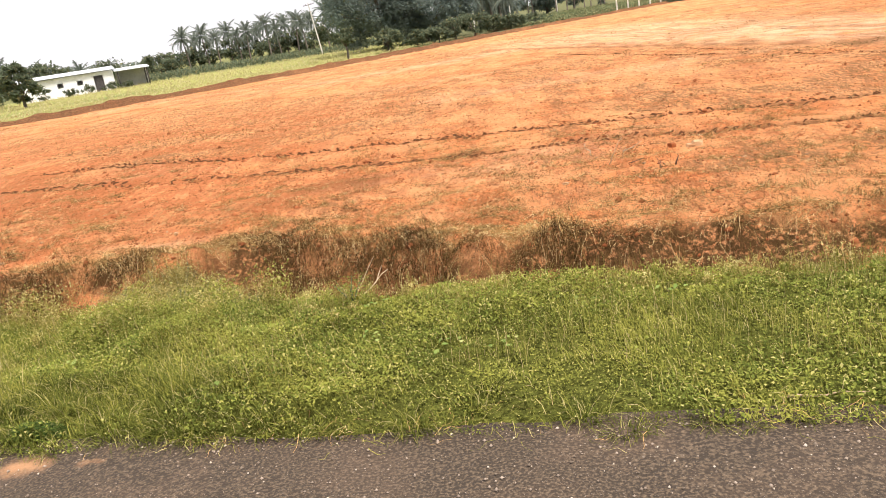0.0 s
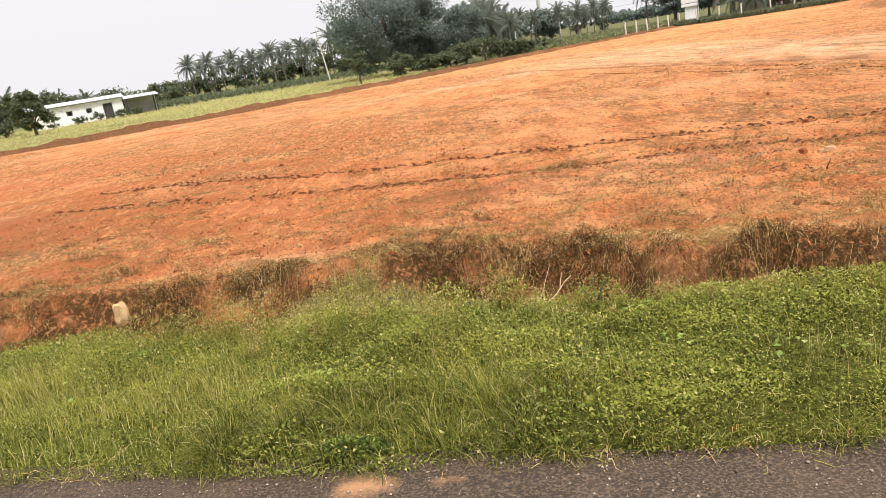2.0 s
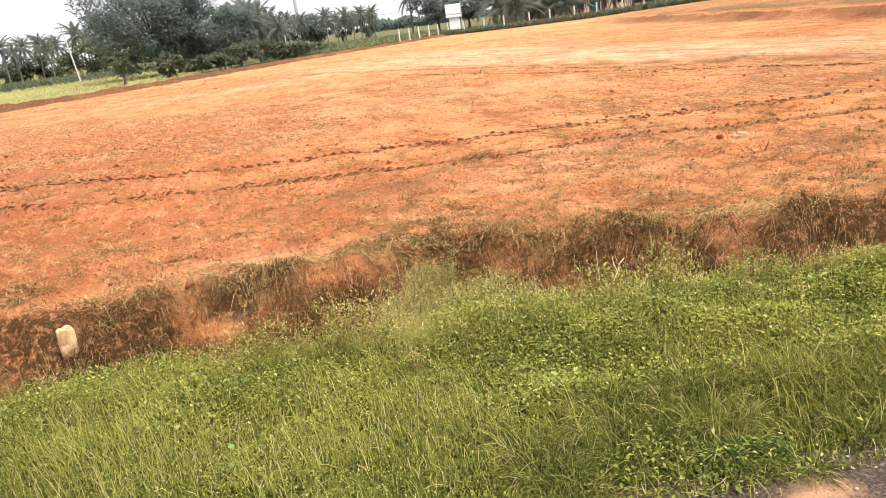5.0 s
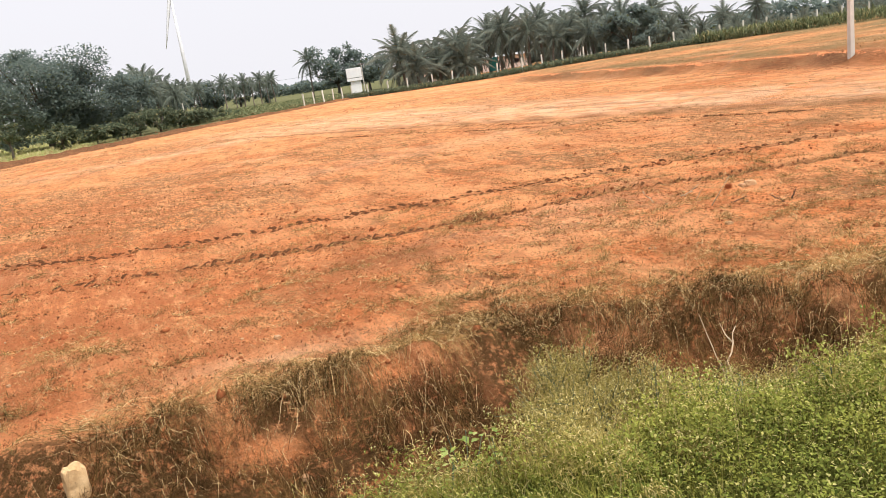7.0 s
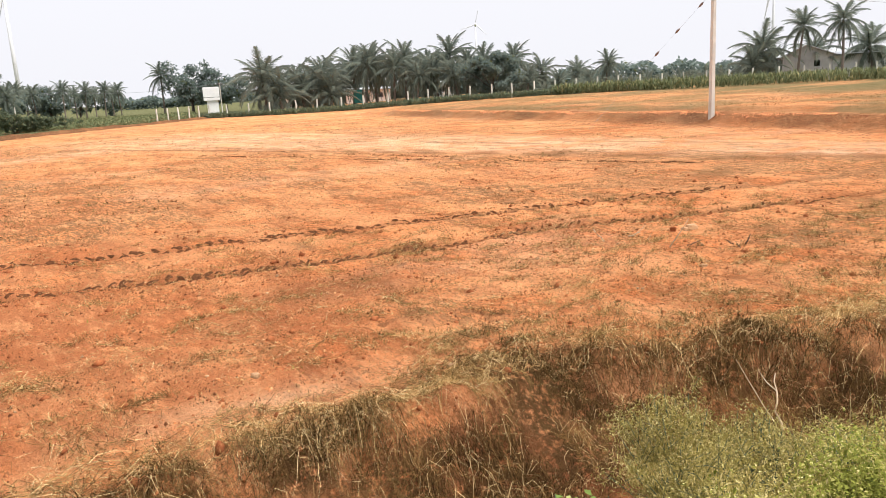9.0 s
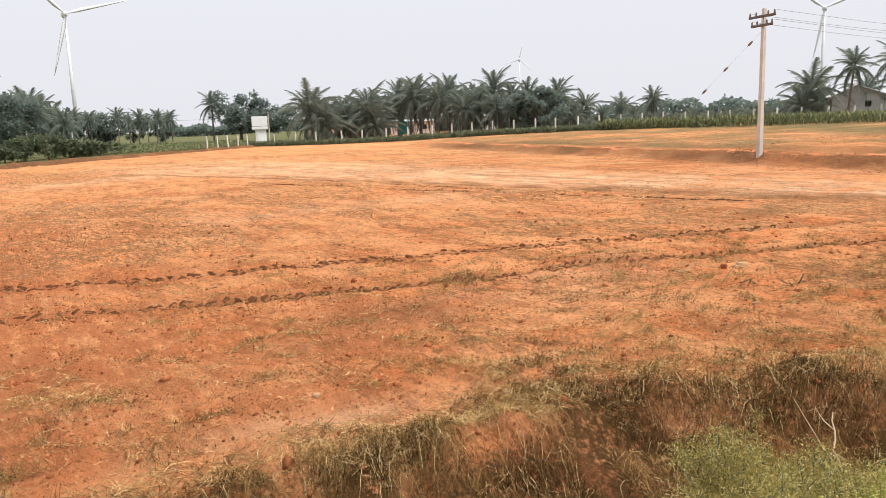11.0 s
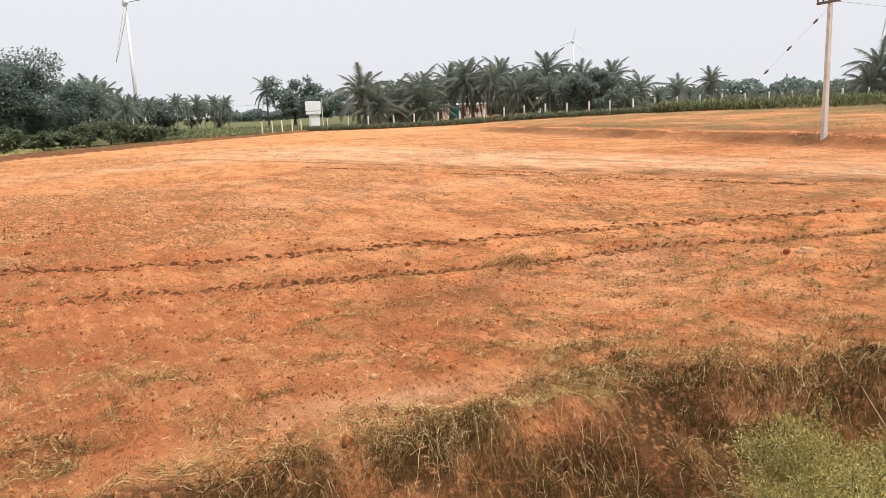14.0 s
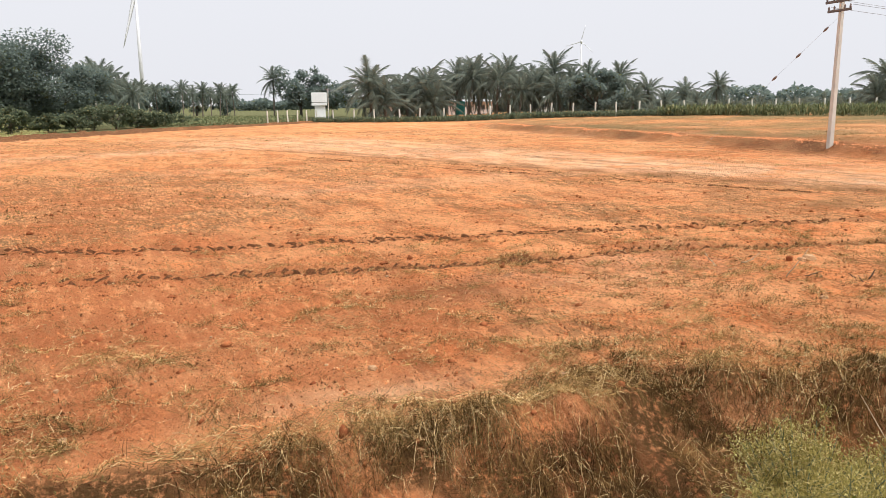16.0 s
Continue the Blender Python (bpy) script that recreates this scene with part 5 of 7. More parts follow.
def ridge_clods():
    """Turned clods along the terrace step and the far earth bank."""
    r = np.random.default_rng(63)
    n = 7600
    y = np.where(r.random(n) < 0.6, r.uniform(12, 40, n), r.uniform(12, 64, n))
    ts = r.normal(0.15, 0.8, n)
    x = 19.3 + (y - 15) * 0.262 + ts * 1.034
    m = 2200
    s = r.uniform(-5, 79, m)
    c = r.normal(-0.3, 0.6, m)
    x[:m], y[:m] = -30 + 0.741 * s - 0.672 * c, 40 + 0.672 * s + 0.741 * c
    lift = np.zeros(n)
    lift[:m] = 0.45 * np.exp(-(c / 0.75) ** 2)
    size = 0.012 + 0.034 * r.random(n) ** 3
    oct_v = np.array([(1, 0, 0), (0, 1, 0), (-1, 0, 0), (0, -1, 0), (0.2, 0.1, 0.55), (0, 0, -0.6)])
    f = np.array([(0, 1, 4), (1, 2, 4), (2, 3, 4), (3, 0, 4), (1, 0, 5), (2, 1, 5), (3, 2, 5), (0, 3, 5)])
    verts = oct_v[None] * size[:, None, None] * r.uniform(0.6, 1.4, (n, 6, 3))
    verts += np.stack([x, y, land(x, y, False) + lift], -1)[:, None]
    me = quick_mesh("ridge_clods", verts.reshape(-1, 3), tris=(np.arange(n)[:, None, None] * 6 + f[None]).reshape(-1, 3))
    tagged(placed("ridge_clods", me, RIDGECLOD), "turned red clods along the earth ridges", "clods", kind="stuff")


def far_ruts():
    """Dark lines of old wheel ruts along the near side of the pale field road."""
    r = np.random.default_rng(81)
    for ys, xs, n in (((13.5, 15.8, 18.8, 23.0, 26.0, 31.0), (9.75, 9.0, 7.8, 6.6, 6.0, 4.7), 4200), ((17.0, 21.0, 26.5, 31.0), (8.9, 8.03, 7.27, 6.4), 1500)):
        y = r.uniform(ys[0], ys[-1], n)
        keep = fbm(y, y * 0 + n, 0.8, 3, 82) > 0.30 + 0.35 * r.random(n)
        y = y[keep]
        n = len(y)
        x = np.interp(y, ys, xs) + r.normal(0, 0.055, n) + 0.12 * (fbm(y, y * 0, 0.5, 2, 83) - 0.5)
        blades("wheel_rut", x, y, land(x, y) - 0.006, 0.02 + 0.04 * r.random(n), 0.015 + 0.035 * r.random(n), np.abs(r.normal(1.0, 0.3, n)), r.uniform(0, 6.283, n), r.uniform(0, 0.6, n), DARKSOIL, "dark line of an old wheel rut beside the pale field road", "rut", 0.0, True)


def lip_crumbs():
    """Lighter crumbs that paint the sunlit edge of the terrace step."""
    r = np.random.default_rng(85)
    n = 5200
    y = 15.5 + 46 * r.random(n) ** 1.2
    foot = 19.3 + (y - 15) * 0.262
    x = foot + 1.034 * (0.38 - 1.1 * (fbm(foot, y, 0.5, 3, 17) - 0.5) + r.normal(0, 0.09, n))
    keep = fbm(y, y * 0, 0.6, 3, 86) > 0.25 + 0.3 * r.random(n)
    x, y = x[keep], y[keep]
    n = len(x)
    size = 0.016 + 0.03 * r.random(n) ** 2
    v = np.array([(1, 0, -0.4), (-0.5, 0.87, -0.4), (-0.5, -0.87, -0.4), (0, 0, 0.8)])[None] * size[:, None, None] * r.uniform(0.6, 1.4, (n, 4, 3))
    v += np.stack([x, y, land(x, y, False)], -1)[:, None]
    f = np.array([(0, 1, 3), (1, 2, 3), (2, 0, 3)])
    me = quick_mesh("lip_crumbs", v.reshape(-1, 3), tris=(np.arange(n)[:, None, None] * 4 + f[None]).reshape(-1, 3))
    tagged(placed("lip_crumbs", me, SUNLITLIP), "bright orange crumbs painting the sunlit terrace edge", "crumbs", kind="stuff")


far_ruts()
lip_crumbs()
ridge_clods()
verge_grass()
outer_grass()
verge_weeds()
bank_straw()
field_straw()
clods()


def rock_mesh(sx, sy, sz, seed, rough=0.28):
    bm = bmesh.new()
    bmesh.ops.create_icosphere(bm, subdivisions=3, radius=1.0)
    for v in bm.verts:
        p = v.co.copy()
        k = 1 + rough * (noise.noise(p * 1.3 + Vector((seed, 0, 0))) + 0.5 * noise.noise(p * 3.1 + Vector((0, seed, 0))))
        q = Vector((max(-0.75, min(0.75, p.x)), max(-0.75, min(0.75, p.y)), max(-0.7, min(0.8, p.z)))) * k
        v.co = Vector((q.x * sx, q.y * sy, q.z * sz))
    return bm


def stones():
    ob = part("boundary_stone", rock_mesh(0.078, 0.062, 0.14, 5.1, 0.24), LIMESTONE)
    ob.matrix_basis = pose(-4.57, 6.88, -0.51, 3, -2, 25)
    tagged(ob, "pale yellow boundary stone standing at the ditch edge", "stone")
    r = random.Random(9)
    meshes = []
    for k in range(4):
        bm = rock_mesh(0.045, 0.036, 0.028, 11.0 + k)
        me = bpy.data.meshes.new("field_stone")
        bm.to_mesh(me)
        bm.free()
        meshes.append(me)
    spots = [(-3.12, 8.06, 0.8), (-2.2, 7.2, 0.6), (-3.45, 6.4, 0.7), (-5.0, 7.9, 0.8), (-1.6, 11.0, 0.6), (2.93, 9.03, 1.9), (2.84, 9.06, 1.3), (1.11, 7.64, 0.9), (0.6, 9.3, 0.6), (-0.9, 7.5, 0.6)]
    spots += [(r.uniform(-6, 4), r.uniform(7.4, 12), r.uniform(0.25, 0.6)) for _ in range(34)]
    for k, (x, y, s) in enumerate(spots):
        ob = placed("field_stone", meshes[k % 4], PEBBLE, m=pose(x, y, ground_z(x, y) + 0.008 * s, 0, 0, r.uniform(0, 360)) @ Matrix.Scale(s, 4))
        tagged(ob, "small pale stone lying on red soil", "stone", "stones on the field")
    ob = part("field_stone", rock_mesh(0.055, 0.046, 0.038, 21.0, 0.2), CLOD)
    ob.matrix_basis = pose(2.64, 9.08, ground_z(2.64, 9.08) + 0.02, 0, 0, 30)
    tagged(ob, "round dark brown stone lying on red soil", "stone", "stones on the field")


stones()


def gravel():
    """Loose grit lying along the broken edge of the asphalt."""
    r = np.random.default_rng(83)
    n = 5200
    x = r.uniform(-7, 4, n)
    v = 0.05 - 0.95 * r.random(n) ** 1.6
    y = v + 2.5 - ROAD_SLOPE * x
    s = 0.002 + 0.006 * r.random(n) ** 3
    o = np.array([(1, 0, 0), (0, 1, 0), (-1, 0, 0), (0, -1, 0), (0.1, 0.1, 0.8), (0, 0, -0.6)])
    f = np.array([(0, 1, 4), (1, 2, 4), (2, 3, 4), (3, 0, 4), (1, 0, 5), (2, 1, 5), (3, 2, 5), (0, 3, 5)])
    p = o[None] * s[:, None, None] * r.uniform(0.6, 1.4, (n, 6, 3))
    p += np.stack([x, y, -0.088 - 0.004 * (v + 2.8) + 0.003 + 0 * x], -1)[:, None]
    me = quick_mesh("gravel", p.reshape(-1, 3), tris=(np.arange(n)[:, None, None] * 6 + f[None]).reshape(-1, 3))
    tagged(placed("gravel", me, GRIT), "loose pale grit along the broken asphalt edge", "gravel", kind="stuff")


GRIT = blade_material("pale_grit", (0.10, 0.075, 0.055), (0.40, 0.32, 0.25), (0.55, 0.47, 0.38), 0.12, 0.9, 0.0)
gravel()


def tube(bm, pts, radii, sides=7):
    """A tapering round limb along pts."""
    rings = []
    for k, (p, rad) in enumerate(zip(pts, radii)):
        p = Vector(p)
        d = (Vector(pts[min(k + 1, len(pts) - 1)]) - Vector(pts[max(k - 1, 0)])).normalized()
        a = d.orthogonal().normalized()
        b = d.cross(a)
        rings.append([bm.verts.new(p + (a * math.cos(t) + b * math.sin(t)) * rad) for t in [6.28319 * j / sides for j in range(sides)]])
    for r0, r1 in zip(rings, rings[1:]):
        for j in range(sides):
            bm.faces.new((r0[j], r0[(j + 1) % sides], r1[(j + 1) % sides], r1[j])).smooth = True
    bm.faces.new(rings[0][::-1])
    bm.faces.new(rings[-1])


def box(bm, lo, hi, bevel=0.0):
    vs = [bm.verts.new((x, y, z)) for x in (lo[0], hi[0]) for y in (lo[1], hi[1]) for z in (lo[2], hi[2])]
    fs = [bm.faces.new([vs[i] for i in q]) for q in ((0, 1, 3, 2), (4, 6, 7, 5), (0, 4, 5, 1), (2, 3, 7, 6), (0, 2, 6, 4), (1, 5, 7, 3))]
    if bevel:
        es = list({e for f in fs for e in f.edges})
        bmesh.ops.bevel(bm, geom=es, offset=bevel, segments=2, affect="EDGES")


def stick(x, y, length, turn, rise, mat, label, rad=0.012, crook=0.04, fork=True):
    bm = bmesh.new()
    r = random.Random(int(x * 100 + y * 10))
    pts = [(length * k / 6, crook * r.uniform(-1, 1), 0.012 + rise * k / 6 + 0.01 * r.random()) for k in range(7)]
    tube(bm, pts, [rad * (1 - 0.1 * k) for k in range(7)], 6)
    if fork:
        a = Vector(pts[4])
        tube(bm, [a, a + Vector((0.06, 0.05, 0.03)), a + Vector((0.13, 0.09, 0.08))], [rad * 0.6, rad * 0.45, rad * 0.25], 5)
    ob = part("stick", bm, mat)
    ob.matrix_basis = pose(x, y, ground_z(x, y), 0, 0, turn)
    tagged(ob, label, "stick", "sticks on the field")


stick(1.73, 9.36, 0.12, 130, 0.13, STICKWOOD, "bleached crooked stick poking out of the soil", 0.012, 0.03, False)
stick(1.74, 8.47, 0.19, -50, 0.30, STICKWOOD, "thin bleached branch standing aslant in the soil", 0.007, 0.02, False)
stick(2.09, 9.30, 0.14, -40, 0.05, STICKWOOD, "short broken stick lying on the soil", 0.010, 0.02)
stick(2.01, 8.97, 0.07, -53, 0.12, STICKWOOD, "thin dry stalk standing in the soil", 0.004, 0.006, False)
stick(1.95, 8.39, 0.16, -25, 0.05, DARKSTICK, "dark root lying on the soil", 0.008, 0.02, False)
stick(2.23, 8.03, 0.08, 121, 0.06, DARKSTICK, "dark short root sticking out of the soil", 0.008, 0.015, False)
stick(2.18, 7.92, 0.05, 121, 0.06, DARKSTICK, "dark short root sticking out of the soil", 0.007, 0.012, False)
stick(2.34, 7.96, 0.05, -60, 0.12, DARKSTICK, "dark curved root standing out of the soil", 0.010, 0.018, False)
stick(-0.97, 5.735, 0.37, 38, 0.22, STICKWOOD, "bare pale forked twig propped on the cut bank", 0.0075, 0.035)
stick(-0.99, 5.72, 0.46, 62, 0.28, STICKWOOD, "thin bare twig leaning on the cut bank", 0.0035, 0.012, False)
stick(1.05, 2.50, 0.30, -8, 0.0, STICKWOOD, "pale straw stalk lying at the asphalt edge", 0.006, 0.01, False)


def feathery_bush(x, y, height, spread, seed, flowers=True, n=23000):
    """A bushy weed of fine branching stems with tiny leaves and pale flower heads."""
    r = np.random.default_rng(seed)
    z0 = ground_z(x, y)
    root = thing("roadside_bush", pose(x, y, z0), "feathery grey-green weed bush dotted with pale yellow flowers", "bush")
    bm = bmesh.new()
    tips = []
    for k in range(46):
        a, s = r.uniform(0, 6.283), spread * math.sqrt(r.random())
        top = Vector((math.cos(a) * s, math.sin(a) * s, height * (0.68 + 0.4 * r.random()) * (1 - 0.35 * (s / spread) ** 2)))
        mid = Vector((top.x * 0.4, top.y * 0.4, top.z * 0.5))
        tube(bm, [Vector((r.normal(0, 0.03), r.normal(0, 0.03), -0.02)), mid, top], [0.004, 0.003, 0.0015], 4)
        tips.append((mid, top))
        for j in range(5):
            base = mid.lerp(top, r.uniform(0.1, 0.9))
            tip = base + Vector((r.normal(0, 0.06), r.normal(0, 0.06), r.uniform(0.04, 0.13)))
            tube(bm, [base, base.lerp(tip, 0.5) + Vector((0, 0, 0.01)), tip], [0.0018, 0.0014, 0.001], 3)
            tips.append((base, tip))
    part("stem", bm, SHRUBLEAF, root)
    k = r.integers(0, len(tips), n)
    t = r.random(n) ** 0.7
    mids, tops = np.array([m for m, _ in tips]), np.array([q for _, q in tips])
    p = mids[k] * (1 - t[:, None]) + tops[k] * t[:, None] + r.normal(0, 1, (n, 3)) * np.array([0.026, 0.026, 0.022])
    p[:, 2] = np.abs(p[:, 2])
    me = leaves("foliage", p[:, 0], p[:, 1], p[:, 2], 0.010 + 0.016 * r.random(n), r.normal(0.5, 0.6, n), r.uniform(0, 6.283, n), None, "", "", 0.16)
    placed("foliage", me, FEATHER, root)
    if flowers:
        m = n // 36
        k = r.integers(0, len(tips), m)
        q = tops[k] + r.normal(0, 1, (m, 3)) * np.array([0.02, 0.02, 0.02])
        me = leaves("flower_spray", q[:, 0], q[:, 1], q[:, 2], 0.005 + 0.005 * r.random(m), r.normal(0.2, 0.5, m), r.uniform(0, 6.283, m), None, "", "", 0.95)
        tagged(placed("flower_spray", me, FLOWER, root), "tiny pale yellow flower heads", kind="stuff")


feathery_bush(-2.26, 5.46, 0.74, 0.36, 3)
for k, (px, pv, tall, wide) in enumerate(((-1.93, 2.36, 0.54, 0.30), (-2.52, 2.14, 0.44, 0.26), (-1.52, 2.36, 0.46, 0.28), (-1.12, 2.34, 0.40, 0.26))):
    feathery_bush(px, pv + 2.5 - ROAD_SLOPE * px, tall, wide, 50 + k, k < 3, 13000)


def broad_plant(x, y, height, count, size, seed, label):
    r = np.random.default_rng(seed)
    root = thing("broad_leaf_plant", pose(x, y, ground_z(x, y)), label, "plant")
    bm = bmesh.new()
    for k in range(5):
        a = r.uniform(0, 6.283)
        tube(bm, [(0, 0, -0.02), (0.04 * math.cos(a), 0.04 * math.sin(a), height * 0.5), (0.10 * math.cos(a), 0.10 * math.sin(a), height)], [0.006, 0.004, 0.002], 4)
    part("stem", bm, SHRUBLEAF, root)
    a, s = r.uniform(0, 6.283, count), 0.14 * np.sqrt(r.random(count))
    me = leaves("foliage", s * np.cos(a), s * np.sin(a), height * (0.3 + 0.75 * r.random(count)), size * (0.6 + 0.6 * r.random(count)), r.normal(-0.1, 0.3, count), a + r.normal(0, 0.5, count), None, "", "", 0.75)
    placed("foliage", me, LEAFBRIGHT if count < 60 else RIMLEAF, root)


broad_plant(-2.78, 5.72, 0.40, 34, 0.055, 1, "bright green broad-leaved weed rising from the ditch")
broad_plant(-2.62, 5.60, 0.36, 26, 0.05, 2, "bright green broad-leaved weed rising from the ditch")
broad_plant(-3.0, 5.5, 0.36, 40, 0.03, 3, "small pale-flowered weed rising from the ditch")
for k, (px, pv) in enumerate(((-1.9, 2.35), (-1.6, 2.3), (-1.75, 2.05), (-1.3, 2.2), (-1.05, 2.0), (-2.0, 1.95), (-2.4, 2.0), (-3.4, 2.05), (-4.3, 2.0), (-1.45, 1.85), (-0.75, 1.8), (-1.72, 2.2), (-1.3, 2.42), (-0.95, 2.3), (-0.7, 2.4), (-0.4, 2.25), (-0.1, 2.35))):
    broad_plant(px, pv + 2.5 - ROAD_SLOPE * px, (0.12 if k < 11 else 0.30) + 0.05 * (k % 3), 420, 0.016, 20 + k, "leafy yellow-green weed crowding the ditch edge")
broad_plant(-0.9, 4.95, 0.20, 40, 0.035, 4, "leafy green weed at the ditch edge")


# ---- palms, trees, shrubs ----
def frond_mesh(name, rise, droop, hang, seed):
    """One palm frond, 1 m long along +x: an arched midrib with two rows of leaflets."""
    r = random.Random(seed)
    bm = bmesh.new()

    def rib(s):
        return Vector((s * (1 - 0.22 * droop * s), 0, rise * s - droop * s * s))
    prev = None
    for k in range(9):
        p = rib(k / 8)
        w = 0.012 * (1 - k / 9)
        cur = [bm.verts.new(p + Vector((0, w, 0))), bm.verts.new(p + Vector((0, -w, 0))), bm.verts.new(p + Vector((0, 0, -w * 1.2)))]
        if prev:
            for j in range(3):
                bm.faces.new((prev[j], prev[(j + 1) % 3], cur[(j + 1) % 3], cur[j]))
        prev = cur
    for k in range(48):
        s = 0.12 + 0.88 * k / 47
        p = rib(s)
        ln = (0.21 * math.sin(math.pi * min(1, 0.18 + s * 0.76)) + 0.03) * r.uniform(0.7, 1.2)
        for side in (1, -1):
            out = Vector((0.55 + 0.35 * s, side * 0.85, -hang * r.uniform(0.5, 1.3))).normalized()
            tip = p + out * ln + Vector((0, 0, -0.35 * ln * r.random()))
            along = Vector((0.017, 0, 0.0))
            bm.faces.new((bm.verts.new(p - along * 0.7), bm.verts.new(p + along * 0.7), bm.verts.new(tip)))
    me = bpy.data.meshes.new(name)
    bm.to_mesh(me)
    bm.free()
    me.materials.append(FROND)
    return me


FRONDS = [frond_mesh("frond", 0.35, 0.50, 0.6, 1), frond_mesh("frond", 0.22, 0.80, 1.1, 2), frond_mesh("frond", 0.05, 0.90, 1.6, 3), frond_mesh("frond", 0.4, 0.72, 0.9, 4)]


def palm_kind(trunk_h, frond_len, seed, count=28, girth=0.16, upright=0.0):
    r = random.Random(seed)
    root = thing("coconut_palm", Matrix.Identity(4), "coconut palm with a slim grey trunk and arching green fronds", "palm tree", "coconut palms")
    bm = bmesh.new()
    bend = Vector((r.uniform(-0.5, 0.5), r.uniform(-0.5, 0.5), 0))
    pts = [Vector((0, 0, -0.3)) + bend * (k / 8) ** 2 + Vector((0, 0, (trunk_h + 0.3) * k / 8)) for k in range(9)]
    tube(bm, pts, [girth * (1.35 - 0.6 * k / 8) + (0.05 if k % 2 else 0) * girth for k in range(9)], 8)
    part("trunk", bm, BARK, root)
    head = pts[-1]
    for k in range(count):
        q = (k + 0.5) / count
        elev = 78 - 122 * q + r.uniform(-9, 9) + upright * 22
        me = FRONDS[0] if q < 0.28 else (FRONDS[3] if q < 0.5 else (FRONDS[1] if q < 0.8 else FRONDS[2]))
        ln = frond_len * r.uniform(0.85, 1.1) * (0.82 if q < 0.12 else 1)
        m = Matrix.Translation(head) @ pose(0, 0, 0, 0, 0, k * 137.5 + r.uniform(-12, 12)) @ pose(0, 0, 0, 0, -elev, 0) @ pose(0, 0, 0, r.uniform(-25, 25)) @ Matrix.Scale(ln, 4)
        placed("frond", me, FROND, root, m=m)
    bm = bmesh.new()
    for k in range(7):
        a = k * 0.9
        bmesh.ops.create_icosphere(bm, subdivisions=1, radius=0.13, matrix=Matrix.Translation(head + Vector((0.22 * math.cos(a), 0.22 * math.sin(a), -0.25 - 0.1 * (k % 2)))))
    part("coconut", bm, SHRUBLEAF, root)
    return root


LATE, EARLY = (-5.09, 3.63), (-1.47, 0.41)


def spot(eye, az, dist):
    a = radians(az)
    return eye[0] + dist * math.sin(a), eye[1] + dist * math.cos(a)


PALMS = {"tall": (palm_kind(4.6, 4.0, 1), 4.6, 3.3), "mid": (palm_kind(3.4, 4.2, 2, 28), 3.4, 3.6), "low": (palm_kind(1.6, 3.6, 3, 24, 0.2, 0.6), 1.6, 3.3),
         "old": (palm_kind(6.4, 3.2, 4, 26, 0.13), 6.4, 2.5), "young": (palm_kind(0.4, 2.6, 5, 16, 0.16, 0.7), 0.4, 2.5)}
used = set()


def plant_palm(kind, eye, az, dist, top):
    """A palm of that kind, scaled so that its crown tops out at elevation top (degrees) from eye."""
    root, th, fh = PALMS[kind]
    x, y = spot(eye, az, dist)
    z = ground_z(x, y)
    s = (1.34 + dist * math.tan(radians(top)) - z) / (th + fh)
    m = pose(x, y, z, 0, 0, (az * 997 + dist * 31) % 360) @ Matrix.Scale(s, 4)
    if kind not in used:
        used.add(kind)
        root.matrix_basis = m
    else:
        keep = root.scale.copy()
        root.scale = (1, 1, 1)
        copy_thing(root, m)
        root.scale = keep


# grove behind the fence
for kind, az, d, top in (("mid", 24.6, 97, 3.47), ("low", 25.6, 96, 2.3), ("mid", 26.4, 101, 2.75), ("low", 27.3, 98, 2.2), ("mid", 28.3, 98, 3.3), ("low", 29.2, 97, 1.9), ("mid", 29.8, 103, 2.7),
                         ("tall", 31.0, 104, 3.6), ("tall", 31.8, 99, 3.7), ("tall", 32.6, 101, 3.75), ("mid", 33.2, 121, 3.0), ("tall", 33.9, 98, 3.3), ("tall", 34.8, 103, 3.8), ("mid", 35.6, 97, 2.7),
                         ("tall", 36.4, 104, 3.0), ("mid", 37.1, 99, 2.9), ("tall", 37.9, 101, 4.1), ("mid", 38.6, 97, 2.5), ("tall", 39.3, 103, 2.9), ("tall", 40.4, 100, 3.2), ("mid", 41.1, 96, 2.4), ("mid", 41.8, 104, 2.8),
                         ("tall", 42.7, 98, 3.2), ("mid", 44.9, 101, 2.2), ("mid", 47.3, 104, 1.8), ("tall", 49.4, 100, 2.2), ("low", 43.7, 97, 1.6), ("low", 46.1, 97, 1.1), ("low", 48.3, 96, 1.0),
                         ("mid", 25.2, 112, 2.6), ("mid", 30.4, 122, 2.7), ("mid", 35.2, 116, 2.9), ("mid", 39.9, 115, 2.6), ("mid", 37.5, 118, 2.8), ("mid", 27.7, 116, 2.5)):
    plant_palm(kind, LATE, az, d, top)
# young palms behind the maize
for k in range(26):
    plant_palm("young", LATE, 45.2 + k * 0.62 + 0.2 * math.sin(k * 3.1), 92 + 9 * ((k * 7) % 5) / 4, 0.15 + 0.45 * ((k * 5) % 7) / 7 + 0.012 * k)
# palms by the farmhouse
for kind, az, d, top in (("low", 59.2, 84, 2.0), ("mid", 59.95, 86, 3.3), ("low", 60.4, 96, 1.9), ("old", 62.1, 84, 4.0), ("mid", 63.3, 92, 2.6), ("old", 64.75, 83, 4.3), ("mid", 66.5, 92, 3.1), ("mid", 68.6, 88, 3.3)):
    plant_palm(kind, LATE, az, d, top)
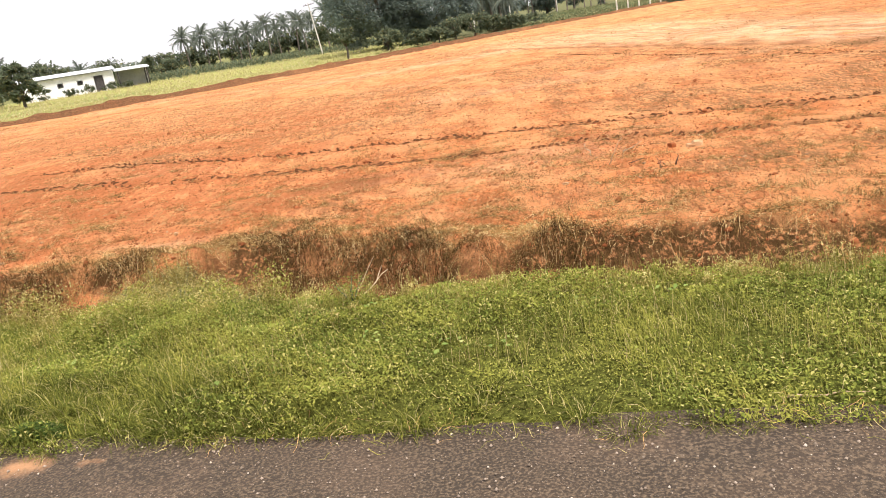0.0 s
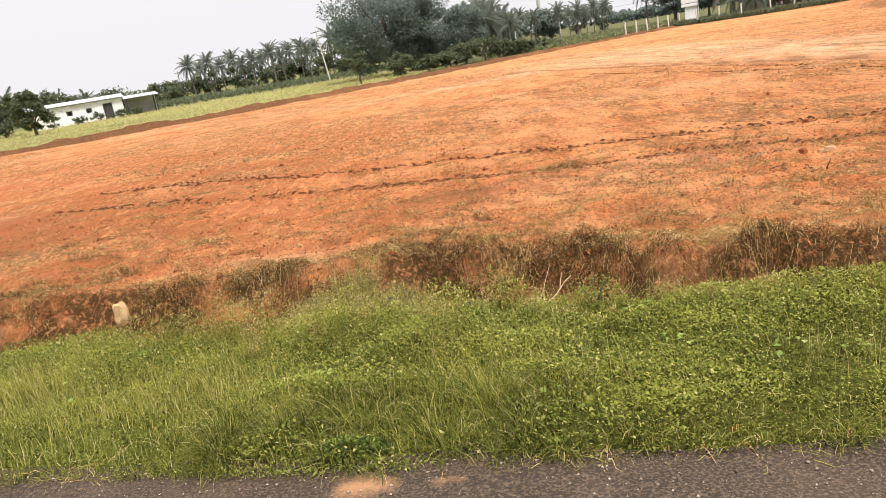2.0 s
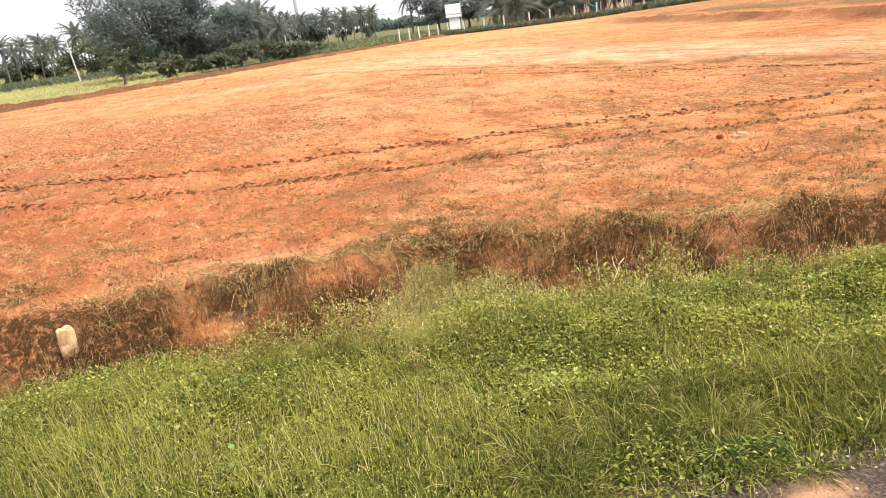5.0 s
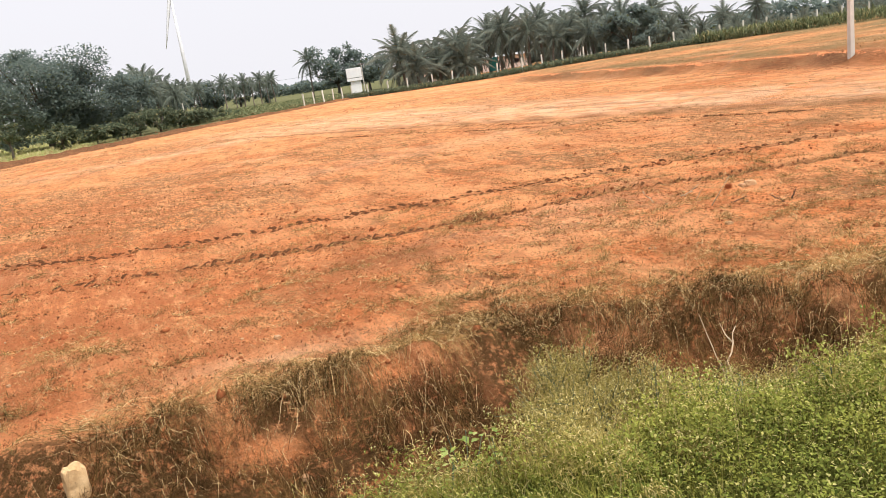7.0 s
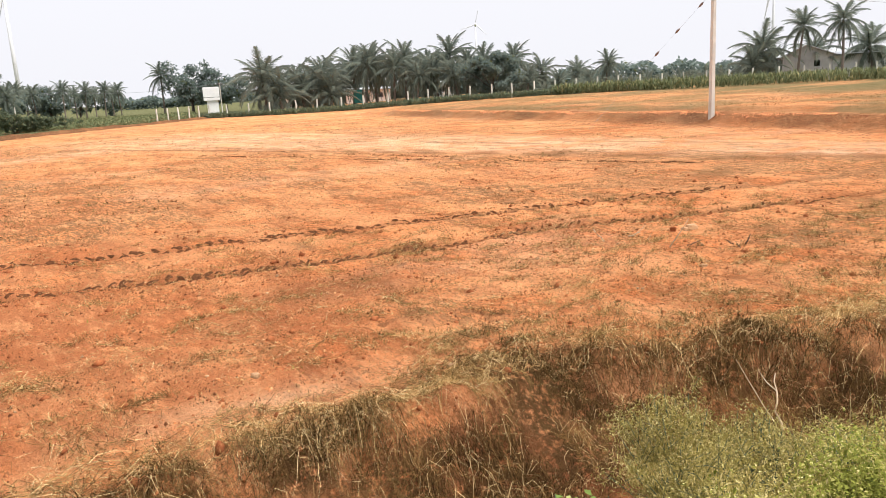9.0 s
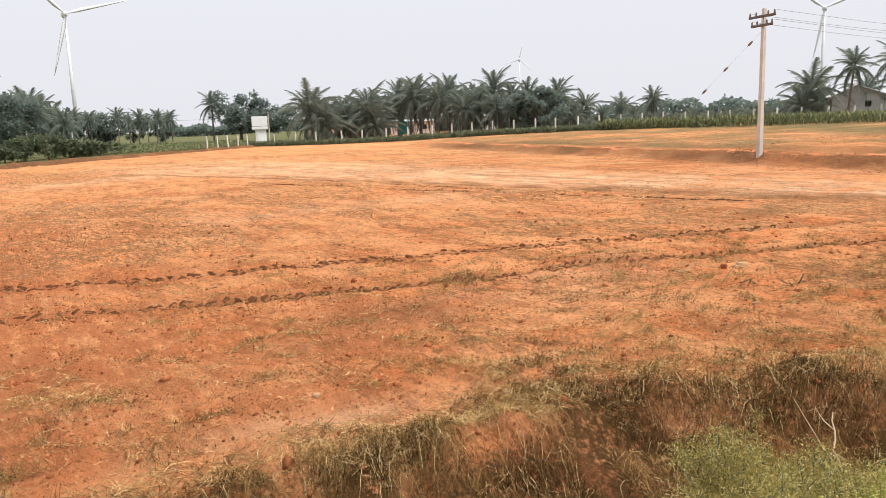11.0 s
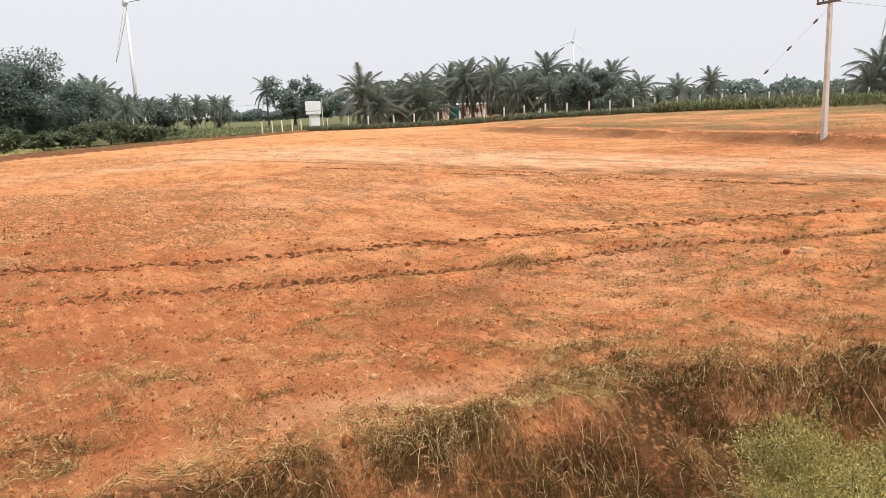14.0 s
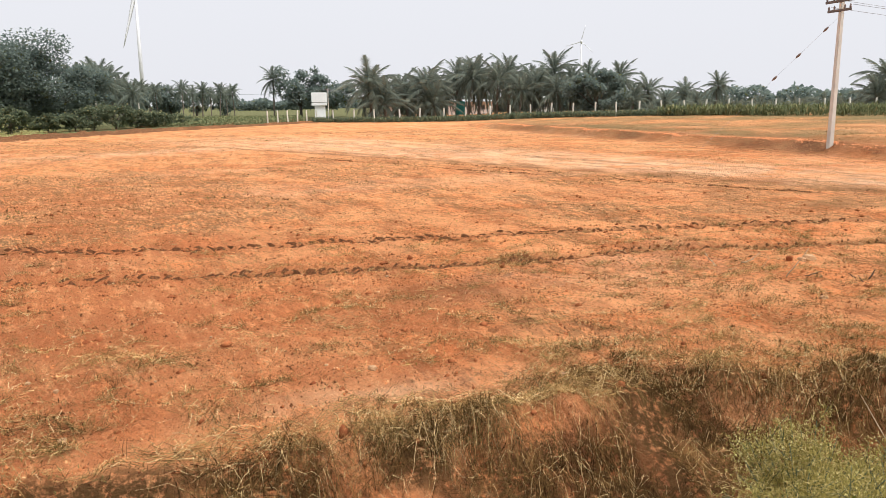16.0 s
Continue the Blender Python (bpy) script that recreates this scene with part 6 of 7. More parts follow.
# row at the back of the green field, and the clump by the big tree
for az, top in ((8.4, 1.85), (9.5, 1.6), (10.3, 1.5), (11.2, 1.78), (12.5, 1.66), (13.7, 1.6), (14.7, 1.5), (9.0, 1.45), (11.9, 1.4), (14.2, 1.2), (13.1, 1.25)):
    plant_palm("old", LATE, az, 150 + 9 * math.sin(az * 5), top + 0.1)
for az, top in ((4.5, 3.2), (5.1, 3.0), (5.65, 3.4), (6.2, 3.1), (6.7, 3.0), (7.3, 2.5), (7.8, 2.0)):
    plant_palm("tall", LATE, az, 132 + 6 * math.sin(az * 7), top)
plant_palm("old", LATE, 17.5, 140, 2.85)
# tall palms along the left skyline
for az, top in ((-17.0, 2.3), (-15.7, 2.3), (-14.9, 1.9), (-14.1, 2.27), (-12.8, 2.06), (-12.0, 1.8), (-11.3, 2.4), (-10.6, 1.9), (-10.1, 2.25), (-9.3, 2.3), (-8.7, 2.0), (-8.2, 2.15), (-7.1, 2.8), (-6.4, 2.3), (-13.4, 1.7), (-16.4, 1.8)):
    plant_palm("old", EARLY, az, 168 + 8 * math.sin(az * 3), top)
for az, top in ((-33, 1.7), (-31.5, 1.5), (-30.2, 1.7), (-28.9, 1.9), (-27.2, 1.5), (-25.7, 1.1), (-24.7, 1.0), (-24.0, 1.1), (-35, 1.6)):
    plant_palm("mid", EARLY, az, 165 + 7 * math.sin(az * 3), top)


def tree(name, x, y, height, radius, trunk_h, seed, leaf, mat, label, category, count, clumps=46, squash=0.8, base=None):
    """Tapered trunk, forking limbs and a ragged crown of leaf clumps."""
    r = np.random.default_rng(seed)
    z0 = ground_z(x, y)
    root = thing(name, pose(x, y, z0), label, category)
    rad = 0.028 * height + 0.02
    lo = trunk_h if base is None else base
    cz, rz = (height + lo) / 2, (height - lo) / 2
    cents = []
    while len(cents) < clumps:
        p = r.normal(0, 1, 3)
        p /= np.linalg.norm(p)
        p *= r.uniform(0.35, 1.0) ** 0.5
        w = 1 + 0.22 * math.sin(3 * math.atan2(p[1], p[0]) + seed) + 0.15 * r.normal()
        q = np.array([p[0] * radius * w, p[1] * radius * w, cz + p[2] * rz * (1 + 0.1 * r.normal())])
        if q[2] > lo * 0.75:
            cents.append(q)
    bm = bmesh.new()
    tube(bm, [(0, 0, -0.3), (0.05, 0, trunk_h * 0.5), (0.0, 0.05, trunk_h)], [rad * 1.5, rad, rad * 0.85], 9)
    part("trunk", bm, TREEBARK, root)
    bm = bmesh.new()
    for q in cents[::3]:
        a = Vector((0, 0.05, trunk_h * 0.95))
        b = Vector(q)
        mid = a.lerp(b, 0.5) + Vector((0, 0, 0.08 * height * r.random()))
        tube(bm, [a, mid, b], [rad * 0.55, rad * 0.3, rad * 0.08], 5)
    part("branch_frame", bm, TREEBARK, root)
    k = r.integers(0, clumps, count)
    size = (radius * 0.26 * r.uniform(0.6, 1.25, clumps))[k]
    d = r.normal(0, 1, (count, 3))
    d /= np.linalg.norm(d, axis=1)[:, None]
    p = np.array(cents)[k] + d * (size * r.random(count) ** 0.4)[:, None] * np.array([1.1, 1.1, squash])
    p[:, 2] = np.maximum(p[:, 2], 0.05)
    me = leaves("crown", p[:, 0], p[:, 1], p[:, 2], leaf * r.uniform(0.6, 1.3, count), r.normal(0.1, 0.6, count), r.uniform(0, 6.283, count), None, "", "", 0.7)
    placed("crown", me, mat, root)
    return root


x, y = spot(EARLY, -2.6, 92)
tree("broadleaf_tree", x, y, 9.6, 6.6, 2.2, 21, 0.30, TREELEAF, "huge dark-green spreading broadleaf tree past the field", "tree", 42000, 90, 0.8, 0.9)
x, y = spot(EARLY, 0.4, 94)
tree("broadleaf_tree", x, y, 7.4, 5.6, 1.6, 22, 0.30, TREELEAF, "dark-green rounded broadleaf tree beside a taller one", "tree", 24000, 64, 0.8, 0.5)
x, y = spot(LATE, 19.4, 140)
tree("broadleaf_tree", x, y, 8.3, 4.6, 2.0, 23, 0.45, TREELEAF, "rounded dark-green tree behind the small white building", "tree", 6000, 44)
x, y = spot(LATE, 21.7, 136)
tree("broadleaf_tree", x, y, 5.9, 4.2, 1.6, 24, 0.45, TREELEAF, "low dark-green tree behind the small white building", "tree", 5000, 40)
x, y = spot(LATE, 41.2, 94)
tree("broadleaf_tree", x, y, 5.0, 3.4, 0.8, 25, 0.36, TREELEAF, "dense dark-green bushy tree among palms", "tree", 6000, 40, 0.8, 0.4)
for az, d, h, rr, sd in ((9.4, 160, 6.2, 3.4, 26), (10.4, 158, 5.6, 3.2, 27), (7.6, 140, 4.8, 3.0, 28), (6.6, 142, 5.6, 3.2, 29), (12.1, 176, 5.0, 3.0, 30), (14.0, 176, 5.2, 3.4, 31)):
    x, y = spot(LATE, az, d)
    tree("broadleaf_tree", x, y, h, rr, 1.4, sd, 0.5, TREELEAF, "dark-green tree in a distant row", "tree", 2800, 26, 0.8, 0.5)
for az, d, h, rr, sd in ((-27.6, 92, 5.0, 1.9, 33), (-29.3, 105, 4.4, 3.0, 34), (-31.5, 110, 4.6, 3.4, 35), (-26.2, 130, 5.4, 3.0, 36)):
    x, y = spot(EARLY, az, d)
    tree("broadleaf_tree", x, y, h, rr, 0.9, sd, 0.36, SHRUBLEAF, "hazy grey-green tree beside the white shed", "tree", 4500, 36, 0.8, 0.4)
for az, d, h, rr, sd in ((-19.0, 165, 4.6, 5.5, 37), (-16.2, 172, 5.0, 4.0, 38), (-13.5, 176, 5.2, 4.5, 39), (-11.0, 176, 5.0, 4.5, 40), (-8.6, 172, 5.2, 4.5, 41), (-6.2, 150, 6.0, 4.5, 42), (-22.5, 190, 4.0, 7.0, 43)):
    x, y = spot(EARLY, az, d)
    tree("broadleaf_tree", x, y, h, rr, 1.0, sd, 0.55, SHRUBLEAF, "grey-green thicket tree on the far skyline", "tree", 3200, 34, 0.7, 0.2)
# thorny shrubs on the far earth bank
tree("acacia_sapling", -8.48, 75.3, 2.9, 1.35, 1.2, 51, 0.20, SHRUBLEAF, "small flat-topped acacia with a bare trunk", "tree", 2200, 22, 0.6, 1.35)
for az, d, h, rr, sd in ((-2.35, 77, 2.2, 1.5, 52), (-0.2, 79, 1.6, 1.3, 53), (1.4, 80, 1.5, 1.3, 54), (2.6, 82, 2.2, 1.8, 55), (4.0, 84, 2.3, 1.9, 56), (5.4, 86, 1.7, 1.6, 57), (6.6, 88, 1.4, 1.5, 58)):
    x, y = spot(EARLY, az, d)
    tree("shrub", x, y, h, rr, 0.5, sd, 0.22, SHRUBLEAF, "olive-green thorny shrub on the earth bank", "bush", 2600, 28, 0.8, 0.25)
for az, d, h, rr, sd in ((9.2, 88, 1.3, 1.5, 59), (10.8, 90, 1.2, 1.6, 60)):
    x, y = spot(LATE, az, d)
    tree("shrub", x, y, h, rr, 0.2, sd, 0.2, SHRUBLEAF, "low olive-green shrub at the field edge", "bush", 1500, 20, 0.7, 0.05)


# ---- crops, hedge growth and far woods ----
def crop(name, pts, height, mat, label, category, count, leafw):
    r = np.random.default_rng(len(pts))
    n = len(pts)
    x, y = pts[:, 0], pts[:, 1]
    z = land(x, y, False)
    k = np.repeat(np.arange(n), count)
    m = len(k)
    h = (height * r.uniform(0.75, 1.15, n))[k]
    f = r.random(m)
    blades(name, x[k] + r.normal(0, 0.05, m), y[k] + r.normal(0, 0.05, m), z[k] + h * f * 0.75, h * (0.35 + 0.3 * r.random(m)), leafw * (0.7 + 0.6 * r.random(m)), r.uniform(0.1, 0.7, m), r.uniform(0, 6.283, m), r.uniform(0.4, 1.6, m),
           mat, label, category, 0.0, height < 1.0)


def fence_point(s):
    """Along the fence from its far corner."""
    return 28.0 + 24.0 * s, 92.3 - 33.0 * s


r = np.random.default_rng(77)
s = r.uniform(1.0, 2.7, 2600)
off = r.uniform(-7.0, 1.2, 2600)
fx, fy = fence_point(s)
off = off * np.clip((s - 0.9) / 0.5, 0.15, 1)
crop("maize", np.stack([fx + off * 0.81, fy + off * 0.59], -1), 1.0, CORN, "strip of young green maize along the fence", "maize", 12, 0.06)
s = r.uniform(-0.02, 1.25, 3400)
off = r.normal(0.2, 0.8, 3400)
fx, fy = fence_point(s)
crop("fence_undergrowth", np.stack([fx + off * 0.81, fy + off * 0.59], -1), 0.62, SHRUBLEAF, "rank green undergrowth along the fence", "undergrowth", 12, 0.09)
n = 5200
a, d = r.uniform(6.5, 19.5, n), 84 + 58 * r.random(n)
pts = np.array([spot(LATE, q, w) for q, w in zip(a, d)])
pts = pts[berm_side(pts[:, 0], pts[:, 1]) > 1.5]
crop("green_crop", pts, 0.45, CORN, "low green crop in rows past the earth bank", "crop", 7, 0.13)
n = 6000
a, d = r.uniform(-36, -1, n), 56 + 60 * r.random(n)
pts = np.array([spot(EARLY, q, w) for q, w in zip(a, d)])
pts = pts[berm_side(pts[:, 0], pts[:, 1]) > 1.2]
MEADOWGRASS = blade_material("meadow_grass", (0.34, 0.305, 0.13), (0.50, 0.44, 0.21), (0.60, 0.52, 0.30), 0.2)
crop("meadow_grass", pts, 0.30, MEADOWGRASS, "tall yellowish-green meadow grass past the earth bank", "grass", 7, 0.06)
n = 2600
a, d = r.uniform(-24, -1, n), 112 + 50 * r.random(n)
pts = np.array([spot(EARLY, q, w) for q, w in zip(a, d)])
pts = pts[fbm(pts[:, 0], pts[:, 1], 0.06, 2, 7) > 0.45]
crop("rough_scrub", pts, 0.9, SHRUBLEAF, "rough green scrub in front of the far palms", "scrub", 8, 0.16)


def far_woods(name, az0, az1, dist, low, high, seed, label, eye=LATE):
    r = np.random.default_rng(seed)
    n = 9000
    a = r.uniform(az0, az1, n)
    crown = low + (high - low) * fbm(a * 0.9, a * 0, 1.0, 4, seed)
    h = crown * r.random(n) ** 0.6
    d = dist + r.uniform(-12, 12, n)
    x, y = eye[0] + d * np.sin(np.radians(a)), eye[1] + d * np.cos(np.radians(a))
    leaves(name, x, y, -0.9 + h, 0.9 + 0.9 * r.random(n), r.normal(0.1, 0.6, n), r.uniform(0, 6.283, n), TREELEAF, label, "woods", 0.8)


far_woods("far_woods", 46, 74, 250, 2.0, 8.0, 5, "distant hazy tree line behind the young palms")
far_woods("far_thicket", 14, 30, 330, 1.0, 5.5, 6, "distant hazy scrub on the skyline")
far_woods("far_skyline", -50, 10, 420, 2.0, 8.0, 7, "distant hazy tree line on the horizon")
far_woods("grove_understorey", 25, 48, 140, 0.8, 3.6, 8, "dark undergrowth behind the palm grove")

# ---- fence ----
def fence_posts():
    bm = bmesh.new()
    box(bm, (-0.065, -0.065, -0.4), (0.065, 0.065, 1.5), 0.012)
    me = bpy.data.meshes.new("fence_post")
    bm.to_mesh(me)
    bm.free()
    spots = []
    # bearings of the posts along the back fence
    for az in (20.55, 21.75, 23.24, 24.75, 26.67, 28.14, 29.96, 31.56, 33.4, 34.88, 36.4, 37.92, 39.5, 41.11, 42.6, 44.24, 45.77, 47.3, 48.8, 50.3, 51.8, 53.3, 54.8, 56.3, 57.8, 59.3, 60.9, 62.5, 64.0, 65.5, 66.7, 68.2, 69.7):
        t = math.tan(radians(az))
        s = (t * (92.3 - LATE[1]) - (28.0 - LATE[0])) / (24.0 + 33.0 * t)
        spots.append(fence_point(s))
    for k in range(1, 6):
        spots.append((28.0 - 1.5 * k, 92.3 - 0.98 * k))
    rr = random.Random(4)
    for x, y in spots:
        ob = placed("fence_post", me, POSTSTONE, m=pose(x, y, ground_z(x, y), rr.uniform(-2, 2), rr.uniform(-2.5, 2.5), rr.uniform(0, 40)))
        tagged(ob, "whitewashed stone fence post at the field boundary", "fence post", "fence posts")


fence_posts()


# ---- power poles and lines ----
def cable(name, a, b, sag, rad, label, parent=None):
    bm = bmesh.new()
    a, b = Vector(a), Vector(b)
    pts = [a.lerp(b, k / 12) - Vector((0, 0, sag * 4 * (k / 12) * (1 - k / 12))) for k in range(13)]
    tube(bm, pts, [rad] * 13, 4)
    ob = part(name, bm, WIRE, parent)
    return tagged(ob, label, "" if parent else "cable", "" if parent else "overhead lines")


def insulator(bm, p, s=1.0):
    for z, rad in ((0.0, 0.03), (0.04, 0.06), (0.08, 0.035), (0.11, 0.055), (0.15, 0.03)):
        bmesh.ops.create_cone(bm, cap_ends=True, segments=10, radius1=rad * s, radius2=rad * s * 0.7, depth=0.05 * s, matrix=Matrix.Translation(Vector(p) + Vector((0, 0, z * s))))


def power_pole(x, y, height, turn, arms, label, width=0.24, lean=0.0):
    root = thing("power_pole", pose(x, y, ground_z(x, y), 0, lean, turn), label, "power pole", "power poles")
    bm = bmesh.new()
    lo, hi = width / 2, width * 0.36
    vs = []
    for z, w in ((-0.5, lo), (height, hi)):
        vs.append([bm.verts.new((sx * w * 0.8, sy * w, z)) for sx, sy in ((-1, -1), (1, -1), (1, 1), (-1, 1))])
    for j in range(4):
        bm.faces.new((vs[0][j], vs[0][(j + 1) % 4], vs[1][(j + 1) % 4], vs[1][j]))
    bm.faces.new(vs[1])
    bm.faces.new(vs[0][::-1])
    bmesh.ops.bevel(bm, geom=list(bm.edges), offset=0.015, segments=2, affect="EDGES")
    part("shaft", bm, CONCRETE, root, "pale weathered concrete shaft")
    for z, half in arms:
        bm = bmesh.new()
        box(bm, (-half, -hi - 0.05, z - 0.045), (half, -hi + 0.01, z + 0.045), 0.008)
        arm = part("cross_arm", bm, IRON, root, "dark iron cross arm")
        for px in (-half * 0.92, -half * 0.45, half * 0.45, half * 0.92):
            bm = bmesh.new()
            insulator(bm, (px, -hi - 0.02, z + 0.05), 0.75)
            part("insulator", bm, PORCELAIN, arm)
    return root


POLE_X, POLE_Y = 21.0, 20.7
POLE_H = 5.38
power_pole(POLE_X, POLE_Y, POLE_H, -102, ((POLE_H - 0.28, 0.64), (POLE_H - 0.60, 0.52)), "pale concrete power pole on the terrace edge with two cross arms", 0.205)
zb = ground_z(POLE_X, POLE_Y)
top = Vector((POLE_X, POLE_Y, zb + POLE_H - 0.75))
anchor = Vector((17.6, 23.9, ground_z(17.6, 23.9)))
stay = thing("stay_wire", Matrix.Identity(4), "slanting steel stay wire with strain insulators", "stay wire")
cable("wire", top, anchor, 0.0, 0.003, "", stay)
for f in (0.08, 0.26, 0.42):
    bm = bmesh.new()
    p = top.lerp(anchor, f)
    q = top.lerp(anchor, f + 0.035)
    tube(bm, [p, p.lerp(q, 0.3), p.lerp(q, 0.7), q], [0.015, 0.04, 0.04, 0.015], 8)
    part("strain_insulator", bm, PORCELAIN, stay)
for dx, dz in ((-0.6, -0.12), (0.6, -0.12), (-0.48, -0.44), (0.48, -0.44)):
    a = Vector((POLE_X - dx * 0.21, POLE_Y - dx * 0.98, zb + POLE_H + dz))
    cable("power_line", a, a + Vector((45, -14, 0.0)), 1.3, 0.007, "thin overhead power line leaving the pole")
x, y = spot(EARLY, -7.5, 118)
power_pole(x, y, 7.6, 10, ((7.3, 0.8),), "white concrete power pole in the far meadow", 0.26, -6)
x, y = spot(EARLY, -17.9, 170)
power_pole(x, y, 6.0, 0, ((5.6, 0.6),), "thin grey power pole on the far skyline", 0.24)
x, y = spot(LATE, 21.4, 112)
power_pole(x, y, 4.4, 20, ((4.2, 0.5),), "slim wooden-looking pole beside the small white building", 0.16)
a = Vector((x, y, ground_z(x, y) + 4.3))
cable("power_line", a, a + Vector((-14, 30, 0.2)), 0.6, 0.02, "thin overhead line to the far trees")
cable("power_line", a, a + Vector((10, 2, -0.6)), 0.4, 0.02, "thin overhead line into the palms")
for az, d, h in ((11.2, 150, 4.0), (8.3, 120, 2.6), (5.6, 118, 3.6)):
    x, y = spot(LATE, az, d)
    power_pole(x, y, h, 0, (), "short pale post at the back of the green field", 0.22)


# ---- buildings ----
def wall_with_openings(bm, x0, x1, y, z0, z1, thick, holes):
    """A wall along x with holes (xa, xb, za, zb) right through it."""
    xs = sorted({x0, x1, *[h[0] for h in holes], *[h[1] for h in holes]})
    zs = sorted({z0, z1, *[h[2] for h in holes], *[h[3] for h in holes]})
    for xa, xb in zip(xs, xs[1:]):
        for za, zb2 in zip(zs, zs[1:]):
            mx, mz = (xa + xb) / 2, (za + zb2) / 2
            if not any(h[0] < mx < h[1] and h[2] < mz < h[3] for h in holes):
                box(bm, (xa, y, za), (xb, y + thick, zb2))
    bmesh.ops.remove_doubles(bm, verts=bm.verts, dist=0.001)
    bm.verts.index_update()
    seen = {}
    for f in bm.faces:
        seen.setdefault(frozenset(v.index for v in f.verts), []).append(f)
    inner = [f for fs in seen.values() if len(fs) > 1 for f in fs]
    bmesh.ops.delete(bm, geom=inner, context="FACES")


def corrugated(bm, lo, hi, rise, pitch=0.35):
    """A thick rippled sheet, its y ends at different heights."""
    n = max(2, int((hi[0] - lo[0]) / (pitch / 2)))
    rows = []
    for k in range(n + 1):
        x = lo[0] + (hi[0] - lo[0]) * k / n
        w = 0.02 * (k % 2)
        rows.append([bm.verts.new(p) for p in ((x, lo[1], lo[2] + w), (x, hi[1], lo[2] + rise + w), (x, hi[1], lo[2] + rise + w - 0.04), (x, lo[1], lo[2] + w - 0.04))])
    for a, b in zip(rows, rows[1:]):
        for j in range(4):
            bm.faces.new((a[j], b[j], b[(j + 1) % 4], a[(j + 1) % 4]))
    bm.faces.new(rows[0][::-1])
    bm.faces.new(rows[-1])


def white_shed():
    x0, y0 = spot(EARLY, -27.6, 112)
    x1, y1 = spot(EARLY, -21.9, 112)
    turn = math.degrees(math.atan2(y1 - y0, x1 - x0))
    ln = math.hypot(x1 - x0, y1 - y0)
    root = thing("white_shed", pose(x0, y0, ground_z(x0, y0), 0, 0, turn), "long low whitewashed farm shed with a lean-to porch", "shed")
    holes = [(4.1, 4.8, 1.2, 1.8), (6.5, 7.2, 1.2, 1.8), (8.6, 9.8, 0.0, 2.1)]
    bm = bmesh.new()
    wall_with_openings(bm, 0, ln, 0, -0.3, 2.5, 0.25, holes)
    part("front_wall", bm, WHITEWALL, root, "whitewashed wall with small dark windows")
    for nm, a, b in (("side_wall", (0, 0.25, -0.3), (0.25, 5, 2.5)), ("side_wall", (ln - 0.25, 0.25, -0.3), (ln, 5, 2.5)), ("back_wall", (0, 5, -0.3), (ln, 5.25, 2.9))):
        bm = bmesh.new()
        box(bm, a, b)
        part(nm, bm, WHITEWALL, root)
    bm = bmesh.new()
    corrugated(bm, (-0.4, -0.5, 2.62), (ln + 0.3, 5.6, 2.62), 0.45)
    part("roof", bm, SHEET, root, "grey corrugated sheet roof")
    for xa, xb, za, zb2 in holes[:2]:
        bm = bmesh.new()
        for q in ((xa, 0.05, za, xa + 0.06, zb2), (xb - 0.06, 0.05, za, xb, zb2)):
            box(bm, (q[0], q[1], q[2]), (q[3], q[1] + 0.1, q[4]))
        box(bm, (xa + 0.06, 0.05, (za + zb2) / 2 - 0.03), (xb - 0.06, 0.15, (za + zb2) / 2 + 0.03))
        part("window_frame", bm, DARKWOOD, root)
    bm = bmesh.new()
    box(bm, (8.65, 0.12, 0.0), (9.75, 0.18, 2.05), 0.01)
    part("door", bm, DARKWOOD, root, "dark timber door")
    bm = bmesh.new()
    corrugated(bm, (ln + 0.1, -1.8, 2.25), (ln + 4.6, 2.6, 2.25), 0.35)
    part("porch_roof", bm, SHEET, root)
    for px, py in ((ln + 0.5, -1.5), (ln + 4.2, -1.5), (ln + 4.2, 2.2)):
        bm = bmesh.new()
        tube(bm, [(px, py, -0.3), (px, py, 1.2), (px, py, 2.25)], [0.09, 0.08, 0.08], 8)
        part("porch_post", bm, DARKWOOD, root)
    bm = bmesh.new()
    box(bm, (ln + 0.3, 2.4, -0.3), (ln + 4.4, 2.6, 2.3))
    part("porch_wall", bm, GREYWALL, root)
    for k, (px, h) in enumerate(((2.2, 1.5), (5.5, 0.9), (7.7, 1.0), (10.5, 0.9), (12.5, 0.7))):
        w = Matrix.Translation((x0, y0, 0)) @ pose(0, 0, 0, 0, 0, turn) @ Vector((px, -1.6, 0))
        tree("shrub", w.x, w.y, h, 0.9, 0.2, 70 + k, 0.2, SHRUBLEAF, "grey-green shrub against the white shed", "bush", 900, 16, 0.8, 0.05)


white_shed()


def pump_house():
    x, y = spot(LATE, 20.75, 118)
    root = thing("pump_house", pose(x, y, ground_z(x, y), 0, 0, -20), "small white pump house with a boxy white tank on top", "pump house")
    bm = bmesh.new()
    box(bm, (-0.7, -0.8, -0.3), (0.9, 0.8, 2.0), 0.03)
    part("base_room", bm, WHITEWALL, root)
    bm = bmesh.new()
    box(bm, (-1.15, -1.0, 2.0), (1.15, 1.0, 2.45), 0.04)
    part("slab", bm, WHITEWALL, root)
    bm = bmesh.new()
    box(bm, (-1.15, -1.0, 2.5), (1.15, 1.0, 3.95), 0.05)
    part("tank", bm, WHITEWALL, root, "boxy white water tank")


pump_house()


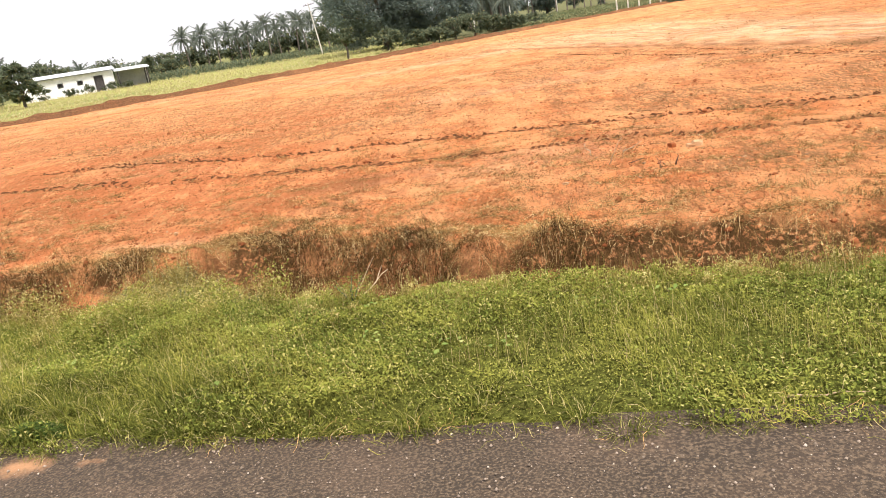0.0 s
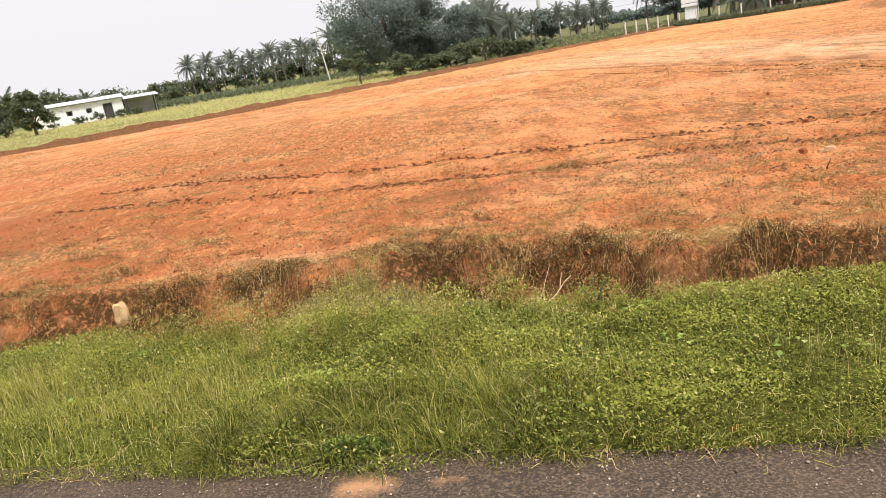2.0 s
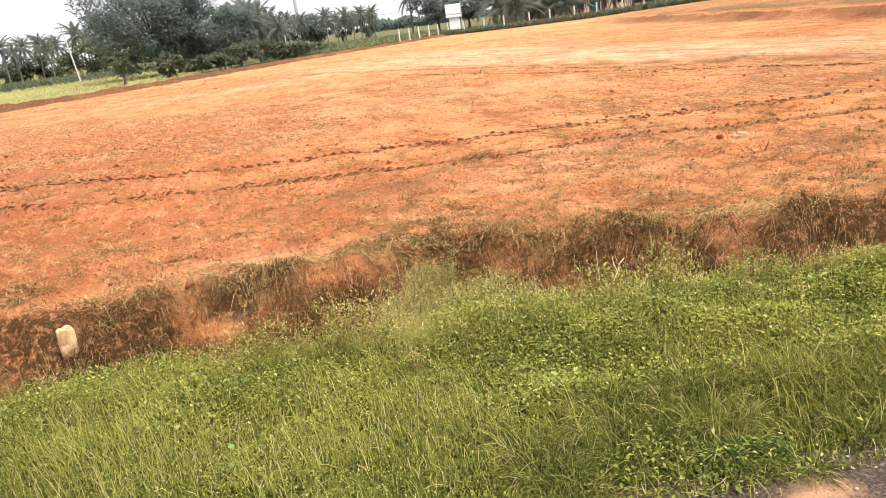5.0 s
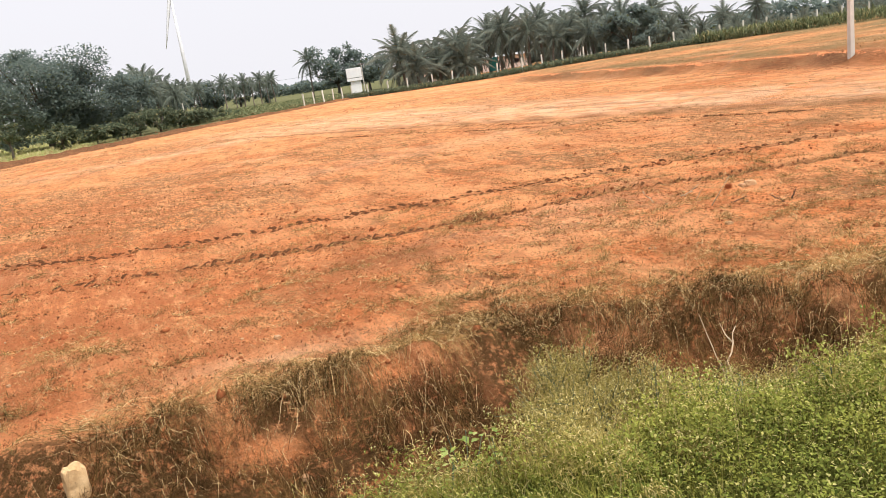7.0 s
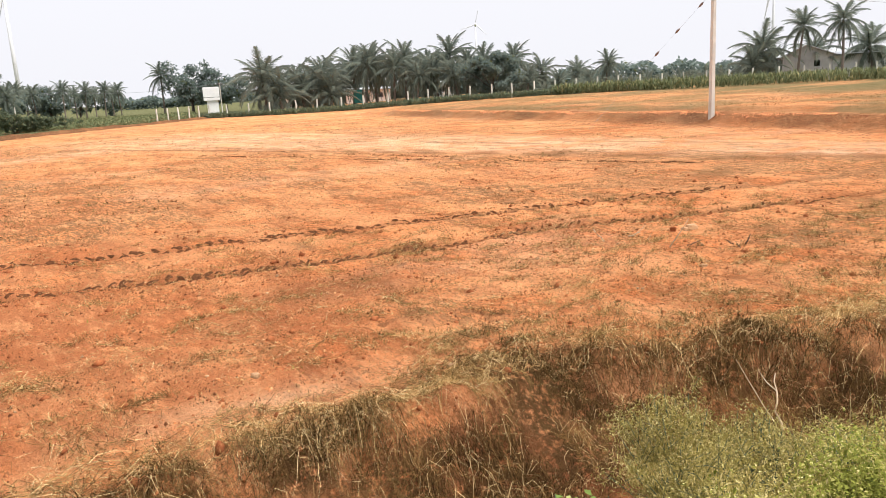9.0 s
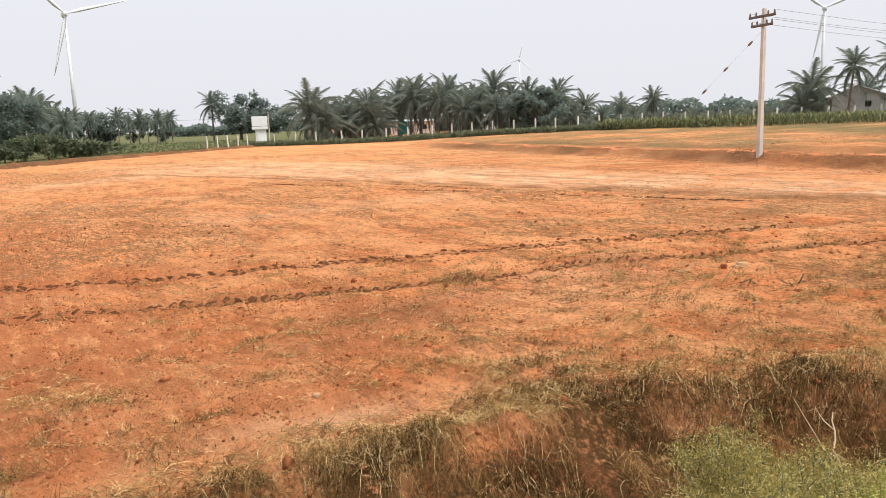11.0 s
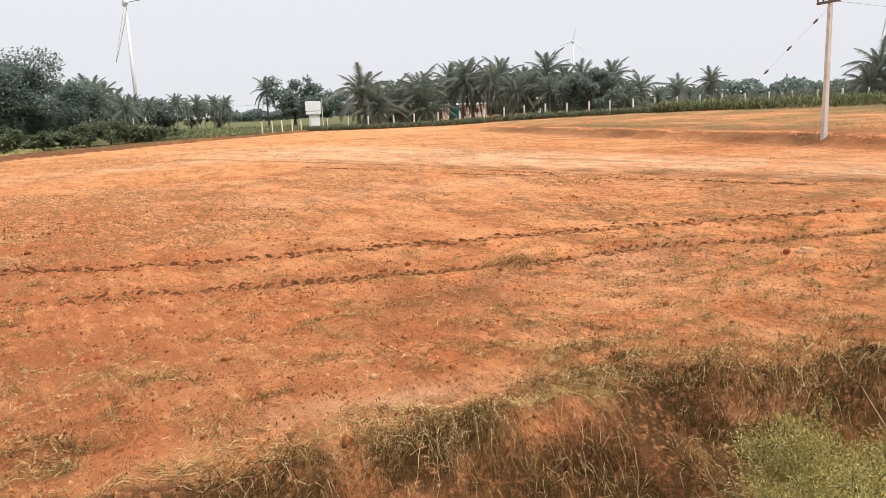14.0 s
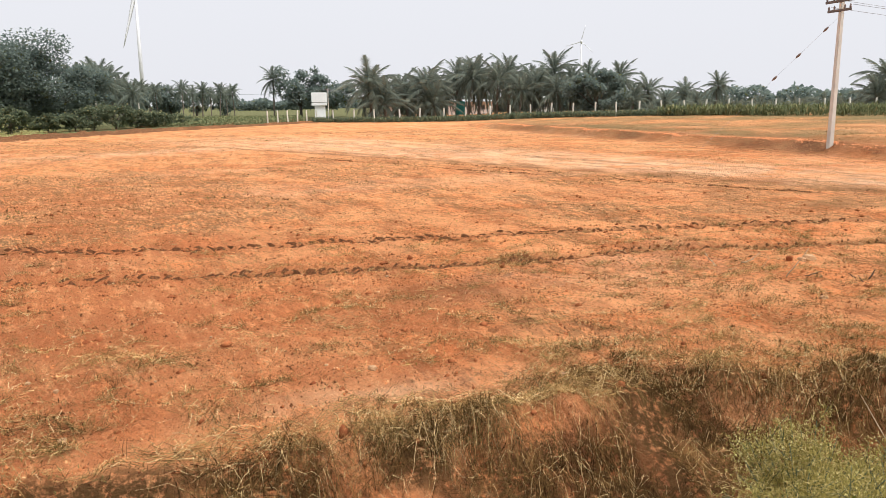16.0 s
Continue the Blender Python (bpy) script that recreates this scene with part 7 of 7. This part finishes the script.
def grove_building(az0, az1, dist, top, mat, name, label):
    x0, y0 = spot(LATE, az0, dist)
    x1, y1 = spot(LATE, az1, dist)
    turn = math.degrees(math.atan2(y1 - y0, x1 - x0))
    ln = math.hypot(x1 - x0, y1 - y0)
    z = ground_z(x0, y0)
    h = 1.34 + dist * math.tan(radians(top)) - z
    root = thing(name, pose(x0, y0, z, 0, 0, turn), label, "building")
    bm = bmesh.new()
    wall_with_openings(bm, 0, ln, 0, -0.3, h, 0.25, [(ln * 0.35, ln * 0.35 + 0.8, h * 0.4, h * 0.75), (ln * 0.7, ln * 0.7 + 0.8, h * 0.4, h * 0.75)])
    part("front_wall", bm, mat, root)
    for a, b in (((0, 0.25, -0.3), (0.25, 4, h)), ((ln - 0.25, 0.25, -0.3), (ln, 4, h)), ((0, 4, -0.3), (ln, 4.25, h))):
        bm = bmesh.new()
        box(bm, a, b)
        part("wall", bm, mat, root)
    bm = bmesh.new()
    corrugated(bm, (-0.3, -0.4, h + 0.06), (ln + 0.3, 4.6, h), 0.3)
    part("roof", bm, SHEET, root)


grove_building(30.3, 33.6, 112, 0.12, PINKWALL, "grove_house", "pale pinkish building glimpsed between palm trunks")
grove_building(36.8, 38.3, 112, 0.30, WHITEWALL, "grove_hut", "small white hut glimpsed between palms")
grove_building(25.9, 26.6, 112, -0.15, WHITEWALL, "grove_hut", "low white wall glimpsed between palms")
x, y = spot(LATE, 30.9, 101)
root = thing("net_screen", pose(x, y, ground_z(x, y), 0, 0, -60), "teal netting screen hung on posts by the palms", "screen")
bm = bmesh.new()
box(bm, (0, -0.02, 0.3), (1.3, 0.02, 2.0))
part("netting", bm, TEAL, root)
for px in (-0.05, 1.3):
    bm = bmesh.new()
    tube(bm, [(px, 0, -0.3), (px, 0, 1.0), (px, 0, 2.1)], [0.05, 0.05, 0.04], 7)
    part("post", bm, DARKWOOD, root)


def farmhouse():
    x0, y0 = spot(LATE, 61.2, 90)
    x1, y1 = spot(LATE, 64.2, 90)
    turn = math.degrees(math.atan2(y1 - y0, x1 - x0)) + 8
    root = thing("farmhouse", pose(x0, y0, ground_z(x0, y0), 0, 0, turn), "grey-walled farmhouse with pale sheet roofs behind palms", "house")
    ln = math.hypot(x1 - x0, y1 - y0)
    bm = bmesh.new()
    wall_with_openings(bm, 0, ln, 0, -0.3, 2.5, 0.25, [(ln * 0.62, ln * 0.62 + 0.6, 1.3, 1.9)])
    part("gable_wall", bm, GREYWALL, root, "pale grey plaster wall")
    bm = bmesh.new()
    vs = [bm.verts.new(p) for p in ((0, 0, 2.5), (ln, 0, 2.5), (ln * 0.45, 0, 3.5), (0, 0.25, 2.5), (ln, 0.25, 2.5), (ln * 0.45, 0.25, 3.5))]
    for q in ((0, 1, 2), (5, 4, 3), (0, 3, 4, 1), (1, 4, 5, 2), (2, 5, 3, 0)):
        bm.faces.new([vs[i] for i in q])
    part("gable", bm, GREYWALL, root)
    for a, b in (((0, 0.25, -0.3), (0.25, 7, 2.5)), ((ln - 0.25, 0.25, -0.3), (ln, 7, 2.5))):
        bm = bmesh.new()
        box(bm, a, b)
        part("side_wall", bm, GREYWALL, root)
    for sx, ex in ((-0.3, ln * 0.45), (ln + 0.3, ln * 0.45)):
        bm = bmesh.new()
        a, b = Vector((sx, -0.4, 2.45)), Vector((ex, -0.4, 3.6))
        vs = [bm.verts.new(p) for p in (a, b, b + Vector((0, 8, 0)), a + Vector((0, 8, 0)), a - Vector((0, 0, 0.07)), b - Vector((0, 0, 0.07)), b + Vector((0, 8, -0.07)), a + Vector((0, 8, -0.07)))]
        for q in ((0, 1, 2, 3), (7, 6, 5, 4), (0, 4, 5, 1), (1, 5, 6, 2), (2, 6, 7, 3), (3, 7, 4, 0)):
            bm.faces.new([vs[i] for i in q])
        part("roof_slope", bm, SHEET, root, "pale corrugated roof sheet")
    bm = bmesh.new()
    wall_with_openings(bm, ln, ln + 9, 1.5, -0.3, 2.3, 0.25, [(ln + 5.2, ln + 8.2, -0.3, 1.9)])
    part("wing_wall", bm, WHITEWALL, root, "cream plaster wall with a dark open bay")
    bm = bmesh.new()
    box(bm, (ln, 5.5, -0.3), (ln + 9, 5.75, 2.6))
    part("wing_back_wall", bm, GREYWALL, root)
    bm = bmesh.new()
    corrugated(bm, (ln - 0.2, 0.6, 2.42), (ln + 9.4, 6, 2.42), 0.75)
    part("wing_roof", bm, SHEET, root)
    bm = bmesh.new()
    bmesh.ops.create_cone(bm, cap_ends=True, segments=20, radius1=0.5, radius2=0.45, depth=0.8, matrix=Matrix.Translation((ln + 4.0, 4.2, 3.3)))
    part("water_tank", bm, WHITEWALL, root, "small round white water tank")


farmhouse()


# ---- wind turbines ----
def wind_turbine(az, dist, hub, blade, turn, spin):
    x, y = spot(LATE, az, dist)
    root = thing("wind_turbine", pose(x, y, -0.9, 0, 0, turn), "tall pale wind turbine standing still on the hazy skyline", "wind turbine", "wind turbines")
    bm = bmesh.new()
    tube(bm, [(0, 0, -1), (0, 0, hub * 0.5), (0, 0, hub)], [hub * 0.018, hub * 0.014, hub * 0.010], 20)
    part("tower", bm, TURBINE, root)
    bm = bmesh.new()
    w = hub * 0.02
    box(bm, (-w, -w * 1.6, hub - w * 0.3), (w, w * 3.2, hub + w * 1.8), w * 0.35)
    part("nacelle", bm, TURBINE, root)
    c = Vector((0, -w * 2.4, hub + w * 0.8))
    bm = bmesh.new()
    bmesh.ops.create_icosphere(bm, subdivisions=2, radius=w * 1.1, matrix=Matrix.Translation(c))
    hubob = part("rotor_hub", bm, TURBINE, root)
    for k in range(3):
        bm = bmesh.new()
        a = radians(spin + 120 * k)
        d, e = Vector((math.cos(a), 0, math.sin(a))), Vector((-math.sin(a), 0, math.cos(a)))
        rows = []
        for s, cw in ((0.0, 0.022), (0.06, 0.03), (0.2, 0.062), (0.5, 0.045), (0.8, 0.028), (1.0, 0.008)):
            p = c + d * blade * s
            q = e * blade * cw
            th = Vector((0, blade * cw * 0.18, 0))
            rows.append([bm.verts.new(v) for v in (p - q * 0.35, p + th, p + q * 0.65, p - th)])
        for r0, r1 in zip(rows, rows[1:]):
            for j in range(4):
                bm.faces.new((r0[j], r0[(j + 1) % 4], r1[(j + 1) % 4], r1[j])).smooth = True
        bm.faces.new(rows[0][::-1])
        bm.faces.new(rows[-1])
        part("blade", bm, TURBINE, hubob)


wind_turbine(8.65, 640, 89, 46, 0, 15)
wind_turbine(40.0, 1100, 84, 22, -40, 196)
wind_turbine(60.4, 700, 80, 40, -60, 140)
